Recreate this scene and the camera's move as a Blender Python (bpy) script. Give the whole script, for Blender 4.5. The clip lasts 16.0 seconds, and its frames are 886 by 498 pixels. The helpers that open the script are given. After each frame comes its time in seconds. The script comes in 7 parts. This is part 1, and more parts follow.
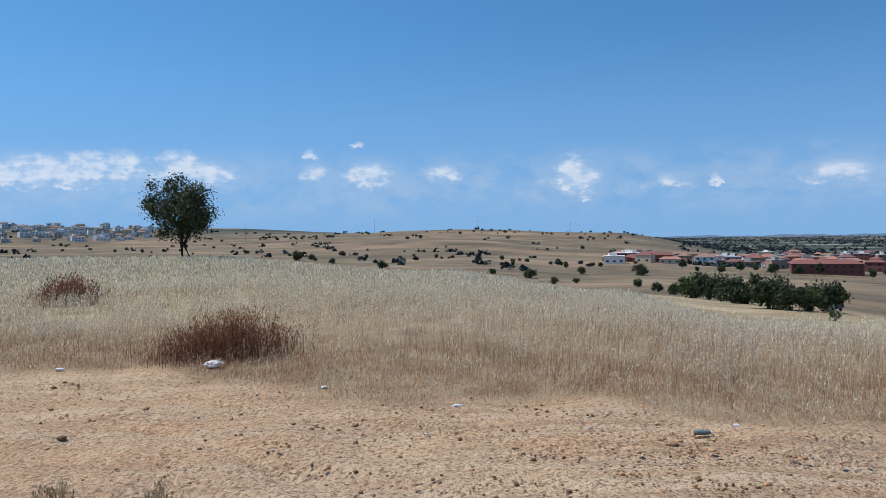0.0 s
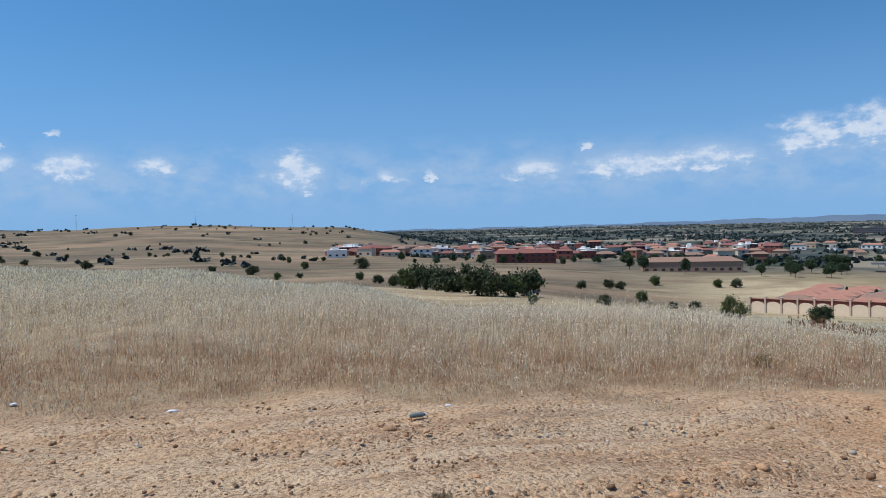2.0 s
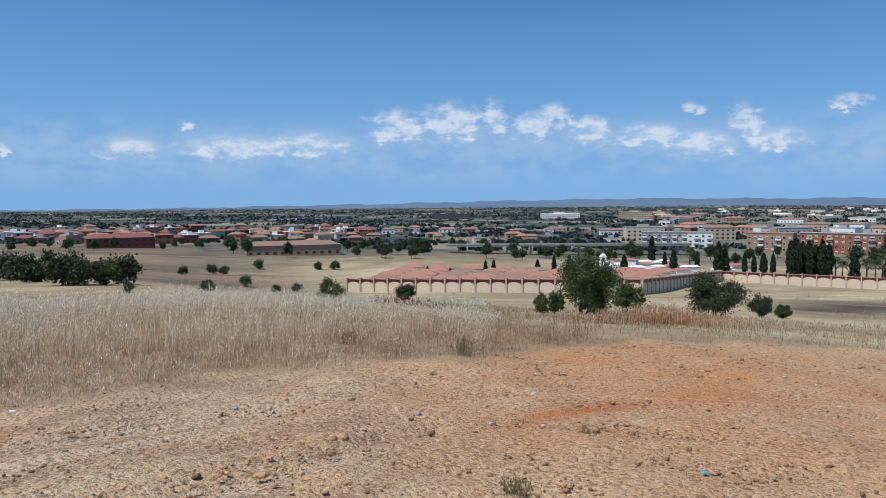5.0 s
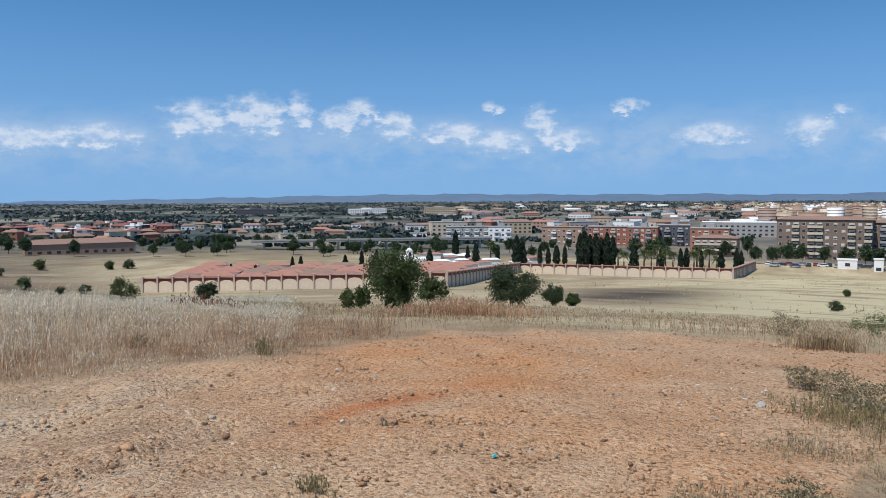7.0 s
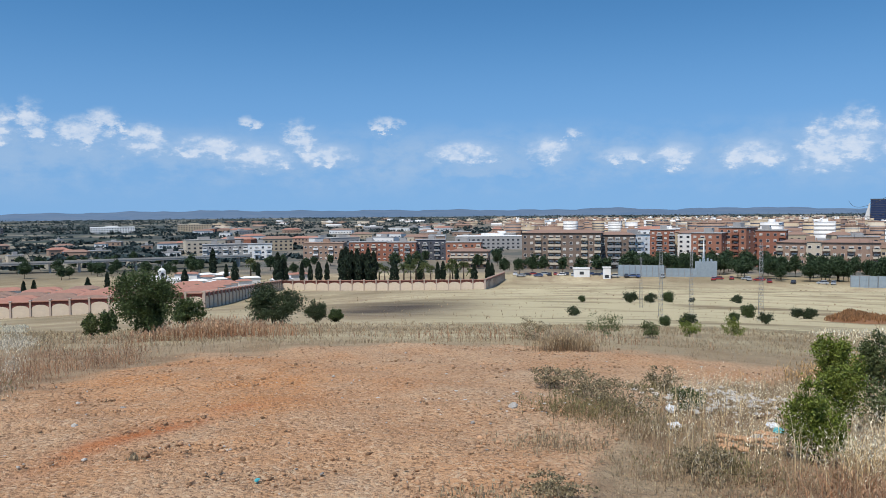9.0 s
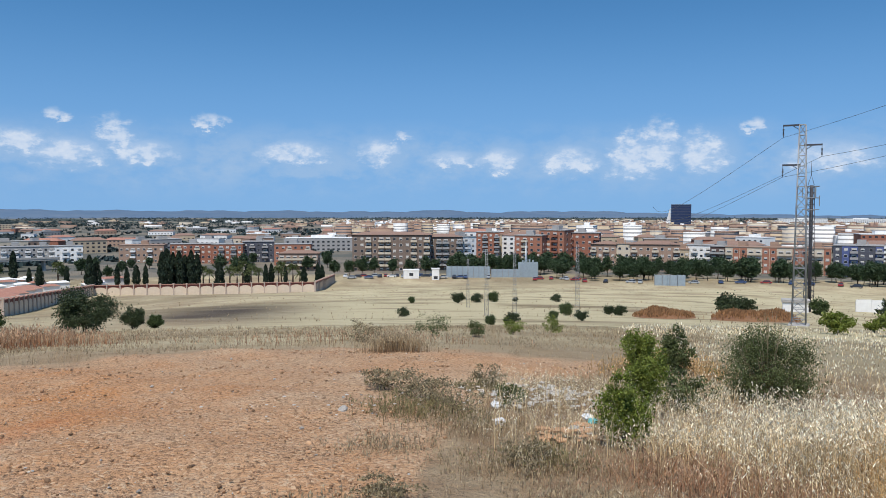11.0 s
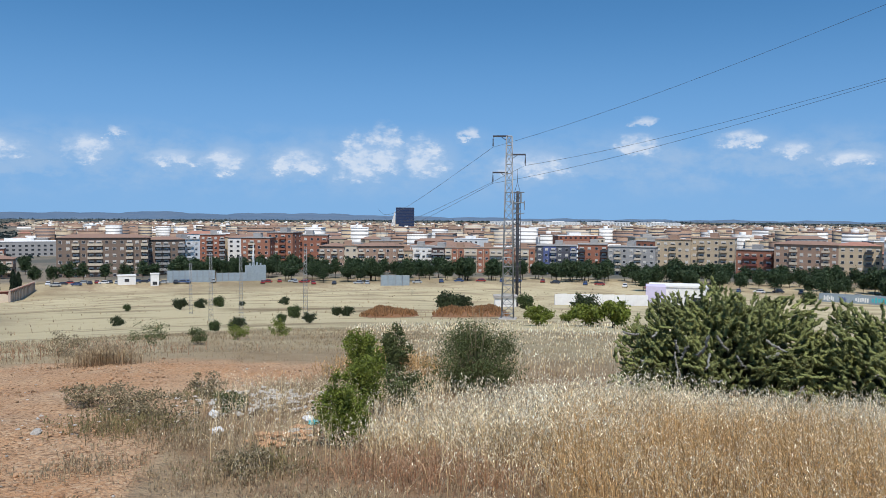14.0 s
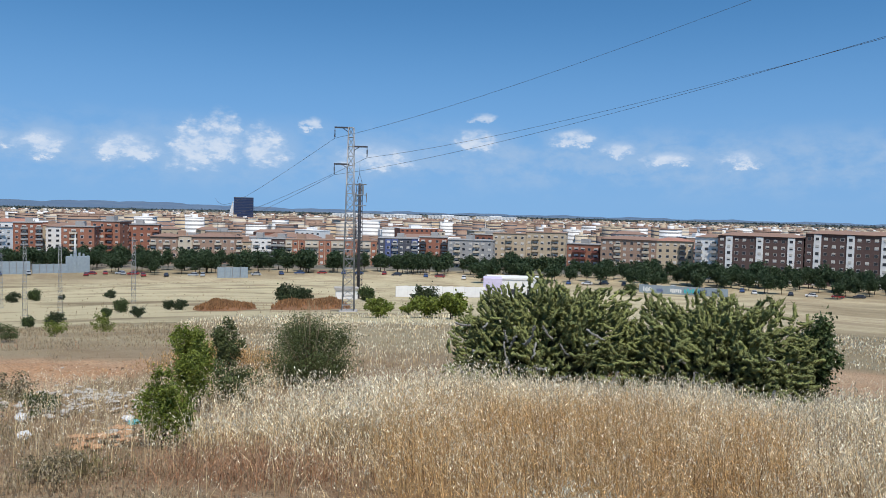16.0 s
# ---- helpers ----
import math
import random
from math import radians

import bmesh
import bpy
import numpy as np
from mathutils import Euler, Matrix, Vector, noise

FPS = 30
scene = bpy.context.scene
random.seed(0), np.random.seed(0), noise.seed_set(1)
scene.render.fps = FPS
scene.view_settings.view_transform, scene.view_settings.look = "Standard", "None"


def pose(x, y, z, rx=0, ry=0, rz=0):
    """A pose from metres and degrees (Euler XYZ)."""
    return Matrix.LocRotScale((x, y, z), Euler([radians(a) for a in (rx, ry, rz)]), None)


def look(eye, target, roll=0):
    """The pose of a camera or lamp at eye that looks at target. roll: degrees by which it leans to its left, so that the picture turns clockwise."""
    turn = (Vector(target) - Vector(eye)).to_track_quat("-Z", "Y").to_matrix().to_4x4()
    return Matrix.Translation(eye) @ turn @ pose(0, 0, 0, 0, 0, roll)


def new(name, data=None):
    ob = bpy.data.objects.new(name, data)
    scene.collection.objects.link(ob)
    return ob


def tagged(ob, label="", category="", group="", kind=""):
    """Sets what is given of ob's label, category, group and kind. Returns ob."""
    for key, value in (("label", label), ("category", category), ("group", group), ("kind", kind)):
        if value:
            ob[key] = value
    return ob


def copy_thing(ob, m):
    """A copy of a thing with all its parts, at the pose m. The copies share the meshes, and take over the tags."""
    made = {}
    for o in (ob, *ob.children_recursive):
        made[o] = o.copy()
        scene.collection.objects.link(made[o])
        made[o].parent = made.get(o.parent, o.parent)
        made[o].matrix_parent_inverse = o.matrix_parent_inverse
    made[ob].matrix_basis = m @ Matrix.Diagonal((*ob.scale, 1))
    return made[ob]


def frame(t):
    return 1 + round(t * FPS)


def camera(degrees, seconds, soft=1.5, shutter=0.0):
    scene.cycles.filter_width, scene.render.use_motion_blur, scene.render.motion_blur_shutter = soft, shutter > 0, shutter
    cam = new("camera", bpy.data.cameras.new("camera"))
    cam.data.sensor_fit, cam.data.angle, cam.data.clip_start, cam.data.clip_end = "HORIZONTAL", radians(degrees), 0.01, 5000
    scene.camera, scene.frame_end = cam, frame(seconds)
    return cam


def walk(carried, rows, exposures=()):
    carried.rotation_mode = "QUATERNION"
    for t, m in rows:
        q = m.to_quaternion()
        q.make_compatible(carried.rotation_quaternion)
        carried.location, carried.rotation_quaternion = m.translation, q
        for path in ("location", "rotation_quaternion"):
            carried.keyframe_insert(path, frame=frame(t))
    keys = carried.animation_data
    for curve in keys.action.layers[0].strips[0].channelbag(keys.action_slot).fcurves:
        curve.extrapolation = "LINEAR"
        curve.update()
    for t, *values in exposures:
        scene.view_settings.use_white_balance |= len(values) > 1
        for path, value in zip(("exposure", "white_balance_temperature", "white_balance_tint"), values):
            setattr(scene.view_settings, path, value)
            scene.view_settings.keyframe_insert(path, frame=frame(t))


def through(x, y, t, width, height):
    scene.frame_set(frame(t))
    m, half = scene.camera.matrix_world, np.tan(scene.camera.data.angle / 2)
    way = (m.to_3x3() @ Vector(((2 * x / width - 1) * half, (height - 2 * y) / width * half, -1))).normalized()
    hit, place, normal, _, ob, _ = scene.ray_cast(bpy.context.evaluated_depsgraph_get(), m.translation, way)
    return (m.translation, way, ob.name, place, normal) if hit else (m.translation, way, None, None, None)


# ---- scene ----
cam = camera(59.3, 16.0, soft=0.8)
PATH = [
    (0.0, 0.001, -0.001, 1.650, 88.96, 0.76, -0.01),
    (0.5, 0.005, -0.003, 1.657, 89.00, 1.01, -5.18),
    (1.0, 0.018, -0.008, 1.654, 88.81, 1.41, -10.32),
    (1.5, 0.028, -0.014, 1.650, 88.46, 1.32, -14.81),
    (2.0, 0.039, -0.014, 1.645, 88.20, 1.42, -20.22),
    (2.5, 0.039, -0.005, 1.646, 88.35, 1.62, -25.43),
    (3.0, 0.059, -0.013, 1.652, 87.54, 1.48, -30.92),
    (3.5, 0.085, -0.036, 1.653, 87.75, 1.11, -35.09),
    (4.0, 0.103, -0.059, 1.652, 87.10, 0.76, -40.09),
    (4.5, 0.114, -0.076, 1.654, 86.87, 0.54, -44.76),
    (7.0, 0.175, -0.170, 1.656, 86.11, 0.29, -62.86),
    (7.5, 0.179, -0.173, 1.652, 87.00, 0.41, -67.40),
    (8.0, 0.190, -0.168, 1.648, 86.86, 0.97, -72.97),
    (8.5, 0.202, -0.165, 1.643, 87.05, 1.11, -76.47),
    (9.0, 0.219, -0.164, 1.642, 87.18, 0.52, -80.30),
    (11.5, 0.233, -0.173, 1.645, 87.55, -0.13, -96.20),
    (12.0, 0.232, -0.177, 1.642, 87.97, -0.40, -100.02),
    (12.5, 0.226, -0.184, 1.637, 88.00, -0.47, -103.41),
    (13.0, 0.224, -0.195, 1.646, 87.88, -0.65, -107.37),
    (13.5, 0.213, -0.216, 1.651, 87.53, -0.76, -109.11),
    (14.0, 0.189, -0.251, 1.650, 87.48, -0.36, -112.51),
    (14.5, 0.178, -0.278, 1.654, 87.36, -0.38, -115.08),
    (15.0, 0.162, -0.293, 1.665, 87.42, -0.40, -118.57),
    (15.5, 0.143, -0.293, 1.657, 87.22, -1.00, -121.03),
    (16.0, 0.125, -0.311, 1.659, 87.08, -1.37, -124.06),
]
walk(cam, [(t, pose(*p)) for t, *p in PATH])

# ---- world, sun, exposure ----
SUN_AZ, SUN_EL = -74.0, 60.0
SKY_STRENGTH, SKY_TINT, SKY_LIFT = 0.108, (0.50, 0.95, 1.18), 0.10
HAZE = (1.9, 3.4, 6.0)
BANKS = [(-24, 3.0, 7, 2.6), (-4, 3.0, 6, 1.8), (22, 2.8, 7, 1.3), (40, 3.0, 8, 2.2), (53, 3.2, 9, 2.6), (66, 3.2, 9, 2.2), (84, 2.8, 9, 1.8), (107, 2.6, 9, 2.6), (120, 2.8, 8, 2.0), (137, 3.0, 9, 1.5)]
CLOUD_SHADE, CLOUD_LIGHT = (3.7, 4.8, 6.3), (7.0, 7.3, 7.8)
CLOUDS = [
    (-27, 3.9, 4.5, 1.8), (-23.5, 4.2, 3.2, 1.9), (-18.6, 4.2, 1.9, 2.0), (-17.2, 4.0, 2.6, 1.5), (-9.6, 5.7, 0.6, 0.6),
    (-9.2, 4.2, 1.0, 1.0), (-6.3, 6.4, 0.5, 0.4), (-5.4, 3.9, 1.8, 1.6), (0, 4.1, 1.1, 1.1), (9.6, 3.3, 1.6, 2.6),
    (16.2, 3.3, 1.2, 0.7), (19.2, 3.5, 0.6, 0.5), (27, 3.4, 1.9, 1.2), (31.0, 5.3, 0.5, 0.5), (34, 3.4, 3.6, 1.5),
    (39, 3.8, 3.0, 1.4), (45.5, 4.8, 2.4, 2.0), (49.5, 4.9, 2.6, 2.3), (52.6, 5.2, 0.9, 2.2), (55.6, 4.9, 1.9, 1.6),
    (57, 5.9, 1.4, 1.2), (59.5, 4.4, 1.7, 1.8), (63.8, 4.2, 2.4, 1.3), (66.6, 6.1, 0.8, 0.7), (67, 3.4, 2.2, 1.5),
    (70, 4.6, 1.3, 2.0), (72, 3.7, 1.8, 1.2), (76.2, 6.0, 1.1, 0.9), (82, 3.7, 2.4, 1.4), (88, 3.8, 1.5, 1.5),
    (89.6, 5.3, 0.9, 0.6), (93.3, 3.5, 1.7, 0.9), (97.0, 3.2, 1.4, 1.4), (102, 3.2, 1.9, 1.5), (106.5, 3.0, 1.8, 3.0),
    (108.2, 3.6, 1.4, 2.9), (111, 3.2, 1.6, 2.5), (114.5, 5.6, 1.0, 0.8), (119, 3.0, 2.4, 1.6), (126.5, 4.5, 1.6, 1.4),
    (127.0, 6.4, 0.9, 0.6), (133.5, 5.0, 1.5, 1.0), (136.5, 4.2, 1.2, 0.9), (140.2, 3.6, 1.6, 0.8), (144.8, 3.6, 1.3, 0.9),
]
world = bpy.data.worlds.new("sky")
scene.world = world
world.use_nodes = True


def sky_nodes():
    nt = world.node_tree
    nt.nodes.clear()
    N, L = nt.nodes.new, nt.links.new

    def math_node(op, a, b=None, c=None, clamp=False):
        n = N("ShaderNodeMath")
        n.operation, n.use_clamp = op, clamp
        for i, v in enumerate((a, b, c)):
            if v is None:
                continue
            if isinstance(v, (int, float)):
                n.inputs[i].default_value = v
            else:
                L(v, n.inputs[i])
        return n.outputs[0]

    out, bg = N("ShaderNodeOutputWorld"), N("ShaderNodeBackground")
    sky = N("ShaderNodeTexSky")
    sky.sky_type, sky.sun_disc = "NISHITA", False
    sky.sun_elevation, sky.sun_rotation = radians(SUN_EL), radians(SUN_AZ)
    sky.air_density, sky.dust_density, sky.ozone_density = 1.0, 0.35, 2.0
    co = N("ShaderNodeTexCoord")
    sep = N("ShaderNodeSeparateXYZ")
    L(co.outputs["Generated"], sep.inputs[0])
    lift = N("ShaderNodeCombineXYZ")
    L(sep.outputs[0], lift.inputs[0])
    L(sep.outputs[1], lift.inputs[1])
    L(math_node("ADD", math_node("MULTIPLY", sep.outputs[2], 1.25), SKY_LIFT), lift.inputs[2])
    L(lift.outputs[0], sky.inputs[0])
    az = math_node("MULTIPLY", math_node("ARCTAN2", sep.outputs[0], sep.outputs[1]), 180 / math.pi)
    el = math_node("MULTIPLY", math_node("ARCSINE", sep.outputs[2]), 180 / math.pi)
    flat = N("ShaderNodeCombineXYZ")
    L(az, flat.inputs[0])
    L(math_node("MULTIPLY", el, 1.7), flat.inputs[1])
    big, fine, wisp = N("ShaderNodeTexNoise"), N("ShaderNodeTexNoise"), N("ShaderNodeTexNoise")
    for n, s, d, r in ((big, 0.5, 7, 0.6), (fine, 0.8, 8, 0.62), (wisp, 0.16, 6, 0.62)):
        L(flat.outputs[0], n.inputs["Vector"])
        n.inputs["Scale"].default_value, n.inputs["Detail"].default_value, n.inputs["Roughness"].default_value = s, d, r
    # cumulus heads: bearing, height of the flat base, half width, height of the dome
    heads = CLOUDS
    wob = math_node("SUBTRACT", fine.outputs["Fac"], 0.5)
    wob2 = math_node("SUBTRACT", big.outputs["Fac"], 0.5)
    azw = math_node("ADD", az, math_node("MULTIPLY", wob2, 3.0))
    elw = math_node("ADD", el, math_node("MULTIPLY", wob, 1.9))

    def dome(rows, grow):
        whole = None
        for a, base, half, tall in rows:
            dx = math_node("DIVIDE", math_node("SUBTRACT", azw, a), half * grow)
            up = math_node("SUBTRACT", elw, base + tall * 0.25)
            dy = math_node("DIVIDE", up, tall * 0.75 * grow)
            low = math_node("MULTIPLY", math_node("MINIMUM", dy, 0.0), 1.6)
            dy = math_node("ADD", math_node("MAXIMUM", dy, 0.0), low)
            blob = math_node("SUBTRACT", 1.0, math_node("ADD", math_node("MULTIPLY", dx, dx), math_node("MULTIPLY", dy, dy)))
            whole = blob if whole is None else math_node("MAXIMUM", whole, blob)
        return whole

    dens = dome(heads, 1.12)
    # wide pale banks in which the heads stand
    bank = N("ShaderNodeMapRange")
    bank.interpolation_type = "SMOOTHSTEP"
    L(math_node("ADD", dome(BANKS, 1.0), math_node("MULTIPLY", wob2, 3.2)), bank.inputs[0])
    bank.inputs[1].default_value, bank.inputs[2].default_value, bank.inputs[4].default_value = -0.3, 1.3, 0.62
    body = math_node("ADD", dens, math_node("MULTIPLY", wob, 3.4))
    rng = N("ShaderNodeMapRange")
    rng.interpolation_type = "SMOOTHSTEP"
    L(body, rng.inputs[0])
    rng.inputs[1].default_value, rng.inputs[2].default_value = -0.25, 1.0
    # pale haze and broken small cloud in a low band, all round
    band = N("ShaderNodeMapRange")
    band.interpolation_type = "SMOOTHSTEP"
    L(math_node("ABSOLUTE", math_node("SUBTRACT", el, 3.6)), band.inputs[0])
    band.inputs[1].default_value, band.inputs[2].default_value, band.inputs[3].default_value, band.inputs[4].default_value = 3.4, 0.4, 0.0, 1.0
    veil = N("ShaderNodeMapRange")
    veil.interpolation_type = "SMOOTHSTEP"
    L(math_node("ADD", math_node("MULTIPLY", wisp.outputs["Fac"], 0.6), math_node("MULTIPLY", big.outputs["Fac"], 0.4)), veil.inputs[0])
    veil.inputs[1].default_value, veil.inputs[2].default_value, veil.inputs[4].default_value = 0.40, 0.64, 0.72
    veil_f = math_node("MULTIPLY", veil.outputs[0], band.outputs[0])
    puff = math_node("MULTIPLY", rng.outputs[0], math_node("ADD", 0.05, math_node("MULTIPLY", fine.outputs["Fac"], 1.45)), clamp=True)
    halo = N("ShaderNodeMapRange")
    halo.interpolation_type = "SMOOTHSTEP"
    L(math_node("ADD", dens, math_node("MULTIPLY", wob2, 5.0)), halo.inputs[0])
    halo.inputs[1].default_value, halo.inputs[2].default_value, halo.inputs[4].default_value = -3.2, 0.8, 0.6
    soft_part = math_node("MAXIMUM", math_node("MAXIMUM", veil_f, bank.outputs[0]), math_node("MULTIPLY", halo.outputs[0], band.outputs[0]))
    cover = math_node("MULTIPLY", math_node("MAXIMUM", puff, soft_part), 0.7)
    tone = N("ShaderNodeMapRange")
    L(math_node("ADD", body, math_node("MULTIPLY", fine.outputs["Fac"], 0.6)), tone.inputs[0])
    tone.inputs[1].default_value, tone.inputs[2].default_value = 0.2, 1.25
    cloud = N("ShaderNodeMix")
    cloud.data_type = "RGBA"
    L(tone.outputs[0], cloud.inputs["Factor"])
    cloud.inputs["A"].default_value, cloud.inputs["B"].default_value = (*CLOUD_SHADE, 1), (*CLOUD_LIGHT, 1)
    tint = N("ShaderNodeMix")
    tint.data_type, tint.blend_type = "RGBA", "MULTIPLY"
    tint.inputs["Factor"].default_value = 1.0
    L(sky.outputs[0], tint.inputs["A"])
    # pale haze that thickens to the horizon
    low_air = N("ShaderNodeMapRange")
    low_air.interpolation_type = "SMOOTHSTEP"
    L(el, low_air.inputs[0])
    low_air.inputs[1].default_value, low_air.inputs[2].default_value, low_air.inputs[3].default_value, low_air.inputs[4].default_value = -2.0, 16.0, 0.85, 0.0
    hazy = N("ShaderNodeMix")
    hazy.data_type = "RGBA"
    L(low_air.outputs[0], hazy.inputs["Factor"])
    L(tint.outputs["Result"], hazy.inputs["A"])
    hazy.inputs["B"].default_value = (*HAZE, 1)
    tint.inputs["B"].default_value = (*SKY_TINT, 1)
    mix = N("ShaderNodeMix")
    mix.data_type = "RGBA"
    L(cover, mix.inputs["Factor"])
    L(hazy.outputs["Result"], mix.inputs["A"])
    L(cloud.outputs["Result"], mix.inputs["B"])
    L(mix.outputs["Result"], bg.inputs[0])
    bg.inputs[1].default_value = SKY_STRENGTH
    L(bg.outputs[0], out.inputs[0])


sky_nodes()
sun = bpy.data.lights.new("sun", "SUN")
sun.energy, sun.angle, sun.color = 4.1, radians(0.6), (1.0, 0.955, 0.89)
sun_ob = new("sun", sun)
_s = Vector((math.sin(radians(SUN_AZ)) * math.cos(radians(SUN_EL)), math.cos(radians(SUN_AZ)) * math.cos(radians(SUN_EL)), math.sin(radians(SUN_EL))))
sun_ob.matrix_world = look(_s * 900, (0, 0, 0))
scene.view_settings.exposure = 0.13


# ---- materials ----
def material(name, c1, c2=None, scale=3.0, rough=0.85, bump=0.3, bump_scale=None, c3=None, spread=0.0, metal=0.0, coord="Object", spec=0.3, through=0.0):
    """A surface of two tones in fine grain and a third in large patches; spread: how far single pieces differ."""
    m = bpy.data.materials.new(name)
    m.use_nodes = True
    nt = m.node_tree
    N, L = nt.nodes.new, nt.links.new
    b = nt.nodes["Principled BSDF"]
    b.inputs["Roughness"].default_value, b.inputs["Metallic"].default_value = rough, metal
    b.inputs["Specular IOR Level"].default_value = spec
    co = N("ShaderNodeTexCoord").outputs["Object"] if coord == "Object" else N("ShaderNodeNewGeometry").outputs["Position"]
    c2 = c2 or tuple(v * 0.75 for v in c1)

    def noise_node(s, detail=6):
        n = N("ShaderNodeTexNoise")
        L(co, n.inputs["Vector"])
        n.inputs["Scale"].default_value, n.inputs["Detail"].default_value, n.inputs["Roughness"].default_value = s, detail, 0.65
        r = N("ShaderNodeMapRange")
        L(n.outputs["Fac"], r.inputs[0])
        r.inputs[1].default_value, r.inputs[2].default_value = 0.33, 0.67
        return r.outputs[0]

    def mix_node(f, a, c, blend="MIX"):
        n = N("ShaderNodeMix")
        n.data_type, n.blend_type = "RGBA", blend
        for k, v in (("Factor", f), ("A", a), ("B", c)):
            if isinstance(v, (tuple, float, int)):
                n.inputs[k].default_value = (*v, 1) if isinstance(v, tuple) else v
            else:
                L(v, n.inputs[k])
        return n.outputs["Result"]

    col = mix_node(noise_node(scale), c1, c2)
    col = mix_node(noise_node(scale * 0.13, 4), col, mix_node(0.45, col, c3 or tuple(v * 0.8 for v in c1)))
    if spread:
        hsv = N("ShaderNodeHueSaturation")
        L(col, hsv.inputs["Color"])
        ri = N("ShaderNodeNewGeometry").outputs["Random Per Island"]
        r = N("ShaderNodeMapRange")
        L(ri, r.inputs[0])
        r.inputs[3].default_value, r.inputs[4].default_value = 1 - spread, 1 + spread
        L(r.outputs[0], hsv.inputs["Value"])
        col = hsv.outputs[0]
    L(col, b.inputs["Base Color"])
    if bump:
        bn = N("ShaderNodeBump")
        bn.inputs["Strength"].default_value, bn.inputs["Distance"].default_value = bump, 0.05
        L(noise_node(bump_scale or scale * 4), bn.inputs["Height"])
        L(bn.outputs[0], b.inputs["Normal"])
    if through:
        t, mx = N("ShaderNodeBsdfTranslucent"), N("ShaderNodeMixShader")
        L(col, t.inputs[0])
        mx.inputs[0].default_value = through
        L(b.outputs[0], mx.inputs[1])
        L(t.outputs[0], mx.inputs[2])
        L(mx.outputs[0], nt.nodes["Material Output"].inputs[0])
    return m


def straw(name, low, high, head, spread=0.45):
    """Dry grass: one colour at the foot, another up the stalk, pale seed heads."""
    m = material(name, high, high, 1.5, 0.7, 0, spread=spread, through=0.3)
    nt = m.node_tree
    N, L = nt.nodes.new, nt.links.new
    at = N("ShaderNodeAttribute")
    at.attribute_name = "along"
    ramp = N("ShaderNodeValToRGB")
    ramp.color_ramp.elements[0].color, ramp.color_ramp.elements[0].position = (*low, 1), 0.05
    ramp.color_ramp.elements[1].color, ramp.color_ramp.elements[1].position = (*head, 1), 1.0
    e = ramp.color_ramp.elements.new(0.6)
    e.color = (*high, 1)
    L(at.outputs["Fac"], ramp.inputs[0])
    hsv = next(n for n in nt.nodes if n.type == "HUE_SAT")
    for link in list(hsv.inputs["Color"].links):
        nt.links.remove(link)
    L(ramp.outputs[0], hsv.inputs["Color"])
    return m


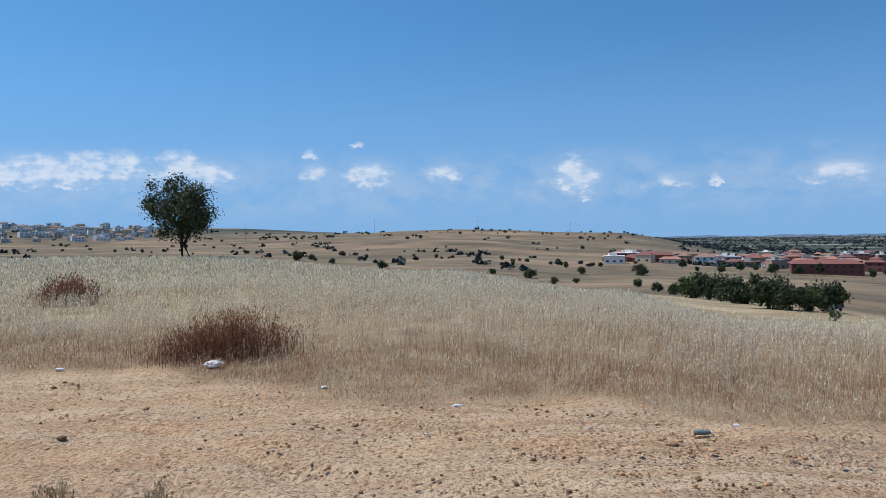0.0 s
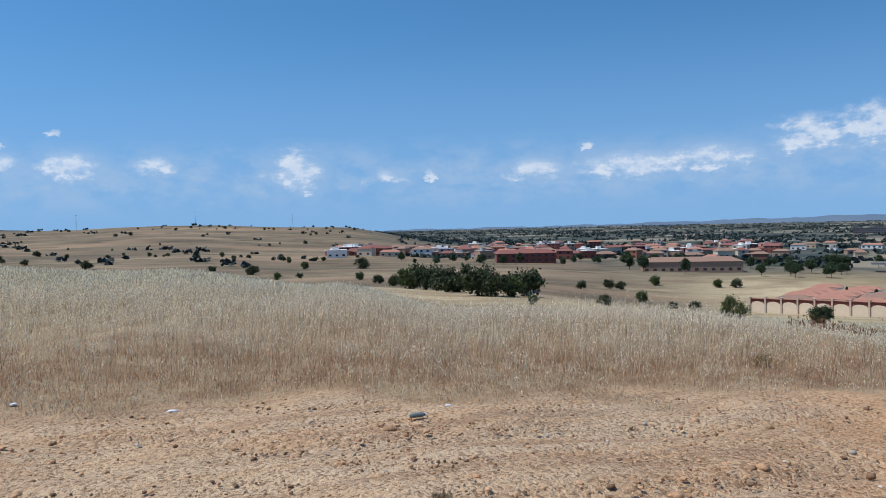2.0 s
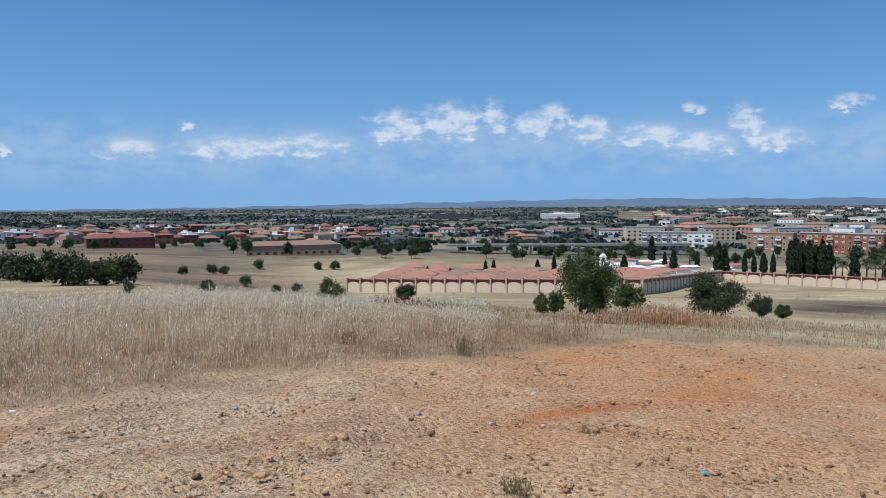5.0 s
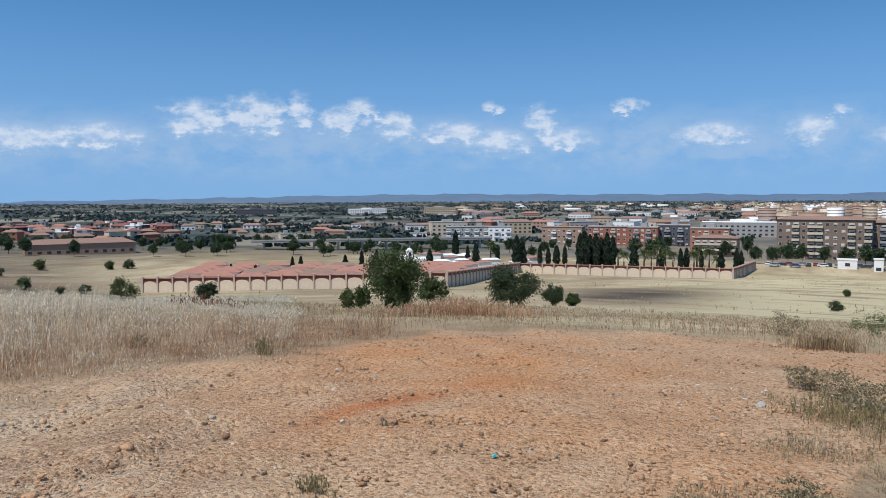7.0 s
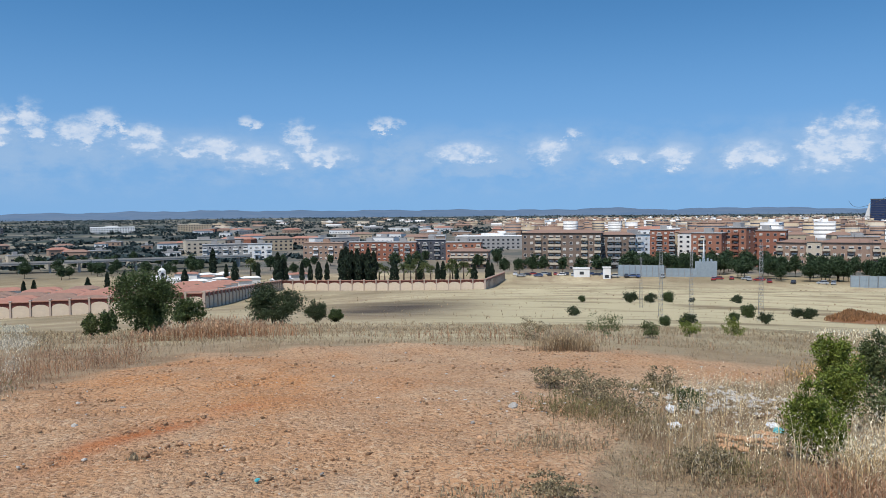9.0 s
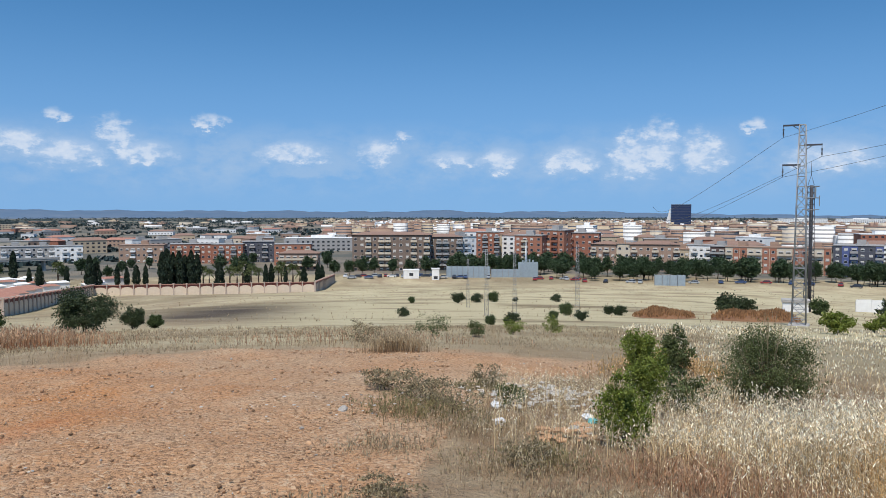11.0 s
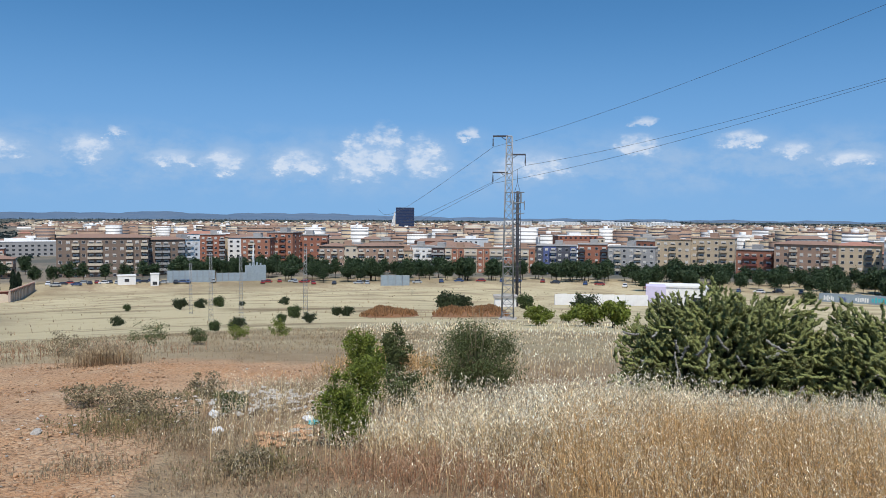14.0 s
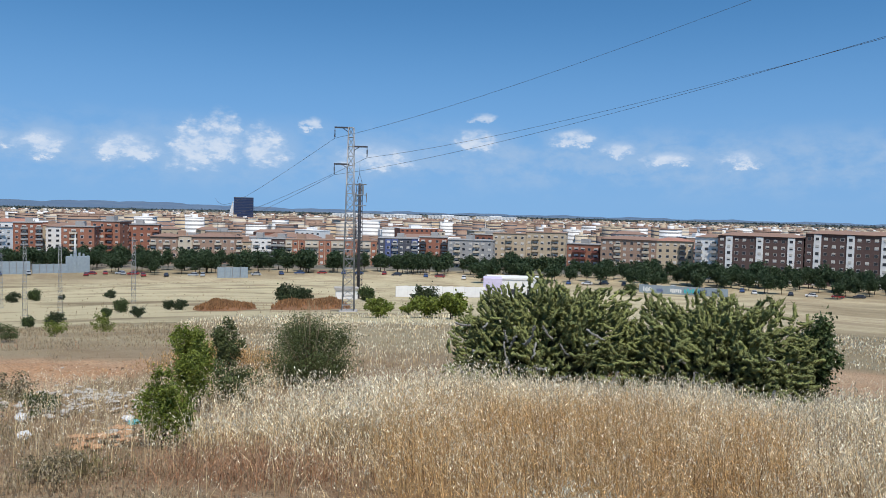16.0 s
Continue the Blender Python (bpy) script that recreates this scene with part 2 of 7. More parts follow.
M = {
    "oat": straw("dry_oat", (0.40, 0.265, 0.155), (0.60, 0.49, 0.34), (0.80, 0.73, 0.58), 0.55),
    "oat_pale": straw("pale_oat", (0.38, 0.27, 0.16), (0.58, 0.49, 0.34), (0.78, 0.73, 0.58), 0.45),
    "edge": straw("edge_grass", (0.27, 0.125, 0.065), (0.39, 0.22, 0.125), (0.52, 0.35, 0.22), 0.45),
    "rust": straw("rust_grass", (0.22, 0.11, 0.05), (0.30, 0.155, 0.07), (0.38, 0.21, 0.10), 0.45),
    "oat_gold": straw("golden_grass", (0.36, 0.23, 0.12), (0.68, 0.53, 0.31), (0.90, 0.84, 0.67), 0.6),
    "weed_red": straw("dock_stalks", (0.15, 0.07, 0.04), (0.20, 0.085, 0.045), (0.25, 0.11, 0.06)),
    "weed_gold": straw("rust_weed", (0.30, 0.175, 0.085), (0.52, 0.32, 0.135), (0.62, 0.41, 0.19), 0.6),
    "weed_grey": straw("dry_weed", (0.25, 0.165, 0.095), (0.35, 0.255, 0.15), (0.48, 0.385, 0.25)),
    "weed_green": straw("green_weed", (0.20, 0.14, 0.075), (0.21, 0.175, 0.075), (0.28, 0.235, 0.12)),
    "leaf_dark": material("oak_leaf", (0.035, 0.05, 0.02), (0.06, 0.08, 0.035), 2, 0.6, 0, spread=0.45, through=0.15),
    "leaf_mid": material("leaf", (0.06, 0.09, 0.03), (0.10, 0.13, 0.045), 2, 0.55, 0, spread=0.45, through=0.25),
    "leaf_fresh": material("fresh_leaf", (0.15, 0.19, 0.03), (0.22, 0.25, 0.05), 2, 0.5, 0, spread=0.4, through=0.3),
    "leaf_olive": material("olive_leaf", (0.085, 0.105, 0.035), (0.135, 0.155, 0.06), 2, 0.6, 0, spread=0.4, through=0.2),
    "leaf_pine": material("street_tree_leaf", (0.03, 0.055, 0.024), (0.055, 0.085, 0.036), 2, 0.6, 0, spread=0.45, through=0.12),
    "bank_soil": material("bank_soil", (0.27, 0.135, 0.065), (0.19, 0.095, 0.05), 1.2, 0.95, 0.6, 4, coord="World"),
    "leaf_grey": material("dry_shrub_leaf", (0.23, 0.185, 0.105), (0.31, 0.25, 0.15), 2, 0.7, 0, spread=0.45, through=0.15),
    "cypress": material("cypress_leaf", (0.012, 0.024, 0.014), (0.025, 0.04, 0.02), 2, 0.7, 0, spread=0.4),
    # far trees' leaf colour is blued to carry the haze of distance
    "far_leaf_haze": material("far_wood_haze", (0.024, 0.042, 0.044), (0.04, 0.058, 0.058), 0.05, 0.9, 0, spread=0.4, coord="World"),
    "bark": material("bark", (0.10, 0.075, 0.055), (0.05, 0.035, 0.028), 6, 0.95, 0.8),
    "cactus": material("cactus_skin", (0.215, 0.235, 0.07), (0.33, 0.345, 0.12), 9, 0.6, 0.7, 40, c3=(0.11, 0.14, 0.06), spread=0.3),
    # darker copy of the cactus skin, with the mound's inner shade in its colour
    "cactus_shaded_green": material("cactus_inner_shade", (0.10, 0.115, 0.05), (0.15, 0.15, 0.08), 9, 0.7, 0.7, 40, spread=0.3),
    "cactus_dead": material("cactus_old", (0.46, 0.44, 0.40), (0.32, 0.30, 0.26), 9, 0.8, 0.8, 40, spread=0.3),
    "cream": material("cream_render", (0.66, 0.55, 0.42), (0.60, 0.49, 0.37), 1.2, 0.9, 0.2, c3=(0.50, 0.42, 0.34)),
    "maroon": material("maroon_render", (0.22, 0.075, 0.06), (0.17, 0.06, 0.05), 2, 0.85, 0.2),
    "pillar": material("pillar_render", (0.50, 0.40, 0.33), (0.42, 0.33, 0.27), 2, 0.9, 0.2),
    "tile": material("roof_tile", (0.38, 0.18, 0.13), (0.29, 0.135, 0.10), 1.5, 0.85, 0.5, 5, c3=(0.44, 0.25, 0.18)),
    "tile_red": material("red_tile", (0.24, 0.10, 0.085), (0.18, 0.075, 0.065), 1.5, 0.85, 0.5, 5),
    "tile_brown": material("brown_tile", (0.30, 0.19, 0.14), (0.22, 0.14, 0.11), 1.5, 0.9, 0.5, 5),
    "white": material("white_render", (0.80, 0.79, 0.77), (0.72, 0.71, 0.69), 0.8, 0.8, 0.15, c3=(0.62, 0.6, 0.57)),
    "lilac": material("lilac_render", (0.62, 0.56, 0.72), (0.56, 0.50, 0.66), 0.8, 0.8, 0.15),
    "brick": material("brick_facing", (0.33, 0.14, 0.09), (0.27, 0.11, 0.075), 0.9, 0.9, 0.3, 8),
    "orange": material("orange_brick", (0.37, 0.165, 0.105), (0.31, 0.135, 0.09), 0.9, 0.9, 0.3, 8),
    "brown": material("brown_brick", (0.22, 0.165, 0.13), (0.18, 0.13, 0.105), 0.9, 0.9, 0.3, 8),
    "tan": material("tan_brick", (0.36, 0.245, 0.18), (0.30, 0.20, 0.15), 0.9, 0.9, 0.3, 8),
    "sand": material("sand_render", (0.50, 0.40, 0.28), (0.43, 0.34, 0.24), 0.9, 0.9, 0.2, 8),
    "ochre": material("pale_render", (0.58, 0.50, 0.39), (0.52, 0.44, 0.34), 0.9, 0.9, 0.2, 8),
    "grey": material("grey_render", (0.36, 0.35, 0.34), (0.30, 0.29, 0.285), 0.9, 0.9, 0.2, 8),
    "slate": material("dark_cladding", (0.10, 0.105, 0.125), (0.07, 0.07, 0.085), 0.9, 0.6, 0.1, 8),
    "blue": material("blue_cladding", (0.10, 0.13, 0.28), (0.08, 0.10, 0.22), 0.9, 0.5, 0.1),
    "dark_brown": material("dark_brick", (0.13, 0.085, 0.075), (0.10, 0.065, 0.06), 0.9, 0.9, 0.3, 8),
    "glass": material("window_glass", (0.03, 0.035, 0.045), (0.05, 0.055, 0.065), 1.0, 0.15, 0, spec=0.5),
    "tower_glass": material("tower_glass", (0.02, 0.035, 0.09), (0.028, 0.045, 0.11), 0.2, 0.2, 0, spec=0.5),
    "shutter": material("roller_blind", (0.62, 0.58, 0.52), (0.5, 0.47, 0.42), 2, 0.7, 0.1),
    "steel": material("galvanised_steel", (0.32, 0.33, 0.34), (0.25, 0.26, 0.27), 4, 0.5, 0.1, metal=0.6),
    "dark_steel": material("dark_metal", (0.06, 0.06, 0.07), (0.09, 0.09, 0.10), 4, 0.5, 0.1, metal=0.3),
    "panel": material("grey_panel", (0.30, 0.36, 0.40), (0.24, 0.29, 0.33), 1, 0.6, 0.1),
    "concrete": material("concrete", (0.42, 0.40, 0.37), (0.34, 0.32, 0.30), 1, 0.9, 0.3),
    "asphalt": material("asphalt", (0.07, 0.07, 0.07), (0.05, 0.05, 0.05), 2, 0.9, 0.2, coord="World"),
    "stone": material("field_stone", (0.50, 0.30, 0.17), (0.33, 0.185, 0.10), 12, 0.9, 0.5, spread=0.55),
    "rubble": material("rubble", (0.54, 0.50, 0.45), (0.38, 0.34, 0.30), 8, 0.9, 0.5, spread=0.35),
    "paper": material("white_litter", (0.80, 0.80, 0.80), (0.65, 0.65, 0.66), 8, 0.6, 0.3, spread=0.2),
    "teal": material("turquoise_plastic", (0.08, 0.42, 0.45), (0.10, 0.5, 0.52), 8, 0.4, 0.1),
    "bottle": material("bottle_plastic", (0.10, 0.13, 0.13), (0.2, 0.24, 0.24), 20, 0.2, 0.1),
    "rubber": material("rubber", (0.02, 0.02, 0.02), (0.03, 0.03, 0.03), 5, 0.8, 0),
}


# ---- terrain ----
DIST = [0, 8, 15, 30, 50, 75, 110, 150, 200, 300, 450, 700, 1100, 1500, 2500, 4900]
RELIEF = {
    -35: "0 0 0 .1 .1 0 -1 -4 -8 -12 -14 -13 -6 30 0 -10",
    -18: "0 0 0 .1 .2 -.7 -3 -6 -9 -13 -15 -12 -3 20 -10 -20",
    0: "0 0 0 -.3 -1 -3 -6 -9 -12 -15 -16 -12 9.3 0 -25 -30",
    12: "0 0 -.1 -.8 -2.4 -4.5 -7.5 -10 -13 -17 -20 -19 2 -8 -30 -30",
    22: "0 0 -.3 -2.0 -4.5 -7.0 -9.6 -11.5 -14 -18 -22 -25 -28 -30 -30 -30",
    41: "0 -.1 -.4 -2.3 -4.9 -7.8 -12 -16.5 -21 -25 -27 -29 -30 -30 -30 -30",
    60: "0 -.25 -.8 -2.8 -5.3 -8.1 -12 -16.5 -20.5 -26 -30 -30 -30 -30 -30 -30",
    85: "0 -.3 -.95 -3 -5.6 -8.6 -12 -16 -20 -27.5 -30 -30 -30 -30 -30 -30",
    105: "0 -.42 -1.1 -3 -5.5 -8.4 -12 -16 -20 -27.5 -30 -30 -30 -30 -30 -30",
    125: "0 -.5 -1.3 -3 -5.2 -8 -12 -16 -20 -27 -30 -30 -30 -30 -30 -30",
    152: "0 -.5 -1.35 -3 -5 -7.5 -11 -15 -19 -26 -30 -30 -30 -30 -30 -30",
    220: "0 0 -.3 -.5 -1 -1.5 -2 -3 -4 -6 -8 -10 -12 -15 -20 -25",
    325: "0 0 0 .1 .1 0 -1 -4 -8 -12 -14 -13 -6 30 0 -10",
}
_AZ = sorted(RELIEF)
_ROWS = np.array([[float(v) for v in RELIEF[a].split()] for a in _AZ])


def soft_interp(x, xs):
    """Index and eased weight of x between the knots xs."""
    i = np.clip(np.searchsorted(xs, x, side="right") - 1, 0, len(xs) - 2)
    w = np.clip((x - np.take(xs, i)) / (np.take(xs, i + 1) - np.take(xs, i)), 0, 1)
    return i, w


def height(x, y):
    """Height of the ground at x, y (arrays or numbers)."""
    x, y = np.asarray(x, float), np.asarray(y, float)
    d = np.hypot(x, y)
    az = np.degrees(np.arctan2(x, y))
    az = np.where(az < -35, az + 360, az)
    i, w = soft_interp(az, np.array(_AZ, float))
    w = w * w * (3 - 2 * w)
    j, u = soft_interp(d, np.array(DIST, float))
    z = (_ROWS[i, j] * (1 - u) + _ROWS[i, j + 1] * u) * (1 - w) + (_ROWS[i + 1, j] * (1 - u) + _ROWS[i + 1, j + 1] * u) * w
    far = np.clip((d - 20) / 200, 0, 1) * np.where(d > 350, np.clip((az > -40) * (14 - az) / 10, 0, 1), 1)
    z = z + far * (0.5 * np.sin(x * 0.045 + 1) * np.cos(y * 0.038) + 0.9 * np.sin(x * 0.013 + y * 0.017))
    near = np.clip((d - 2) / 6, 0, 1) * np.clip((60 - d) / 40, 0, 1)
    return z + near * (0.035 * np.sin(x * 1.1 + 0.6 * y) * np.cos(0.9 * y - 0.4 * x) + 0.02 * np.sin(x * 2.7 - y * 2.1))


def polar(az, d, up=0.0):
    """A place on the ground by its bearing (degrees clockwise from +y) and distance from the start."""
    x, y = d * math.sin(radians(az)), d * math.cos(radians(az))
    return Vector((x, y, float(height(x, y)) + up))


# ---- building helpers ----
def link_mesh(name, bm, mats, parent=None, label=""):
    me = bpy.data.meshes.new(name)
    bm.to_mesh(me)
    bm.free()
    for m in mats if isinstance(mats, (list, tuple)) else [mats]:
        me.materials.append(m)
    ob = new(name, me)
    ob.parent = parent
    return tagged(ob, label)


part = link_mesh


def part_from(name, mesh, parent, place=(0, 0, 0), turn=0.0, label=""):
    """A part that shares a mesh with its like."""
    ob = new(name, mesh)
    ob.parent = parent
    ob.matrix_basis = pose(*place, 0, 0, turn)
    return tagged(ob, label)


def array_mesh(name, verts, faces, mats, along=None, smooth=False):
    """A mesh from numpy arrays: verts n x 3, faces a list of (m x k) index arrays."""
    me = bpy.data.meshes.new(name)
    verts = np.asarray(verts, np.float32)
    me.vertices.add(len(verts))
    me.vertices.foreach_set("co", verts.ravel())
    flat = np.concatenate([f.ravel() for f in faces]).astype(np.int32)
    sizes = np.concatenate([np.full(len(f), f.shape[1]) for f in faces])
    me.loops.add(len(flat))
    me.loops.foreach_set("vertex_index", flat)
    me.polygons.add(len(sizes))
    me.polygons.foreach_set("loop_start", np.r_[0, np.cumsum(sizes)[:-1]].astype(np.int32))
    if along is not None:
        a = me.attributes.new("along", "FLOAT", "POINT")
        a.data.foreach_set("value", np.asarray(along, np.float32))
    me.update(calc_edges=True)
    if smooth:
        me.polygons.foreach_set("use_smooth", np.ones(len(sizes), bool))
    for m in mats if isinstance(mats, (list, tuple)) else [mats]:
        me.materials.append(m)
    return me


def box(bm, x0, x1, y0, y1, z0, z1, mat=0, bevel=0.0):
    """A box between two corners, added to bm."""
    made = bmesh.ops.create_cube(bm, size=1, matrix=Matrix.Translation(((x0 + x1) / 2, (y0 + y1) / 2, (z0 + z1) / 2)) @ Matrix.Diagonal((x1 - x0, y1 - y0, z1 - z0, 1)))
    faces = list({f for v in made["verts"] for f in v.link_faces})
    for f in faces:
        f.material_index = mat
    if bevel:
        bmesh.ops.bevel(bm, geom=list({e for f in faces for e in f.edges}), offset=bevel, segments=1, affect="EDGES")
    return bm


def tube(bm, path, radii, sides=7, mat=0, cap=True):
    """A round bar through the points of path with a radius at each."""
    rings = []
    for i, (p, r) in enumerate(zip(path, radii)):
        p = Vector(p)
        d = Vector(path[min(i + 1, len(path) - 1)]) - Vector(path[max(i - 1, 0)])
        q = d.to_track_quat("Z", "Y") if d.length > 1e-9 else Euler((0, 0, 0)).to_quaternion()
        rings.append([bm.verts.new(p + q @ Vector((r * math.cos(2 * math.pi * k / sides), r * math.sin(2 * math.pi * k / sides), 0))) for k in range(sides)])
    for a, b in zip(rings, rings[1:]):
        for k in range(sides):
            f = bm.faces.new((a[k], a[(k + 1) % sides], b[(k + 1) % sides], b[k]))
            f.material_index, f.smooth = mat, True
    if cap and sides > 2:
        bm.faces.new(rings[-1]).material_index = mat
        bm.faces.new(rings[0][::-1]).material_index = mat
    return bm


# ---- ground ----
def edge_at(az, pairs):
    return np.interp(az, [p[0] for p in pairs], [p[1] for p in pairs])


TRACK_EDGE = [(-70, 16), (-35, 12.5), (-26, 11), (-12, 8.6), (9, 7.3), (24, 7.3), (40, 8.1), (52, 9.5), (58, 11.5), (63, 13.2), (72, 14.2), (87, 15.3), (98, 15.2), (106, 14.0)]


def zones(x, y):
    """How far the ground is bare, orange, sandy road and burnt, 0 to 1."""
    d, az = np.hypot(x, y), np.degrees(np.arctan2(x, y))
    wav = 0.35 * np.sin(x * 1.7 + 0.8 * y) + 0.25 * np.sin(2.9 * y - 1.3 * x) + 0.15 * np.sin(5.3 * x + 4.1 * y)
    sm = lambda v: np.clip(v, 0, 1) ** 2 * (3 - 2 * np.clip(v, 0, 1))
    bare = sm((edge_at(az, TRACK_EDGE) - d + wav) / 1.0 + 0.5)
    right = edge_at(az, [(85, 0.0), (92, 4.8), (95.5, 8.0), (100, 10.5), (104.5, 12), (107.5, 30)])
    bare = bare * sm((d - right + wav) / 1.2 + 0.5) * (az < 108) * (az > -76)
    turn = np.where(az < -75, az + 360, az)
    behind = sm((turn - 166) / 14 + 0.06 * wav) * sm((34 - d) / 10) * (turn < 290)
    bare = np.maximum(np.maximum(bare, behind), sm((3.4 - d + wav) / 1.2))
    road = sm((12 - np.abs(az - 162)) / 3 + 0.5 + wav * 0.4) * sm((d - 14.5) / 2) * sm((23 - d) / 2) * (az > 140)
    orange = np.exp(-(((az - 66) / 17) ** 2) - ((d - 9.8) / 4.2) ** 2) + 0.5 * np.exp(-(((az - 97) / 9) ** 2) - ((d - 13) / 2.0) ** 2) + 0.45 * np.exp(-(((az - 86) / 9) ** 2) - ((d - 5.5) / 1.6) ** 2)
    streak = np.exp(-(((az - 62) / 7.0) ** 2) - ((d - 7.25 - 0.13 * (az - 62)) / 0.3) ** 2)
    burnt = np.exp(-(((az - 77.5) / 4.5) ** 2) - ((d - 105) / 26) ** 2) + 0.7 * np.exp(-(((az - 74) / 4) ** 2) - ((d - 80) / 12) ** 2)
    rust = np.exp(-(((az - 109) / 2.6) ** 2) - ((d - 95) / 16) ** 2) + np.exp(-(((az - 115) / 3.5) ** 2) - ((d - 84) / 12) ** 2)
    return np.maximum(bare, road * 0.9), np.clip(orange, 0, 1), np.clip(streak, 0, 1), np.clip(burnt, 0, 1), np.clip(rust, 0, 1)


def ground_material():
    m = bpy.data.materials.new("ground")
    m.use_nodes = True
    nt = m.node_tree
    N, L = nt.nodes.new, nt.links.new
    b = nt.nodes["Principled BSDF"]
    b.inputs["Roughness"].default_value, b.inputs["Specular IOR Level"].default_value = 0.95, 0.15
    pos = N("ShaderNodeNewGeometry").outputs["Position"]

    def tex(s, lo=0.35, hi=0.65, detail=8, stretch=None):
        n = N("ShaderNodeTexNoise")
        if stretch:
            mp = N("ShaderNodeMapping")
            L(pos, mp.inputs[0])
            mp.inputs["Scale"].default_value, mp.inputs["Rotation"].default_value = stretch, (0, 0, 0.12)
            L(mp.outputs[0], n.inputs["Vector"])
        else:
            L(pos, n.inputs["Vector"])
        n.inputs["Scale"].default_value, n.inputs["Detail"].default_value, n.inputs["Roughness"].default_value = s, detail, 0.6
        r = N("ShaderNodeMapRange")
        L(n.outputs["Fac"], r.inputs[0])
        r.inputs[1].default_value, r.inputs[2].default_value = lo, hi
        return r.outputs[0]

    def mix(f, a, c):
        n = N("ShaderNodeMix")
        n.data_type = "RGBA"
        for k, v in (("Factor", f), ("A", a), ("B", c)):
            if isinstance(v, (tuple, float)):
                n.inputs[k].default_value = (*v, 1) if isinstance(v, tuple) else v
            else:
                L(v, n.inputs[k])
        return n.outputs["Result"]

    def mul(a, c):
        n = N("ShaderNodeMath")
        n.operation = "MULTIPLY"
        for i, v in enumerate((a, c)):
            if isinstance(v, float):
                n.inputs[i].default_value = v
            else:
                L(v, n.inputs[i])
        return n.outputs[0]

    def zone(name):
        at = N("ShaderNodeAttribute")
        at.attribute_name = name
        return at.outputs["Fac"]

    # straw-covered soil under the grass, pale and darker drifts
    field = mix(tex(0.9), STRAW_A, STRAW_B)
    field = mix(mul(tex(0.035, 0.42, 0.62, 5, (1, 2.2, 1)), 0.75), field, STRAW_C)
    field = mix(mul(tex(0.012, 0.45, 0.6, 6), 0.7), field, STRAW_D)
    # far plain: strips of stubble, ploughed earth and green crops
    # these two tones lean blue-green, with distance haze mixed into the ground colour
    plain = mix(tex(0.006, 0.40, 0.60, 3, (1, 3, 1)), (0.082, 0.085, 0.075), (0.034, 0.05, 0.05))
    plain = mix(mul(tex(0.0035, 0.52, 0.60, 2, (1, 4, 1)), 0.8), plain, (0.035, 0.052, 0.036))
    plain = mix(mul(tex(0.0045, 0.54, 0.60, 3), 0.8), plain, (0.27, 0.235, 0.175))
    plain = mix(mul(tex(0.011, 0.59, 0.64, 3), 0.45), plain, (0.20, 0.165, 0.12))
    graze = mix(tex(0.02, 0.4, 0.6, 6, (1, 2.5, 1)), (0.185, 0.135, 0.092), (0.105, 0.082, 0.056))
    graze = mix(mul(tex(0.012, 0.5, 0.6, 6, (0.7, 2.0, 1)), 0.6), graze, (0.30, 0.235, 0.155))
    graze = mix(mul(tex(0.007, 0.44, 0.56, 6, (0.7, 2.6, 1)), 0.75), graze, (0.085, 0.070, 0.052))
    graze = mix(mul(tex(0.006, 0.50, 0.60, 5, (0.9, 2.2, 1)), 0.6), graze, (0.27, 0.18, 0.12))
    graze = mix(mul(tex(0.028, 0.55, 0.62, 8, (0.8, 1.6, 1)), 0.85), graze, (0.05, 0.048, 0.034))
    field = mix(mul(mul(zone("meadow"), tex(0.05, 0.40, 0.52, 6, (1.6, 0.8, 1))), 0.85), field, (0.54, 0.465, 0.29))
    field = mix(mul(mul(zone("meadow"), tex(0.09, 0.56, 0.64, 7, (1.5, 0.7, 1))), 0.75), field, (0.24, 0.19, 0.11))
    field = mix(zone("pasture"), field, graze)
    field = mix(zone("plain"), field, plain)
    # bare earth of the track
    dirt = mix(tex(1.3), DIRT_A, DIRT_B)
    dirt = mix(mul(tex(24.0, 0.56, 0.65, 10), 0.75), dirt, (0.23, 0.14, 0.088))
    dirt = mix(mul(tex(3.2, 0.56, 0.72, 8), 0.4), dirt, (0.30, 0.19, 0.12))
    dirt = mix(mul(tex(7.0, 0.52, 0.7, 6), 0.5), dirt, (0.62, 0.50, 0.37))
    dirt = mix(mul(tex(0.45, 0.5, 0.7), 0.6), dirt, DIRT_C)
    dirt = mix(mul(tex(0.8, 0.45, 0.65, 6), 0.4), dirt, (0.52, 0.38, 0.25))
    dirt = mix(mul(zone("track"), tex(1.1, 0.46, 0.62, 6, (0.12, 2.2, 1))), dirt, (0.56, 0.43, 0.30))
    dirt = mix(mul(zone("track"), tex(1.7, 0.5, 0.64, 6, (0.14, 2.4, 1))), dirt, (0.30, 0.195, 0.125))
    dirt = mix(mul(tex(0.28, 0.5, 0.66, 7), 0.5), dirt, (0.64, 0.46, 0.29))
    dirt = mix(mul(zone("orange"), tex(0.9, 0.2, 0.62)), dirt, (0.56, 0.25, 0.095))
    # pebbles of their own tone
    peb = N("ShaderNodeTexVoronoi")
    warp = N("ShaderNodeTexNoise")
    L(pos, warp.inputs["Vector"])
    warp.inputs["Scale"].default_value, warp.inputs["Detail"].default_value = 30.0, 4
    shift = N("ShaderNodeVectorMath")
    shift.operation = "MULTIPLY_ADD"
    L(warp.outputs["Color"], shift.inputs[0])
    shift.inputs[1].default_value = (0.05, 0.05, 0.05)
    L(pos, shift.inputs[2])
    L(shift.outputs[0], peb.inputs["Vector"])
    peb.inputs["Scale"].default_value = 40.0
    pick = N("ShaderNodeSeparateColor")
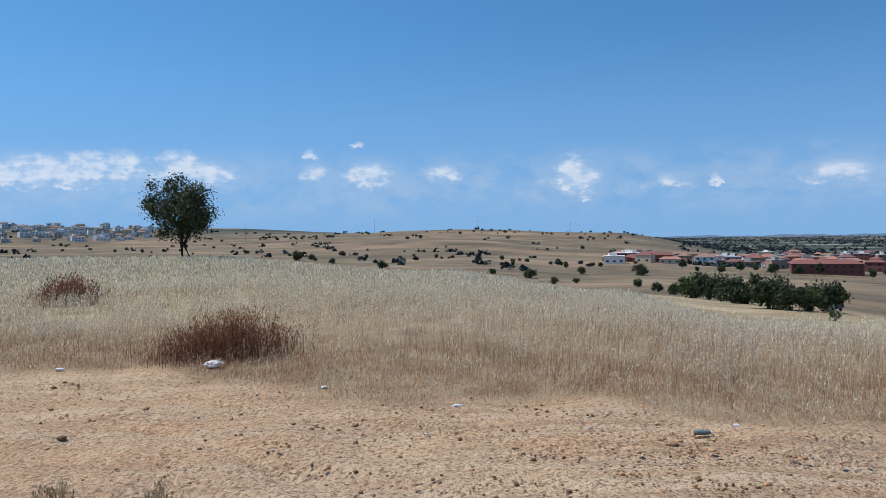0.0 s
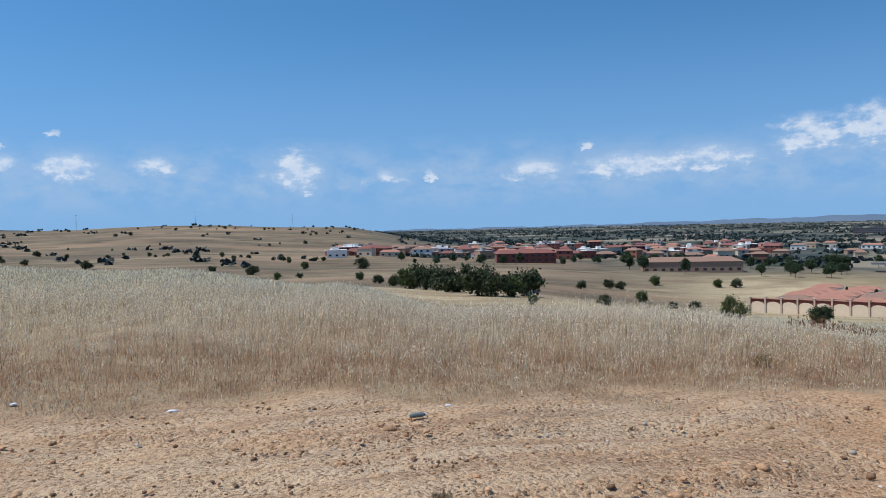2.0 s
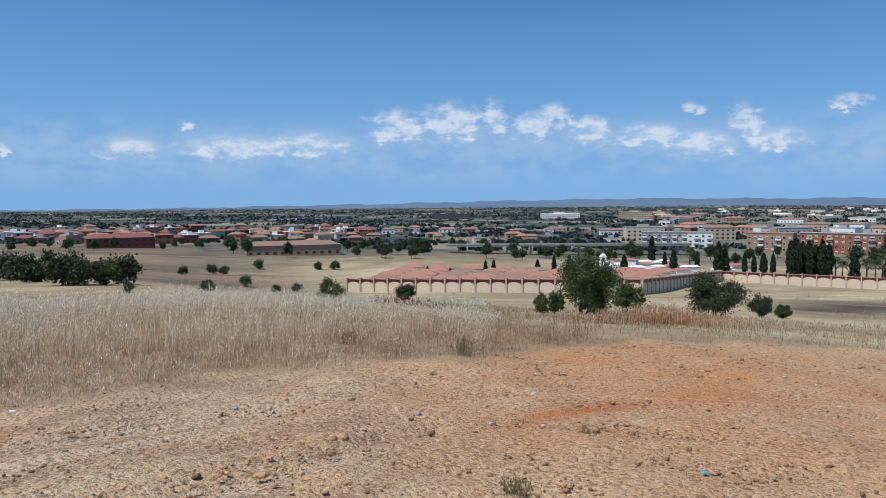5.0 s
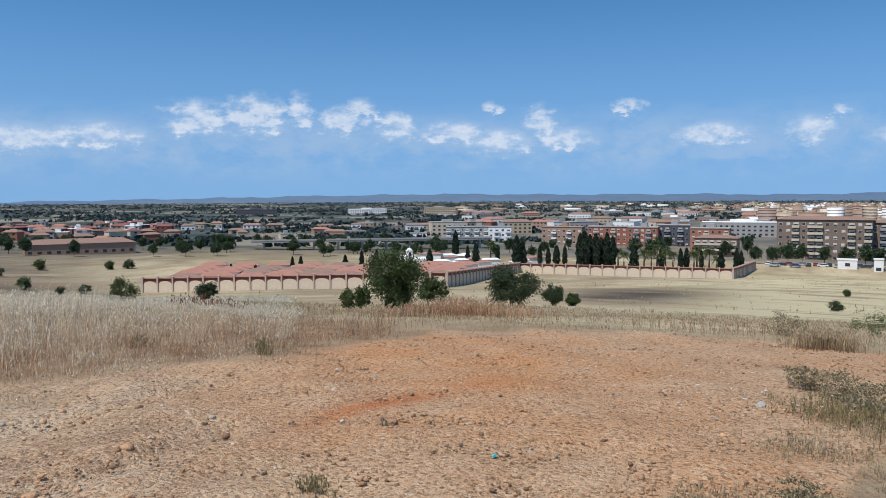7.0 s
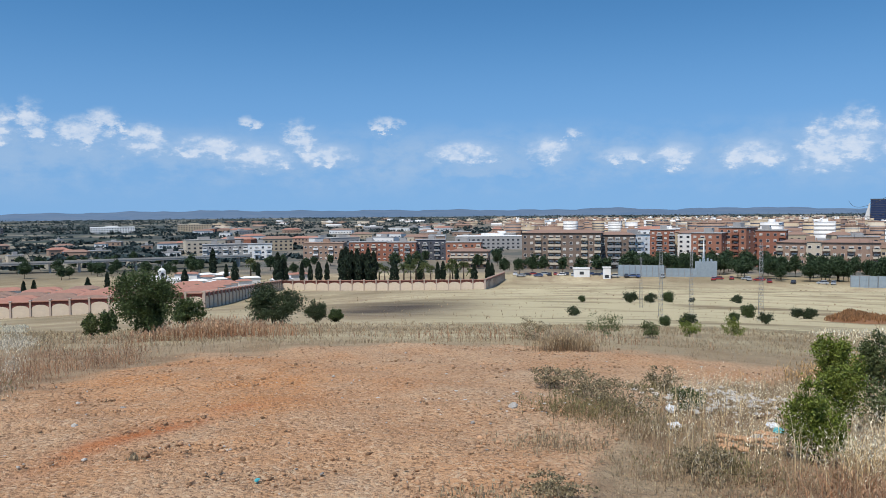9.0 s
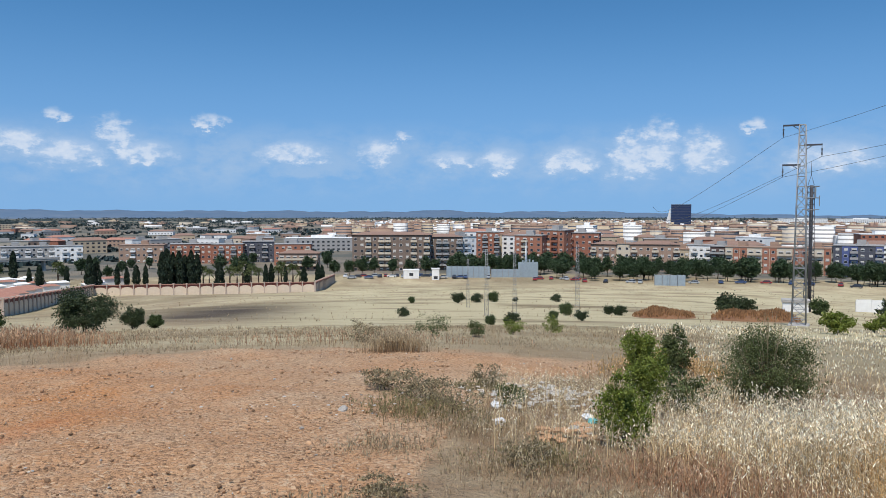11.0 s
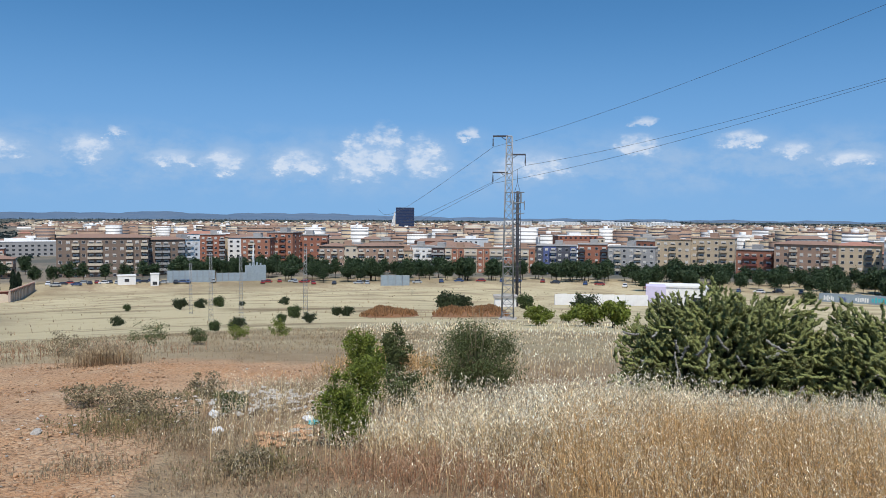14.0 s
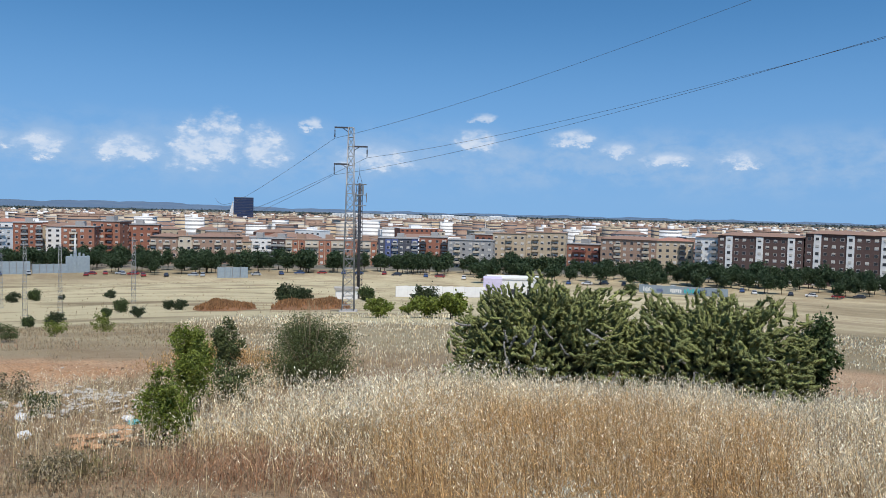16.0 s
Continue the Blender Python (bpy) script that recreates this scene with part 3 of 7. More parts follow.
    L(peb.outputs["Color"], pick.inputs[0])
    lit, dark = N("ShaderNodeMapRange"), N("ShaderNodeMapRange")
    for n, lo, hi in ((lit, 0.78, 0.95), (dark, 0.30, 0.12)):
        L(pick.outputs[0], n.inputs[0])
        n.inputs[1].default_value, n.inputs[2].default_value = lo, hi
    dirt = mix(mul(lit.outputs[0], 0.5), dirt, (0.66, 0.50, 0.34))
    dirt = mix(mul(dark.outputs[0], 0.65), dirt, (0.20, 0.115, 0.065))
    dirt = mix(mul(zone("streak"), tex(1.6, 0.2, 0.6)), dirt, (0.47, 0.145, 0.042))
    field = mix(mul(zone("burnt"), tex(0.06, 0.25, 0.5)), field, (0.085, 0.066, 0.05))
    field = mix(mul(zone("rust"), tex(0.16, 0.42, 0.62)), field, (0.185, 0.095, 0.05))
    field = mix(zone("scrub"), field, mix(tex(1.5, 0.4, 0.6), (0.27, 0.17, 0.10), (0.38, 0.28, 0.175)))
    col = mix(zone("bare"), field, dirt)
    col = mix(zone("town"), col, mix(tex(0.02, 0.45, 0.55), (0.11, 0.11, 0.095), (0.20, 0.17, 0.13)))
    L(col, b.inputs["Base Color"])
    bump = N("ShaderNodeBump")
    bump.inputs["Strength"].default_value, bump.inputs["Distance"].default_value = 0.75, 0.05
    hh = N("ShaderNodeMath")
    hh.operation = "ADD"
    L(tex(16.0, 0.3, 0.7, 10), hh.inputs[0])
    L(mul(tex(1.5, 0.3, 0.7, 4, (0.7, 1.2, 1)), 0.35), hh.inputs[1])
    lump = N("ShaderNodeMath")
    lump.operation = "SUBTRACT"
    L(hh.outputs[0], lump.inputs[0])
    L(mul(peb.outputs["Distance"], 0.45), lump.inputs[1])
    L(lump.outputs[0], bump.inputs["Height"])
    L(bump.outputs[0], b.inputs["Normal"])
    return m


STRAW_A, STRAW_B, STRAW_C, STRAW_D = (0.42, 0.335, 0.20), (0.54, 0.46, 0.30), (0.27, 0.195, 0.12), (0.20, 0.155, 0.09)
DIRT_A, DIRT_B, DIRT_C = (0.56, 0.375, 0.23), (0.47, 0.295, 0.17), (0.44, 0.245, 0.13)


def build_ground():
    fine = np.arange(-40, 165, 0.4)
    coarse = np.arange(165, 320, 2.5)
    az = np.radians(np.r_[fine, coarse])
    r = np.r_[np.geomspace(0.4, 4, 14)[:-1], np.geomspace(4, 60, 170)[:-1], np.geomspace(60, 4950, 150)]
    A, R = np.meshgrid(az, r)
    X, Y = R * np.sin(A), R * np.cos(A)
    Z = height(X, Y)
    bare, orange, streak, burnt, rust = zones(X, Y)
    rut = sum(np.exp(-((np.hypot(X, Y) - (edge_at(np.degrees(A), TRACK_EDGE) - k)) / 0.22) ** 2) for k in (1.3, 3.0))
    gr = np.random.default_rng(8)
    n1 = sum(np.sin(X * a + Y * b + c) / k for k, a, b, c in [(1 + 0.25 * i, gr.normal(0, 3 + i), gr.normal(0, 3 + i), gr.uniform(0, 6)) for i in range(9)])
    Z = Z + bare * np.clip((40 - R) / 30, 0, 1) * (0.007 * n1 - 0.05 * rut * (np.degrees(A) < 50))
    n, k = X.shape
    verts = np.stack([X.ravel(), Y.ravel(), Z.ravel()], 1)
    idx = np.arange(n * k).reshape(n, k)
    nxt = np.roll(idx, -1, axis=1)
    quads = np.stack([idx[:-1], nxt[:-1], nxt[1:], idx[1:]], -1).reshape(-1, 4)[:, ::-1]
    centre = len(verts)
    verts = np.r_[verts, [[0, 0, float(height(0, 0))]]]
    tris = np.stack([nxt[0], idx[0], np.full(k, centre)], -1)[:, ::-1]
    me = array_mesh("ground", verts, [quads, tris], ground_material(), smooth=True)
    deg = np.degrees(A)
    deg = np.where(deg > 320, deg - 360, deg)
    plain = np.clip((R - 650) / 500, 0, 1) * np.clip((deg - 12) / 8, 0, 1)
    plain = np.maximum(plain, np.clip((R - 1150) / 300, 0, 1))
    plain = np.maximum(plain, np.clip((R - 370) / 120, 0, 1) * np.clip((deg - 26) / 10, 0, 1))
    town = np.clip((R - 375) / 15, 0, 1) * np.clip((2300 - R) / 300, 0, 1) * np.clip((deg - 63) / 4, 0, 1) * np.clip((165 - deg) / 5, 0, 1)
    pasture = np.clip((R - 110) / 100, 0, 1) * np.clip((46 - deg) / 14, 0, 1) * 0.85
    scrub = np.clip((19 - R) / 6, 0, 1) * 0.9
    track = np.clip((52 - deg) / 10, 0, 1) * 0.6
    meadow = np.clip((R - 26) / 12, 0, 1) * np.clip((330 - R) / 60, 0, 1) * np.clip((deg - 76) / 10, 0, 1) * np.clip((150 - deg) / 6, 0, 1)
    for name, v in (("meadow", meadow), ("scrub", scrub), ("track", track), ("pasture", pasture), ("bare", bare), ("orange", orange), ("streak", streak), ("burnt", burnt), ("rust", rust), ("plain", plain), ("town", town)):
        a = me.attributes.new(name, "FLOAT", "POINT")
        a.data.foreach_set("value", np.r_[v.ravel(), 0].astype(np.float32))
    tagged(new("ground", me), "bare earth track and dry grass slopes falling to a wide plain", "ground", kind="structure")


build_ground()
rng = np.random.default_rng(7)


# ---- grass ----
def grass(name, label, x, y, tall, wide, mat, heads=2, lean=0.25, head_size=1.0, seed=1):
    """Curved stalks that nod with the wind, with loose panicles of seed heads; tall and wide per stalk."""
    g = np.random.default_rng(seed)
    n = len(x)
    z = height(x, y) - 0.02
    yaw = g.uniform(0, 2 * np.pi, n)
    bend = 0.9 * np.sin(x * 0.7 + 1.3 * np.sin(y * 0.5)) + 0.7 * np.sin(y * 1.1) + g.normal(0, 1.5, n)
    amt = tall * np.abs(g.normal(0, lean * 1.35, n))
    bx, by = np.cos(bend) * amt, np.sin(bend) * amt
    tip = np.sqrt(np.clip(tall**2 - 0.6 * amt**2, (0.35 * tall) ** 2, None))
    cx, cy = np.cos(yaw) * wide / 2, np.sin(yaw) * wide / 2
    P = lambda ox, oy, oz: np.stack([x + ox, y + oy, z + oz], 1)
    v = np.stack([P(-cx, -cy, 0 * x), P(cx, cy, 0 * x), P(bx * 0.28 - cx * 0.8, by * 0.28 - cy * 0.8, tip * 0.6), P(bx * 0.28 + cx * 0.8, by * 0.28 + cy * 0.8, tip * 0.6), P(bx, by, tip)], 1)
    verts, along = [v.reshape(-1, 3)], [np.tile([0, 0, 0.55, 0.55, 0.8], n)]
    i = np.arange(n)[:, None] * 5
    quads, tris = [i + [0, 1, 3, 2]], [i + [2, 3, 4]]
    base = 5 * n
    for h in range(heads):
        f = 1.03 - 0.42 * g.uniform(0, 1, n) ** 1.4
        out = g.normal(0, 0.055, (2, n)) * tall
        ox, oy = bx * f**2 + out[0], by * f**2 + out[1]
        oz = tip * f - np.hypot(*out) * 0.5
        s = wide * g.uniform(1.2, 2.7, n) * head_size
        t = g.uniform(0, 2 * np.pi, n)
        dx, dy, dz = np.cos(t) * s * 0.5, np.sin(t) * s * 0.5, s * g.uniform(0.9, 1.7, n)
        sx, sy = out[0] * 0.3, out[1] * 0.3
        v = np.stack([P(ox - sx, oy - sy, oz + dz), P(ox + dx, oy + dy, oz), P(ox + sx, oy + sy, oz - dz), P(ox - dx, oy - dy, oz)], 1)
        verts.append(v.reshape(-1, 3))
        along.append(np.repeat(0.72 + 0.28 * g.uniform(0, 1, n), 4))
        quads.append(base + np.arange(n)[:, None] * 4 + [0, 1, 2, 3])
        base += 4 * n
    me = array_mesh(name, np.concatenate(verts), [np.concatenate(quads), np.concatenate(tris)], mat, np.concatenate(along))
    return tagged(new(name, me), label, "grass", kind="stuff")


def scatter(n, az0, az1, d0, d1, power=1.0, keep=None, seed=3):
    """n places in a fan; power 1: even over distance, 2: even over area."""
    g = np.random.default_rng(seed)
    a = np.radians(g.uniform(az0, az1, n))
    d = (d0**power + g.uniform(0, 1, n) * (d1**power - d0**power)) ** (1 / power)
    x, y = d * np.sin(a), d * np.cos(a)
    if keep is not None:
        k = g.uniform(0, 1, n) < keep(x, y)
        x, y = x[k], y[k]
    return x, y


def drift(x, y, s=1.0, o=0.0):
    """A smooth uneven field from 0 to 1."""
    v = np.sin(x * 0.31 * s + o) * np.cos(y * 0.27 * s + 2 * o) + 0.6 * np.sin(x * 0.83 * s - y * 0.71 * s + o) + 0.4 * np.sin(1.9 * s * x + 1.3 * s * y)
    return np.clip(0.5 + v * 0.3, 0, 1)


def grown(x, y):
    return 1 - zones(x, y)[0]


def edge_tall(x, y):
    """Grass is short at the border of the bare ground, and towards the platform."""
    d, az = np.hypot(x, y), np.degrees(np.arctan2(x, y))
    return np.clip(0.2 + (d - edge_at(az, TRACK_EDGE)) / 3.0, 0.2, 1) * np.clip((58 - az) / 20, 0.4, 1) * np.clip(1.25 - d / 60, 0.7, 1)


def tussocks(x, y, per, spread, seed):
    """Each place becomes a tuft of stalks."""
    g = np.random.default_rng(seed)
    return np.repeat(x, per) + g.normal(0, spread, len(x) * per), np.repeat(y, per) + g.normal(0, spread, len(y) * per)


def build_grass():
    fld = lambda x, y: grown(x, y) ** 1.5
    lw = lambda x, y, k: np.maximum(0.0035, np.hypot(x, y) * k)
    g = np.random.default_rng(2)

    def field(name, label, n, az0, az1, d0, d1, power, keep, seed, low, var, k, mat, heads, lean, head_size=1.0, per=6, spread=0.07, top=0.95, short=None):
        x, y = scatter(n, az0, az1, d0, d1, power, keep, seed)
        tuft = np.repeat(g.uniform(0.65, 1.25, len(x)), per)
        x, y = tussocks(x, y, per, spread, seed + 1)
        t = (low + var * drift(x, y, 1.0, seed)) * tuft * g.uniform(0.55, 1.1, len(x))
        if short is not None:
            t = t * short(x, y)
        ok = grown(x, y) > 0.25
        x, y, t = x[ok], y[ok], t[ok]
        return grass(name, label, x, y, np.clip(t, 0.05, top), lw(x, y, k), mat, heads, lean, head_size, seed + 2)

    rim = lambda x, y: np.hypot(x, y) - edge_at(np.degrees(np.arctan2(x, y)), TRACK_EDGE)
    bearing = lambda x, y: np.degrees(np.arctan2(x, y))
    field("oat_field", "tall dry wild oats with pale seed heads beside the track", 15500, -35, 53, 6.8, 26, 1.3, lambda x, y: fld(x, y) * (0.3 + 0.7 * drift(x, y, 1.7, 2)), 110, 0.26, 0.36, 0.00036, M["oat"], 4, 0.42, 0.95, spread=0.10, short=edge_tall)
    field("edge_grass", "reddish-brown grass where the track ends", 12500, -35, 60, 6.6, 17, 1.0, lambda x, y: fld(x, y) * np.clip(1.25 - rim(x, y) / 3.6, 0, 1) * (0.3 + 0.7 * drift(x, y, 0.9, 4)), 120, 0.12, 0.26, 0.00045, M["edge"], 2, 0.6, 0.9, 7, 0.11, short=lambda x, y: np.clip(0.35 + rim(x, y) / 2.0, 0.35, 1))
    field("far_oat_field", "pale dry wild oats on the slope beyond the track", 16000, -38, 52, 24, 68, 1.5, fld, 130, 0.18, 0.2, 0.00055, M["oat_pale"], 2, 0.45, 1.1, spread=0.2, short=lambda x, y: np.clip((58 - bearing(x, y)) / 22, 0.4, 1))
    field("slope_grass", "sparse dry grass on the slope below the platform", 9000, 48, 112, 9.5, 40, 1.2, lambda x, y: fld(x, y) * drift(x, y, 1.4, 2), 140, 0.07, 0.17, 0.0005, M["weed_grey"], 1, 0.8, 0.9, spread=0.2)
    field("oat_clumps", "tall golden wild oats with drooping pale heads", 4600, 108, 163, 3.0, 13, 1.2, lambda x, y: fld(x, y) * (0.03 + 0.97 * drift(x, y, 1.6, 3) ** 2.2) * np.clip((bearing(x, y) - 104) / 16, 0.12, 1), 150, 0.26, 0.52, 0.0008, M["oat_gold"], 5, 0.5, 0.68, 13, 0.09)
    field("low_straw", "short trampled straw between the oats", 3800, 104, 163, 3.0, 14, 1.2, lambda x, y: fld(x, y) * 0.7, 160, 0.07, 0.16, 0.0006, M["weed_grey"], 1, 0.9, 0.8, 8, 0.12)
    field("rust_weeds", "rust-coloured dry weeds among the oats", 2100, 122, 150, 3.6, 8.0, 1.2, lambda x, y: fld(x, y) * np.clip(drift(x, y, 1.2, 5) * 1.5, 0, 1), 170, 0.3, 0.26, 0.0005, M["weed_gold"], 6, 0.6, 0.65, 9, 0.07)
    field("hill_grass", "dry straw grass on the slope behind the cactus", 5200, 106, 165, 12.5, 50, 1.2, lambda x, y: fld(x, y) * (0.1 + 0.9 * drift(x, y, 1.0, 6)), 180, 0.08, 0.2, 0.0006, M["oat_gold"], 1, 0.6, spread=0.2)
    field("grey_weeds", "low grey-brown dry weeds round the rubble", 950, 88, 116, 4.5, 12, 1.2, lambda x, y: fld(x, y) * drift(x, y, 2.2, 7), 190, 0.07, 0.2, 0.0006, M["weed_grey"], 3, 0.8, 0.9, 8, 0.10)
    field("rubble_oats", "thin pale oats among the rubble", 420, 97, 113, 6.0, 11, 1.2, fld, 195, 0.2, 0.3, 0.0004, M["oat_gold"], 4, 0.4, 0.8, 5, 0.08)


build_grass()


# ---- far backdrop ----
def build_hills():
    # the blue of distance haze is put into the hills' base colour
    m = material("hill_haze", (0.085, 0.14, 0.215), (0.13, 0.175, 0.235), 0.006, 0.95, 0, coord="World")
    az = np.radians(np.arange(-45, 175, 0.5))
    deg = np.degrees(az)
    crest = np.interp(deg, [-45, -26, -23, -20, -17, 12, 30, 36, 45, 52, 63, 72, 80, 88, 92, 97, 101, 107, 113, 120, 150, 175],
                      [0.2, 0.5, 0.95, 1.15, 0.6, -0.3, -0.25, -0.15, 0.0, 0.15, 0.3, 0.2, 0.2, 0.1, 0.25, 0.05, 0.2, 0.05, -0.1, -0.2, -0.25, -0.2])
    crest = crest * 0.8 - 0.09 + 0.035 * np.sin(deg * 1.1) + 0.025 * np.sin(deg * 2.7 + 1) + 0.012 * np.sin(deg * 7.1)
    rows = []
    for r, f in ((4100, 0.0), (4300, 0.55), (4550, 0.85), (4800, 1.0), (4930, 0.9)):
        z = 1.65 + r * np.tan(np.radians(crest))
        low = -34.0
        rows.append(np.stack([r * np.sin(az), r * np.cos(az), low + (z - low) * f], 1))
    v = np.concatenate(rows)
    k = len(az)
    i = np.arange(k - 1)
    quads = np.concatenate([np.stack([i + a * k, i + 1 + a * k, i + 1 + (a + 1) * k, i + (a + 1) * k], 1)[:, ::-1] for a in range(len(rows) - 1)])
    tagged(new("backdrop_hills", array_mesh("backdrop_hills", v, [quads], m, smooth=True)), "low hills along the horizon in haze-blue colour", "hills", kind="structure")


build_hills()


# ---- trees and bushes ----
def leaf_mesh(name, centres, size, mat, seed, long=1.6, up=0.0):
    """Many small bent leaves at the given centres."""
    g = np.random.default_rng(seed)
    n = len(centres)
    a = g.normal(0, 1, (n, 3))
    a[:, 2] += up
    a /= np.linalg.norm(a, axis=1)[:, None]
    b = np.cross(a, g.normal(0, 1, (n, 3)))
    b /= np.linalg.norm(b, axis=1)[:, None] + 1e-9
    s = size * g.uniform(0.6, 1.4, n)[:, None]
    c = np.asarray(centres)
    nrm = np.cross(a, b) * s * 0.25
    v = np.stack([c - a * s * long / 2, c + b * s / 2 + nrm, c + a * s * long / 2, c - b * s / 2 + nrm], 1).reshape(-1, 3)
    i = np.arange(n)[:, None] * 4
    return array_mesh(name, v, [i + [0, 1, 2], i + [0, 2, 3]], mat)


def crown_points(g, n, w, h, z0, clumps, rough=0.3, spread=0.16, hollow=0.25):
    """Leaf centres in uneven clumps through a crown w wide and h tall over z0."""
    u = g.normal(0, 1, (clumps, 3))
    u /= np.linalg.norm(u, axis=1)[:, None]
    r = (hollow + (1 - hollow) * g.uniform(0, 1, clumps) ** 0.45)[:, None] * (1 + rough * g.normal(0, 0.5, (clumps, 1)))
    c = u * r * [w / 2, w / 2, h / 2] * 0.86
    size = g.uniform(0.5, 1.3, clumps)
    k = g.choice(clumps, n, p=size / size.sum())
    p = c[k] + g.normal(0, 1, (n, 3)) * spread * np.array([w, w, h])[None] * 0.5 * size[k][:, None]
    p[:, 2] = np.maximum(p[:, 2], -h / 2 * 0.98)
    return p + [0, 0, z0 + h / 2], c + [0, 0, z0 + h / 2]


def tree(name, label, category, w, h, bole, mat, leaves, leaf, seed, clumps=40, stems=1, group="", rough=0.3, spread=0.16, trunk=0.0):
    """A tapered trunk with limbs into the clumps of an uneven crown. Built at the origin."""
    g = np.random.default_rng(seed)
    root = tagged(new(name), label, category, group)
    pts, cen = crown_points(g, leaves, w, h - bole, bole, clumps, rough, spread)
    bm = bmesh.new()
    r0 = trunk or max(0.02, h * 0.02)
    fork = Vector((0, 0, bole + (h - bole) * 0.2))
    for s in range(stems):
        o = Vector((g.normal(0, 0.08) * w * (stems > 1), g.normal(0, 0.08) * w * (stems > 1), 0))
        mid = (o + fork) / 2 + Vector((g.normal(0, 0.03) * h, g.normal(0, 0.03) * h, 0))
        tube(bm, [o - Vector((0, 0, 0.15)), mid, fork + o], [r0 * 1.25, r0, r0 * 0.7], 7)
    link_mesh("trunk", bm, M["bark"], root)
    bm = bmesh.new()
    for c in cen[:: max(1, clumps // 14)]:
        c = Vector(c)
        m = fork.lerp(c, 0.5) + Vector((g.normal(0, 0.04) * w, g.normal(0, 0.04) * w, 0))
        tube(bm, [fork, m, c], [r0 * 0.5, r0 * 0.32, r0 * 0.1], 5)
    tagged(link_mesh("limb", bm, M["bark"], root), kind="stuff")
    new_ob = new("crown", leaf_mesh("crown", pts, leaf, mat, seed))
    new_ob.parent = root
    return root


def put(ob, az, d, turn=0.0, scale=1.0, sink=0.0):
    ob.matrix_basis = Matrix.Translation(polar(az, d, -sink)) @ Euler((0, 0, radians(turn))).to_matrix().to_4x4() @ Matrix.Diagonal((scale, scale, scale, 1))
    return ob


def copies(ob, places, seed=0, vary=0.15):
    """Copies of a thing at rows of bearing, distance, scale."""
    g = random.Random(seed)
    for az, d, s in places:
        c = copy_thing(ob, Matrix())
        put(c, az, d, g.uniform(0, 360), s * g.uniform(1 - vary, 1 + vary))


put(tree("field_tree", "lone dark green broadleaf tree standing in dry grass", "tree", 4.9, 6.0, 1.2, M["leaf_dark"], 15000, 0.085, 21, 70, 2, rough=0.22, spread=0.12, trunk=0.12), -18.5, 54)

# big bushes on the slope below the platform: bearing, distance, width, height
for az, d, w, h, m, n in ((59.6, 34, 2.55, 2.65, "leaf_mid", 9000), (62.4, 40, 1.6, 1.5, "leaf_mid", 3000), (68.3, 40, 2.75, 2.15, "leaf_dark", 7000), (71.2, 47, 1.2, 1.25, "leaf_dark", 2500),
                          (72.6, 48, 1.0, 0.8, "leaf_mid", 1500), (40.6, 48, 1.6, 1.65, "leaf_olive", 2500), (46.1, 55, 1.6, 1.35, "leaf_dark", 2500), (56.2, 32, 0.7, 0.9, "leaf_olive", 700), (57.3, 32, 0.7, 1.1, "leaf_mid", 900)):
    put(tree("bush", "rounded green bush on the dry slope", "bush", w, h, 0.01 * h, M[m], n * 2, 0.055, int(az * 7), 60, 3, "bushes on the slope", rough=0.2, spread=0.14), az, d, az * 11)

# holm oaks over the fields
oaks = [tree("holm_oak", "dark holm oak on the dry pasture", "tree", 4.0 + k * 0.5, 3.6, 0.05, M["leaf_dark" if k else "leaf_mid"], 2600, 0.24, 60 + k, 30, 2, "holm oaks on the pasture", spread=0.19) for k in range(3)]
oak_rows = [(-10.6, 516, 2.2), (-9.6, 520, 1.4), (-4.5, 399, 1.5), (8.1, 285, 0.95), (3.6, 327, 1.2), (6.4, 319, 1.3), (10.1, 378, 1.2), (9.7, 297, 0.85), (14.2, 380, 1.7), (14, 260, 1.0), (15.4, 226, 1.0), (16.6, 210, 1.05),
            (17.6, 172, 1.7), (18.9, 166, 1.9), (20.4, 150, 1.6), (21.4, 150, 1.5), (22.7, 128, 1.9), (24.0, 126, 1.3), (25.2, 130, 1.2), (26.3, 136, 1.6), (19.5, 175, 1.5), (26.7, 100, 0.45), (30.2, 245, 1.05), (31.9, 127, 0.55), (34.5, 212, 1.0),
            (32.2, 270, 1.0), (33.0, 272, 1.1), (35.4, 307, 1.3), (36.6, 196, 0.8), (38.1, 205, 0.85), (39.6, 309, 1.2), (40.8, 309, 1.4), (89.9, 76, 0.36), (90.5, 122, 0.36),
            (93.9, 121, 0.62), (95.3, 126, 0.5), (96.5, 129, 0.55), (98.1, 132, 0.34), (101.1, 138, 0.5), (101.8, 79, 0.48), (104.9, 84, 0.33), (105.7, 83, 0.42), (101, 62, 0.3), (103, 58, 0.27), (98.0, 45, 0.25), (96.4, 42, 0.2),
            (112.9, 104, 0.95), (114.0, 100, 0.8), (118.7, 120, 0.95), (123.1, 90, 0.9), (131.0, 120, 0.9), (137.8, 230, 1.3)]
g_oak = random.Random(4)
for k in range(46):
    oak_rows.append((g_oak.uniform(-28, 14), g_oak.uniform(420, 1050), g_oak.uniform(0.5, 1.3)))
for k in range(40):
    oak_rows.append((g_oak.gauss(10.5, 5.5) if k % 2 else g_oak.uniform(-16, 14), g_oak.uniform(1010, 1110), g_oak.uniform(0.45, 1.15)))
for k in range(16):
    oak_rows.append((g_oak.uniform(-6, 12), g_oak.uniform(500, 545), g_oak.uniform(0.5, 1.15)))
for k, row in enumerate(oak_rows):
    if k < 3:
        put(oaks[k], *row[:2], k * 70, row[2] * 0.74)
    else:
        copies(oaks[k % 3], [(row[0], row[1], row[2] * 0.74)], k)
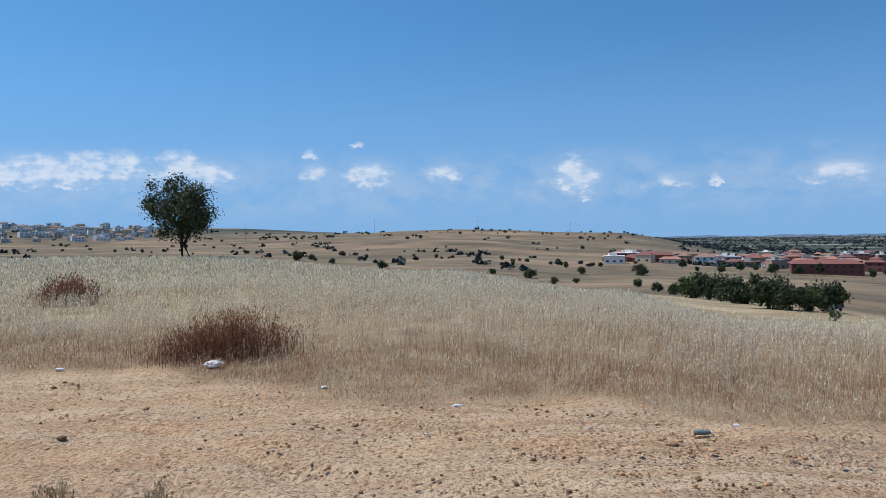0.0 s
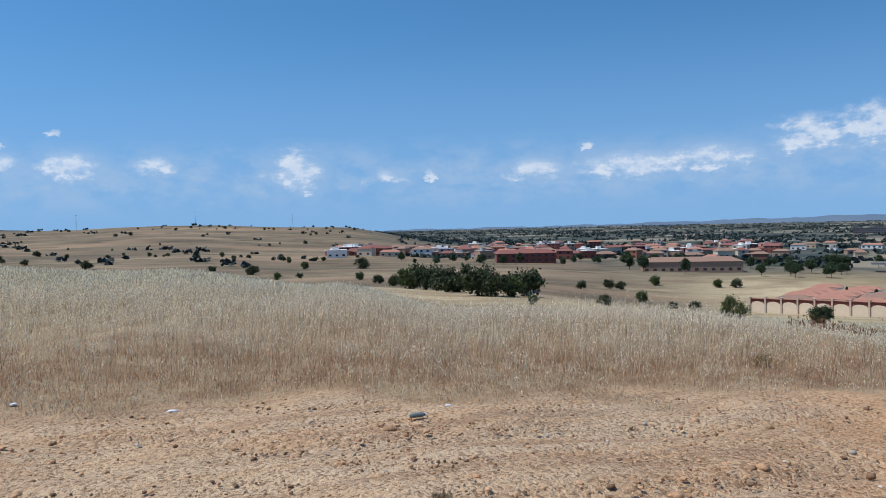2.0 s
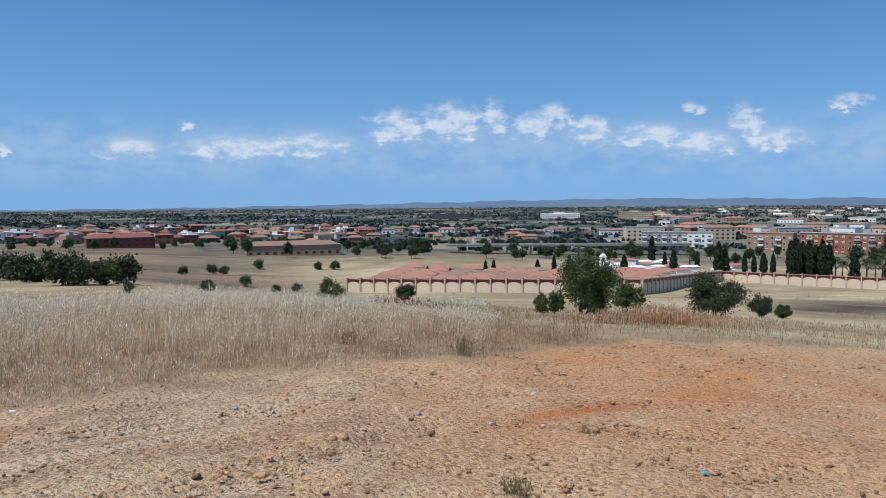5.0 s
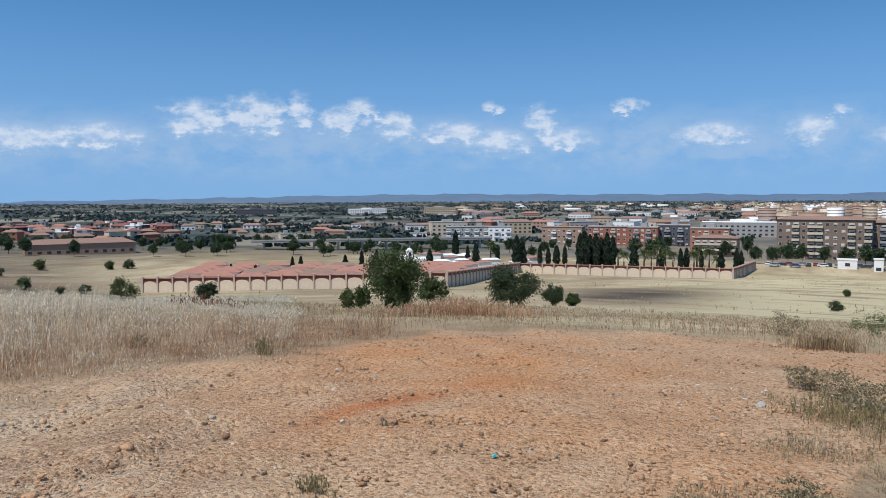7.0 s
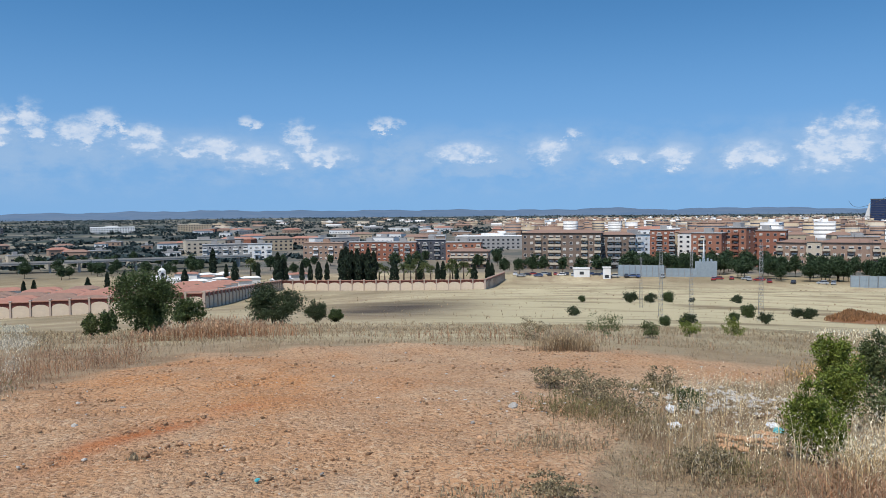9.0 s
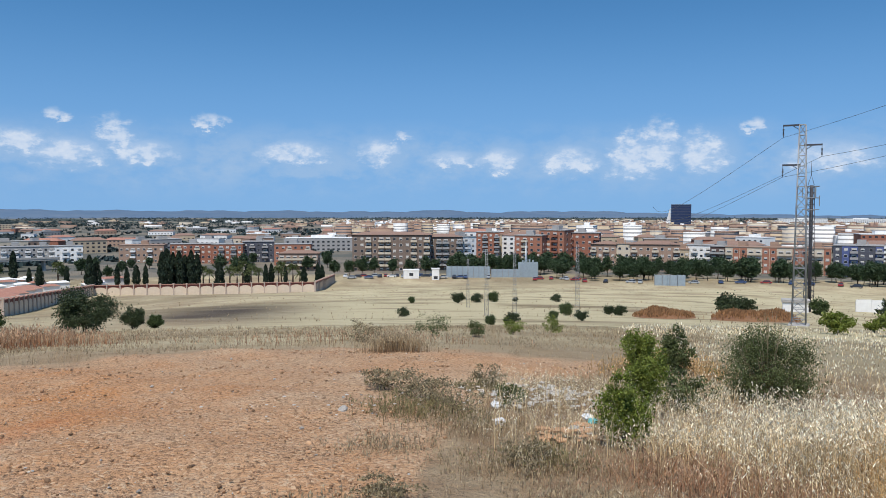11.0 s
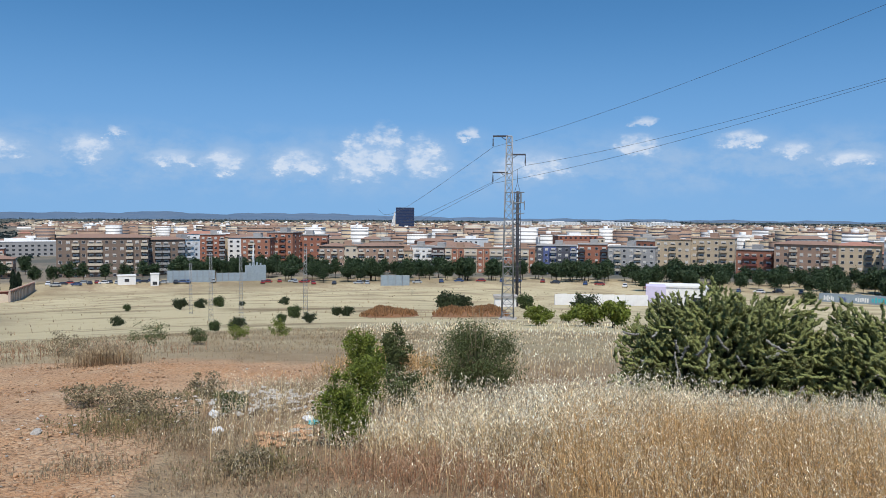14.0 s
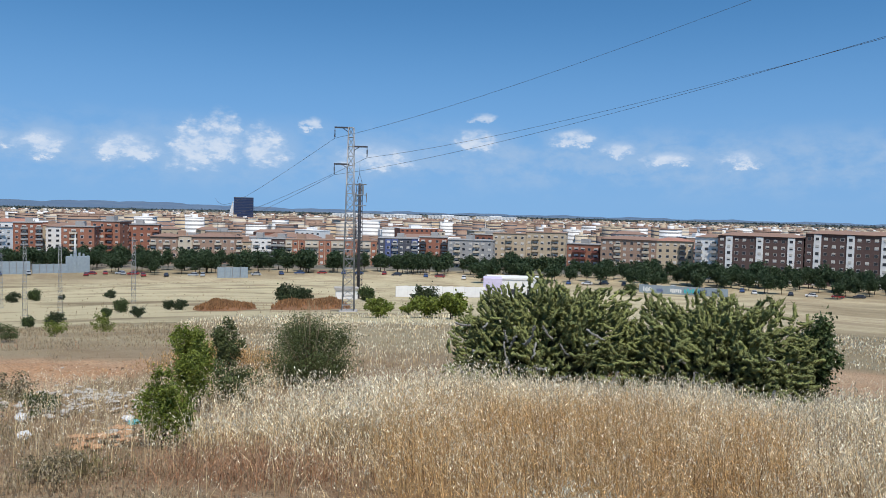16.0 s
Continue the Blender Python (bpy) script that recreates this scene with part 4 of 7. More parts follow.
shrub = tree("green_shrub", "bright green shrub in the dry grass", "shrub", 2.2, 1.6, 0.1, M["leaf_fresh"], 2600, 0.11, 81, 26, 4, "green shrubs")
put(shrub, 119.8, 44, 0, 0.75)
copies(shrub, [(123.2, 45, 0.85), (125.2, 44, 1.0), (121.9, 52, 0.6)], 3)


def far_woods():
    """Belts of far trees on the plain, in one mesh of small ragged clumps."""
    g = np.random.default_rng(12)
    n = 36000
    a = g.uniform(8, 165, n)
    d = 480 * (4300 / 480) ** g.uniform(0, 1, n)
    x, y = d * np.sin(np.radians(a)), d * np.cos(np.radians(a))
    far = np.log(d)
    belt = np.sin(far * 31 + 1.6 * np.sin(a * 0.21) + np.sin(a * 0.5 + 2)) + 0.8 * np.sin(a * 0.33 + far * 8) + 0.6 * np.sin(a * 1.1 - far * 17)
    k = (belt + g.normal(0, 0.45, n) > 0.25 - np.clip((d - 900) / 1500, 0, 1) * 0.35) & ~((a > 70 + 18 * np.clip((d - 600) / 600, 0, 1)) & (d < 2500) & (g.uniform(0, 1, n) < 0.72)) & ~((a > 60) & (d < 500)) & ~((a > 11) & (a < 37) & (d < 560)) & ~((a < 17) & (d < 1250))
    x, y, d = x[k], y[k], d[k]
    # the ridge and slopes on the other side
    m = 620
    a2, d2 = g.uniform(-34, 15, m), g.uniform(380, 1400, m)
    keep2 = np.sin(d2 * 0.03 + a2 * 0.4) + np.sin(a2 * 0.9 + d2 * 0.011) > 0.3
    a2, d2 = a2[keep2], d2[keep2]
    m = len(a2)
    x, y, d = np.r_[x, d2 * np.sin(np.radians(a2))], np.r_[y, d2 * np.cos(np.radians(a2))], np.r_[d, d2 * 0.8]
    n = len(x)
    per = 9
    size = g.uniform(1.5, 3.8, n) * np.clip(d / 1500, 0.55, 1.4)
    off = g.normal(0, 1, (n, per, 3)) * np.array([0.75, 0.75, 0.38]) * size[:, None, None]
    c = np.stack([x, y, height(x, y) + size * 0.55], 1)[:, None] + off
    me = leaf_mesh("far_woods", c.reshape(-1, 3), 2.6, M["far_leaf_haze"], 5, 1.3)
    tagged(new("far_woods", me), "belts of dark haze-blue trees over the far plain", "woods", kind="stuff")


far_woods()


# ---- cemetery ----
def bay_wall(name, label, a, b, tall, bay, group):
    """A wall with pillars, arched cream panels set back under maroon spandrels, and a tiled coping."""
    a, b = Vector(a), Vector(b)
    run = (b - a).length
    n = max(1, round(run / bay))
    step = run / n
    root = tagged(new(name), label, "wall", group)
    u = Vector((b.x - a.x, b.y - a.y, 0)).normalized()
    root.matrix_basis = Matrix.Translation(a) @ Matrix(((u.x, -u.y, 0, 0), (u.y, u.x, 0, 0), (0, 0, 1, 0), (0, 0, 0, 1)))
    slope = (b.z - a.z) / n
    bm = bmesh.new()
    box(bm, 0.18, step - 0.18, 0.0, 0.35, -0.9, tall - 0.25)
    panel = bmesh.new()
    box(panel, 0.2, step - 0.2, -0.05, 0.0, -0.9, tall * 0.5)
    m1 = bpy.data.meshes.new("spandrel")
    bm.to_mesh(m1)
    m1.materials.append(M["maroon"])
    bm.free()
    # arch: a half disc over the panel
    arc = [panel.verts.new((step / 2 + (step / 2 - 0.2) * math.cos(t), -0.05, tall * 0.5 + tall * 0.26 * math.sin(t))) for t in np.linspace(0, math.pi, 11)]
    panel.faces.new(arc)
    m2 = bpy.data.meshes.new("arch_panel")
    panel.to_mesh(m2)
    m2.materials.append(M["cream"])
    panel.free()
    pl = bmesh.new()
    box(pl, -0.2, 0.2, -0.28, 0.4, -0.9, tall + 0.05, 0, 0.02)
    box(pl, -0.26, 0.26, -0.34, 0.45, tall + 0.05, tall + 0.2)
    m3 = bpy.data.meshes.new("pillar")
    pl.to_mesh(m3)
    m3.materials.append(M["pillar"])
    pl.free()
    cp = bmesh.new()
    box(cp, 0.2, step - 0.2, -0.3, 0.8, tall - 0.25, tall - 0.1)
    m4 = bpy.data.meshes.new("coping")
    cp.to_mesh(m4)
    m4.materials.append(M["tile"])
    cp.free()
    for k in range(n):
        for nm, me in (("spandrel", m1), ("arch_panel", m2), ("coping", m4)):
            part_from(nm, me, root, (k * step, 0, k * slope + slope / 2))
    for k in range(n + 1):
        part_from("pillar", m3, root, (k * step, 0, k * slope))
    return root


cem_a, cem_b, cem_c, cem_d, cem_e = polar(41.7, 204), polar(63.2, 178), polar(68.5, 285), polar(83.4, 274), polar(84.8, 345)
bay_wall("cemetery_wall", "cream and maroon arcaded wall with pillars facing the slope", cem_a, cem_b, 3.6, 4.0, "cemetery walls")
bay_wall("cemetery_wall", "cream and maroon arcaded wall running away from the slope", cem_b, cem_c, 3.6, 4.0, "cemetery walls")
bay_wall("cemetery_wall", "cream and maroon arcaded wall behind the burnt field", cem_c, cem_d, 3.5, 4.2, "cemetery walls")
bay_wall("cemetery_wall", "shaded arcaded wall returning towards the town", cem_d, cem_e, 3.5, 4.2, "cemetery walls")


def hip_block(name, label, category, az, d, turn, w, dp, tall, wall, roof, rise=1.2, group="", eave=0.4, base=None):
    """A low block with a ridged tile roof, long side across the turn."""
    root = tagged(new(name), label, category, group)
    p = polar(az, d)
    if base is not None:
        p.z = base
    root.matrix_basis = Matrix.Translation(p) @ Euler((0, 0, radians(turn))).to_matrix().to_4x4()
    bm = bmesh.new()
    box(bm, -w / 2, w / 2, -dp / 2, dp / 2, -1.5, tall)
    link_mesh("wall", bm, wall, root)
    bm = bmesh.new()
    lo = [bm.verts.new((sx * (w / 2 + eave), sy * (dp / 2 + eave), tall)) for sx, sy in ((-1, -1), (1, -1), (1, 1), (-1, 1))]
    rd = [bm.verts.new((sx * (w / 2 - min(w, dp) * 0.3), 0, tall + rise)) for sx in (-1, 1)]
    for f in ((lo[0], lo[1], rd[1], rd[0]), (lo[2], lo[3], rd[0], rd[1]), (lo[1], lo[2], rd[1]), (lo[3], lo[0], rd[0]), (lo[3], lo[2], lo[1], lo[0])):
        bm.faces.new(f)
    link_mesh("roof", bm, roof, root)
    return root


g_c = random.Random(9)
for row in range(5):
    for k in range(9):
        az = 44.5 + k * 2.25 + row * 0.5
        d = 214 - k * 2.6 + row * 17 + (row * k * 0.5)
        ob = hip_block("niche_block", "long niche block with a red tile roof in the cemetery", "building", az, d, -54 + g_c.uniform(-2, 2), 8.4, 5.6 + g_c.uniform(0, 2), 3.0 + g_c.uniform(-0.2, 0.4), M["white"],
                  M["tile"] if g_c.random() < 0.72 else M["tile_brown"], 0.9, "cemetery niche blocks")
for k in range(26):
    hip_block("mausoleum", "small white mausoleum behind the cemetery wall", "building", g_c.uniform(58, 70), g_c.uniform(292, 340), g_c.uniform(-70, -40), g_c.uniform(3, 9), g_c.uniform(3, 5), g_c.uniform(2.2, 3.6), M["white"],
              M["white"] if g_c.random() < 0.6 else M["tile"], 0.6, "white mausoleums")


def chapel():
    root = tagged(new("chapel"), "small white chapel with a domed bell turret", "chapel")
    root.matrix_basis = Matrix.Translation(polar(60.4, 300)) @ Euler((0, 0, radians(-50))).to_matrix().to_4x4()
    bm = bmesh.new()
    box(bm, -5, 5, -4, 4, -1, 4.0)
    link_mesh("wall", bm, M["white"], root)
    bm = bmesh.new()
    box(bm, -1.1, 1.1, -1.1, 1.1, 4.0, 6.8, 0, 0.05)
    box(bm, -1.35, 1.35, -1.35, 1.35, 6.8, 7.0)
    link_mesh("turret", bm, M["white"], root)
    bm = bmesh.new()
    for s in (-1, 1):
        box(bm, -0.45, 0.45, s * 1.12 - 0.02, s * 1.12 + 0.02, 4.9, 6.4)
    link_mesh("opening", bm, M["glass"], root)
    bm = bmesh.new()
    bmesh.ops.create_uvsphere(bm, u_segments=14, v_segments=8, radius=1.15, matrix=Matrix.Translation((0, 0, 7.0)) @ Matrix.Diagonal((1, 1, 0.9, 1)))
    tube(bm, [(0, 0, 7.9), (0, 0, 9.0)], [0.12, 0.05], 6)
    link_mesh("dome", bm, M["white"], root)


chapel()


def cypress(h, w, seed):
    g = np.random.default_rng(seed)
    root = tagged(new("cypress"), "slender dark cypress in the cemetery", "tree", "cemetery cypresses")
    bm = bmesh.new()
    tube(bm, [(0, 0, -0.3), (0, 0, h * 0.9)], [0.18, 0.03], 6)
    link_mesh("trunk", bm, M["bark"], root)
    n = 1500
    z = g.uniform(0.04, 1, n) ** 0.9
    rad = w / 2 * np.clip(np.sin(np.pi * np.clip(z * 0.86 + 0.12, 0, 1)) ** 0.7, 0.04, 1) * (0.55 + 0.5 * g.uniform(0, 1, n)) * (1 + 0.12 * np.sin(z * 23 + seed))
    t = g.uniform(0, 2 * np.pi, n)
    ob = new("crown", leaf_mesh("crown", np.stack([rad * np.cos(t), rad * np.sin(t), z * h], 1), 0.3, M["cypress"], seed, 2.6, 2.5))
    ob.parent = root
    return root


cyps = [cypress(9.0, 2.3, 5), cypress(9.0, 2.9, 6), cypress(9.0, 2.0, 7)]
cyp_rows = [(47.6, 250, 0.55), (49.3, 255, 0.5), (51.9, 275, 0.72), (52.5, 276, 0.7), (55.7, 290, 0.7), (56.9, 290, 0.82), (58.0, 290, 0.82), (61.9, 285, 0.92), (63.8, 345, 1.35), (64.7, 330, 0.8), (65.3, 318, 1.0), (66.9, 325, 0.9),
            (68.3, 300, 1.45), (68.7, 302, 1.2), (70.0, 320, 0.95), (70.6, 320, 0.95), (71.2, 322, 1.0), (71.8, 322, 0.95), (72.9, 325, 1.5), (73.2, 326, 1.6), (73.6, 330, 1.45), (74.0, 328, 1.5), (74.4, 332, 1.4), (74.8, 330, 1.5), (75.2, 331, 1.35),
            (76.7, 305, 1.15), (79.9, 320, 1.05), (80.3, 322, 1.0), (82.6, 318, 0.95), (83.6, 312, 1.1), (83.9, 314, 1.0), (78.6, 330, 1.0), (81.3, 330, 0.9)]
for k, (a, d, s) in enumerate(cyp_rows):
    (put(cyps[k], a, d, 0, s, 0.3) if k < 3 else copies(cyps[k % 3], [(a, d, s)], k, 0.06))


def palm(seed):
    g = np.random.default_rng(seed)
    root = tagged(new("palm_tree"), "palm with a full head of arching fronds", "palm", "cemetery palms")
    bm = bmesh.new()
    tube(bm, [(0, 0, -0.5), (0.1, 0, 3), (0.05, 0, 6.2)], [0.32, 0.26, 0.24], 8)
    link_mesh("trunk", bm, M["bark"], root)
    cen = []
    for k in range(34):
        t, e = g.uniform(0, 2 * np.pi), g.uniform(-0.5, 1.3)
        s = np.linspace(0.1, 1, 22)
        out = 2.5 * s * math.cos(e)
        z = 6.2 + 2.5 * s * math.sin(e) - 1.3 * s * s
        cen.append(np.stack([out * math.cos(t), out * math.sin(t), z], 1) + g.normal(0, 0.09, (22, 3)))
    ob = new("crown", leaf_mesh("crown", np.concatenate(cen), 0.2, M["leaf_olive"], seed, 3.0, -0.6))
    ob.parent = root
    return root


palms = [palm(31), palm(32)]
for k, (a, d, s) in enumerate([(76.0, 318, 1.05), (77.4, 325, 1.15), (77.9, 318, 1.0), (78.9, 322, 1.2), (79.4, 330, 1.1), (80.8, 322, 1.05), (81.8, 328, 1.1), (82.3, 322, 0.95), (66.4, 340, 1.1), (75.6, 335, 1.1), (78.3, 340, 1.3), (81.0, 345, 1.2)]):
    (put(palms[k], a, d, 0, s) if k < 2 else copies(palms[k % 2], [(a, d, s)], k))


# ---- town ----
def shared_window(name, w, h, blind=0.0, frame_mat="white"):
    bm = bmesh.new()
    box(bm, -w / 2, w / 2, -0.06, 0.1, 0, h, 1)
    box(bm, -w / 2 + 0.08, w / 2 - 0.08, -0.075, -0.05, 0.08, h * (1 - blind) - 0.08, 0)
    if blind:
        box(bm, -w / 2 + 0.08, w / 2 - 0.08, -0.085, -0.05, h * (1 - blind), h - 0.04, 2)
    me = bpy.data.meshes.new(name)
    bm.to_mesh(me)
    bm.free()
    for m in (M["glass"], M[frame_mat], M["shutter"]):
        me.materials.append(m)
    return me


WIN = [shared_window("window", 1.5, 1.4), shared_window("window", 1.5, 1.4, 0.45), shared_window("window", 1.5, 1.4, 0.75), shared_window("window", 1.5, 1.4, 0.0, "grey")]
DOOR = shared_window("balcony_door", 2.2, 2.2, 0.3)


def shared_balcony(wide, mat):
    bm = bmesh.new()
    box(bm, -wide / 2, wide / 2, -1.3, 0.0, -0.2, 0.0)
    box(bm, -wide / 2, wide / 2, -1.3, -1.18, 0.0, 0.95)
    for s in (-1, 1):
        box(bm, s * (wide / 2 - 0.06) - 0.06, s * (wide / 2 - 0.06) + 0.06, -1.18, 0.0, 0.0, 0.95)
    me = bpy.data.meshes.new("balcony")
    bm.to_mesh(me)
    bm.free()
    me.materials.append(mat)
    return me


def block(label, az0, d0, az1, d1, top, depth, wall, trim="white", roof="flat", bays=None, balcony=(), seed=0, storey=3.0, stripes=None, group="blocks of flats facing the field"):
    """A block of flats: its front runs between two bearings; windows and balconies storey by storey."""
    g = random.Random(seed + int(az0 * 10))
    a, b = polar(az0, d0), polar(az1, d1)
    base = min(a.z, b.z) - 0.5
    u = Vector((b.x - a.x, b.y - a.y, 0))
    w = u.length
    u.normalize()
    root = tagged(new("apartment_block"), label, "building", group)
    root.matrix_basis = Matrix(((u.x, -u.y, 0, a.x), (u.y, u.x, 0, a.y), (0, 0, 1, base), (0, 0, 0, 1)))
    tall = top - base
    n = max(2, int(tall / storey))
    fl = (tall - 0.6) / n
    bm = bmesh.new()
    box(bm, 0, w, 0, depth, -1, tall)
    link_mesh("wall", bm, M[wall], root)
    bm = bmesh.new()
    if roof == "tile":
        v = [bm.verts.new(c) for c in ((-0.6, -0.6, tall), (w + 0.6, -0.6, tall), (w + 0.6, depth + 0.6, tall), (-0.6, depth + 0.6, tall), (depth * 0.4, depth / 2, tall + 1.5), (w - depth * 0.4, depth / 2, tall + 1.5))]
        for f in ((0, 1, 5, 4), (2, 3, 4, 5), (1, 2, 5), (3, 0, 4), (3, 2, 1, 0)):
            bm.faces.new([v[i] for i in f])
        link_mesh("roof", bm, M["tile_brown" if wall in ("brown", "tan", "dark_brown", "white") else "tile"], root)
    else:
        box(bm, -0.3, w + 0.3, -0.3, depth + 0.3, tall - 0.1, tall + 0.25)
        for k in range(max(1, int(w / 14))):
            cx = (k + 0.5) * w / max(1, int(w / 14)) + g.uniform(-2, 2)
            box(bm, cx - 2.0, cx + 2.0, depth * 0.4, depth * 0.8, tall + 0.25, tall + 2.6)
            box(bm, cx + 2.4, cx + 2.9, depth * 0.3, depth * 0.4, tall + 0.25, tall + 1.6)
        link_mesh("roof", bm, M["tan" if wall in ("brown", "tan", "sand", "ochre") else "grey"], root)
    bays = bays or max(2, int(w / 3.3))
    step = w / bays
    bal = shared_balcony(step * 0.96, M[trim]) if balcony else None
    lanes = (1,) if stripes == "white" else (1, 2)
    if stripes:
        for k in range(bays):
            if k % 4 in lanes:
                bm = bmesh.new()
                box(bm, 0.15, step - 0.15, -0.35, -0.002, -1, tall - 0.4)
                pane = link_mesh("bay_front", bm, M[stripes], root)
                pane.matrix_basis = pose(k * step, 0, 0)
    for s in range(n):
        for k in range(bays):
            x, z = (k + 0.5) * step, s * fl + 0.9
            proud = -0.35 if stripes and k % 4 in lanes else 0.0
            if k % (len(balcony) or 1) in [i for i, v in enumerate(balcony) if v] and s > 0:
                part_from("balcony", bal, root, (x, proud, s * fl + 0.1))
                part_from("balcony_door", DOOR, root, (x, proud, s * fl + 0.15))
            else:
                part_from("window", g.choice(WIN), root, (x, proud, z))
    for side, sx, turn in ((0, 0.0, -90), (1, w, 90)):
        for s in range(1, n):
            for k in range(2):
                part_from("window", g.choice(WIN), root, (sx, depth * (k + 0.7) / 2.4, s * fl + 0.9), turn)
    return root


FLATS = [
    ("long brown brick block of flats with stacked balconies", 86.1, 408, 91.8, 404, -10.3, 14, "brown", "ochre", "tile", (0, 0, 1, 0, 1, 1, 0)),
    ("brown brick block of flats with dark balconies", 91.7, 412, 94.2, 414, -11.6, 14, "brown", "grey", "tile", (0, 1, 1)),
    ("narrow white block of flats with white balconies", 94.2, 418, 95.2, 424, -11.8, 10, "white", "white", "flat", (1, 0)),
    ("dark red brick block of flats", 95.2, 500, 96.9, 500, -11.5, 14, "brick", "grey", "flat", (0, 1)),
    ("beige block of flats behind trees", 96.9, 520, 98.3, 520, -13.5, 14, "sand", "white", "flat", (0, 0, 1)),
    ("orange brick block of flats with open balconies", 98.0, 436, 100.0, 432, -11.5, 14, "orange", "ochre", "flat", (0, 1, 0)),
    ("tall orange brick block of flats", 99.8, 446, 101.6, 440, -8.8, 15, "orange", "brick", "flat", (0, 0, 1)),
    ("red brick block of flats with small windows", 101.4, 452, 104.1, 450, -10.5, 14, "brick", "brick", "flat", (0, 1, 0, 0)),
    ("tan brick block of flats with pale balconies", 103.5, 424, 105.3, 420, -15.6, 13, "tan", "ochre", "tile", (1, 0)),
    ("pale gridded facade between tan brick flats", 105.3, 420.5, 106.3, 420.5, -15.2, 13, "ochre", "grey", "flat", ()),
    ("tan brick block of flats with balconies under a tile roof", 106.3, 420, 109.7, 422, -15.4, 13, "tan", "ochre", "tile", (1, 0, 0)),
    ("ochre block of flats beside a white one", 109.7, 436, 110.3, 436, -18.5, 12, "sand", "ochre", "flat", ()),
    ("bright white block of flats with blue shaded balconies", 110.0, 442, 111.8, 440, -16.4, 12, "white", "white", "flat", (0, 1)),
    ("dark brick corner block with balconies", 111.7, 430, 112.7, 428, -16.4, 12, "dark_brown", "grey", "flat", (1,)),
    ("long cream block of flats with orange brick bays", 112.7, 422, 119.3, 420, -16.2, 13, "ochre", "ochre", "flat", (1, 0, 0, 1)),
    ("dark clad block of flats with blue bays", 119.4, 418, 122.3, 418, -14.5, 14, "slate", "grey", "flat", (0, 0, 1)),
    ("red brick block of flats with glazed balconies", 122.4, 420, 124.5, 420, -13.6, 14, "brick", "dark_steel", "flat", (1, 0, 0, 1)),
    ("grey-tan block of flats with a dark attic storey", 124.5, 418, 127.8, 414, -14.5, 14, "grey", "ochre", "flat", (0, 1, 0)),
    ("sand-coloured block of flats with stepped roofline", 127.8, 424, 130.2, 422, -10.6, 15, "sand", "sand", "flat", (0, 0, 1, 0)),
    ("sand-coloured block of flats with deep bays", 130.2, 426, 133.1, 424, -9.6, 15, "sand", "sand", "flat", (0, 1, 0)),
    ("low red block of flats with bright balconies", 133.2, 418, 135.5, 412, -14.9, 12, "orange", "maroon", "flat", (0, 1, 1)),
    ("tan block of flats under red roof tiles", 135.6, 404, 139.5, 398, -11.2, 13, "tan", "ochre", "tile", (0, 0, 1, 0)),
    ("sand-coloured corner block with glazed bays under red tiles", 139.5, 398, 142.0, 400, -11.2, 14, "sand", "glass", "tile", (0, 0, 0, 1)),
    ("pale block of flats beside a brown and white one", 142.1, 394, 143.6, 392, -8.6, 13, "white", "grey", "tile", (1, 0)),
    ("long dark brown block of flats with white bays, tile roof", 143.6, 390, 149.0, 384, -7.3, 13, "dark_brown", "white", "tile", (0, 0, 0, 0)),
    ("dark brown block of flats with white bays continuing the street", 149.1, 384, 156.0, 378, -5.2, 13, "dark_brown", "white", "tile", (0, 0, 0, 0)),
    ("white and blue block of flats behind the cemetery", 63.1, 560, 66.2, 560, -20.5, 13, "grey", "white", "flat", (1, 0)),
    ("bright white block of flats behind cypresses", 66.2, 545, 67.9, 545, -20.0, 13, "white", "white", "flat", (0, 1)),
    ("brown brick block of flats with a white stair tower", 70.1, 520, 73.0, 515, -19.0, 14, "tan", "white", "flat", (0, 0, 1)),
    ("red brick block of flats", 73.4, 500, 76.2, 498, -18.0, 13, "brick", "ochre", "flat", (0, 1, 0)),
    ("red brick block of flats with green awnings", 76.2, 490, 78.3, 488, -18.0, 13, "brick", "grey", "flat", (0, 1)),
    ("dark block of flats behind palms", 78.3, 500, 80.5, 500, -17.0, 13, "slate", "grey", "flat", (0, 1)),
    ("orange brick block of flats behind the cemetery corner", 80.5, 470, 83.1, 468, -17.5, 13, "orange", "ochre", "flat", (0, 0, 1)),
    ("brown block of flats with pale storey bands", 80.8, 425, 83.6, 422, -20.6, 11, "tan", "ochre", "tile", (1, 1)),
]
for k, (label, a0, d0, a1, d1, top, dep, wall, trim, roof, bal) in enumerate(FLATS):
    block(label, a0, d0, a1, d1, top, dep, wall, trim, roof, None, bal, k, stripes={"long cream block of flats with orange brick bays": "orange", "dark clad block of flats with blue bays": "blue"}.get(label, "white" if "white bays" in label else None))


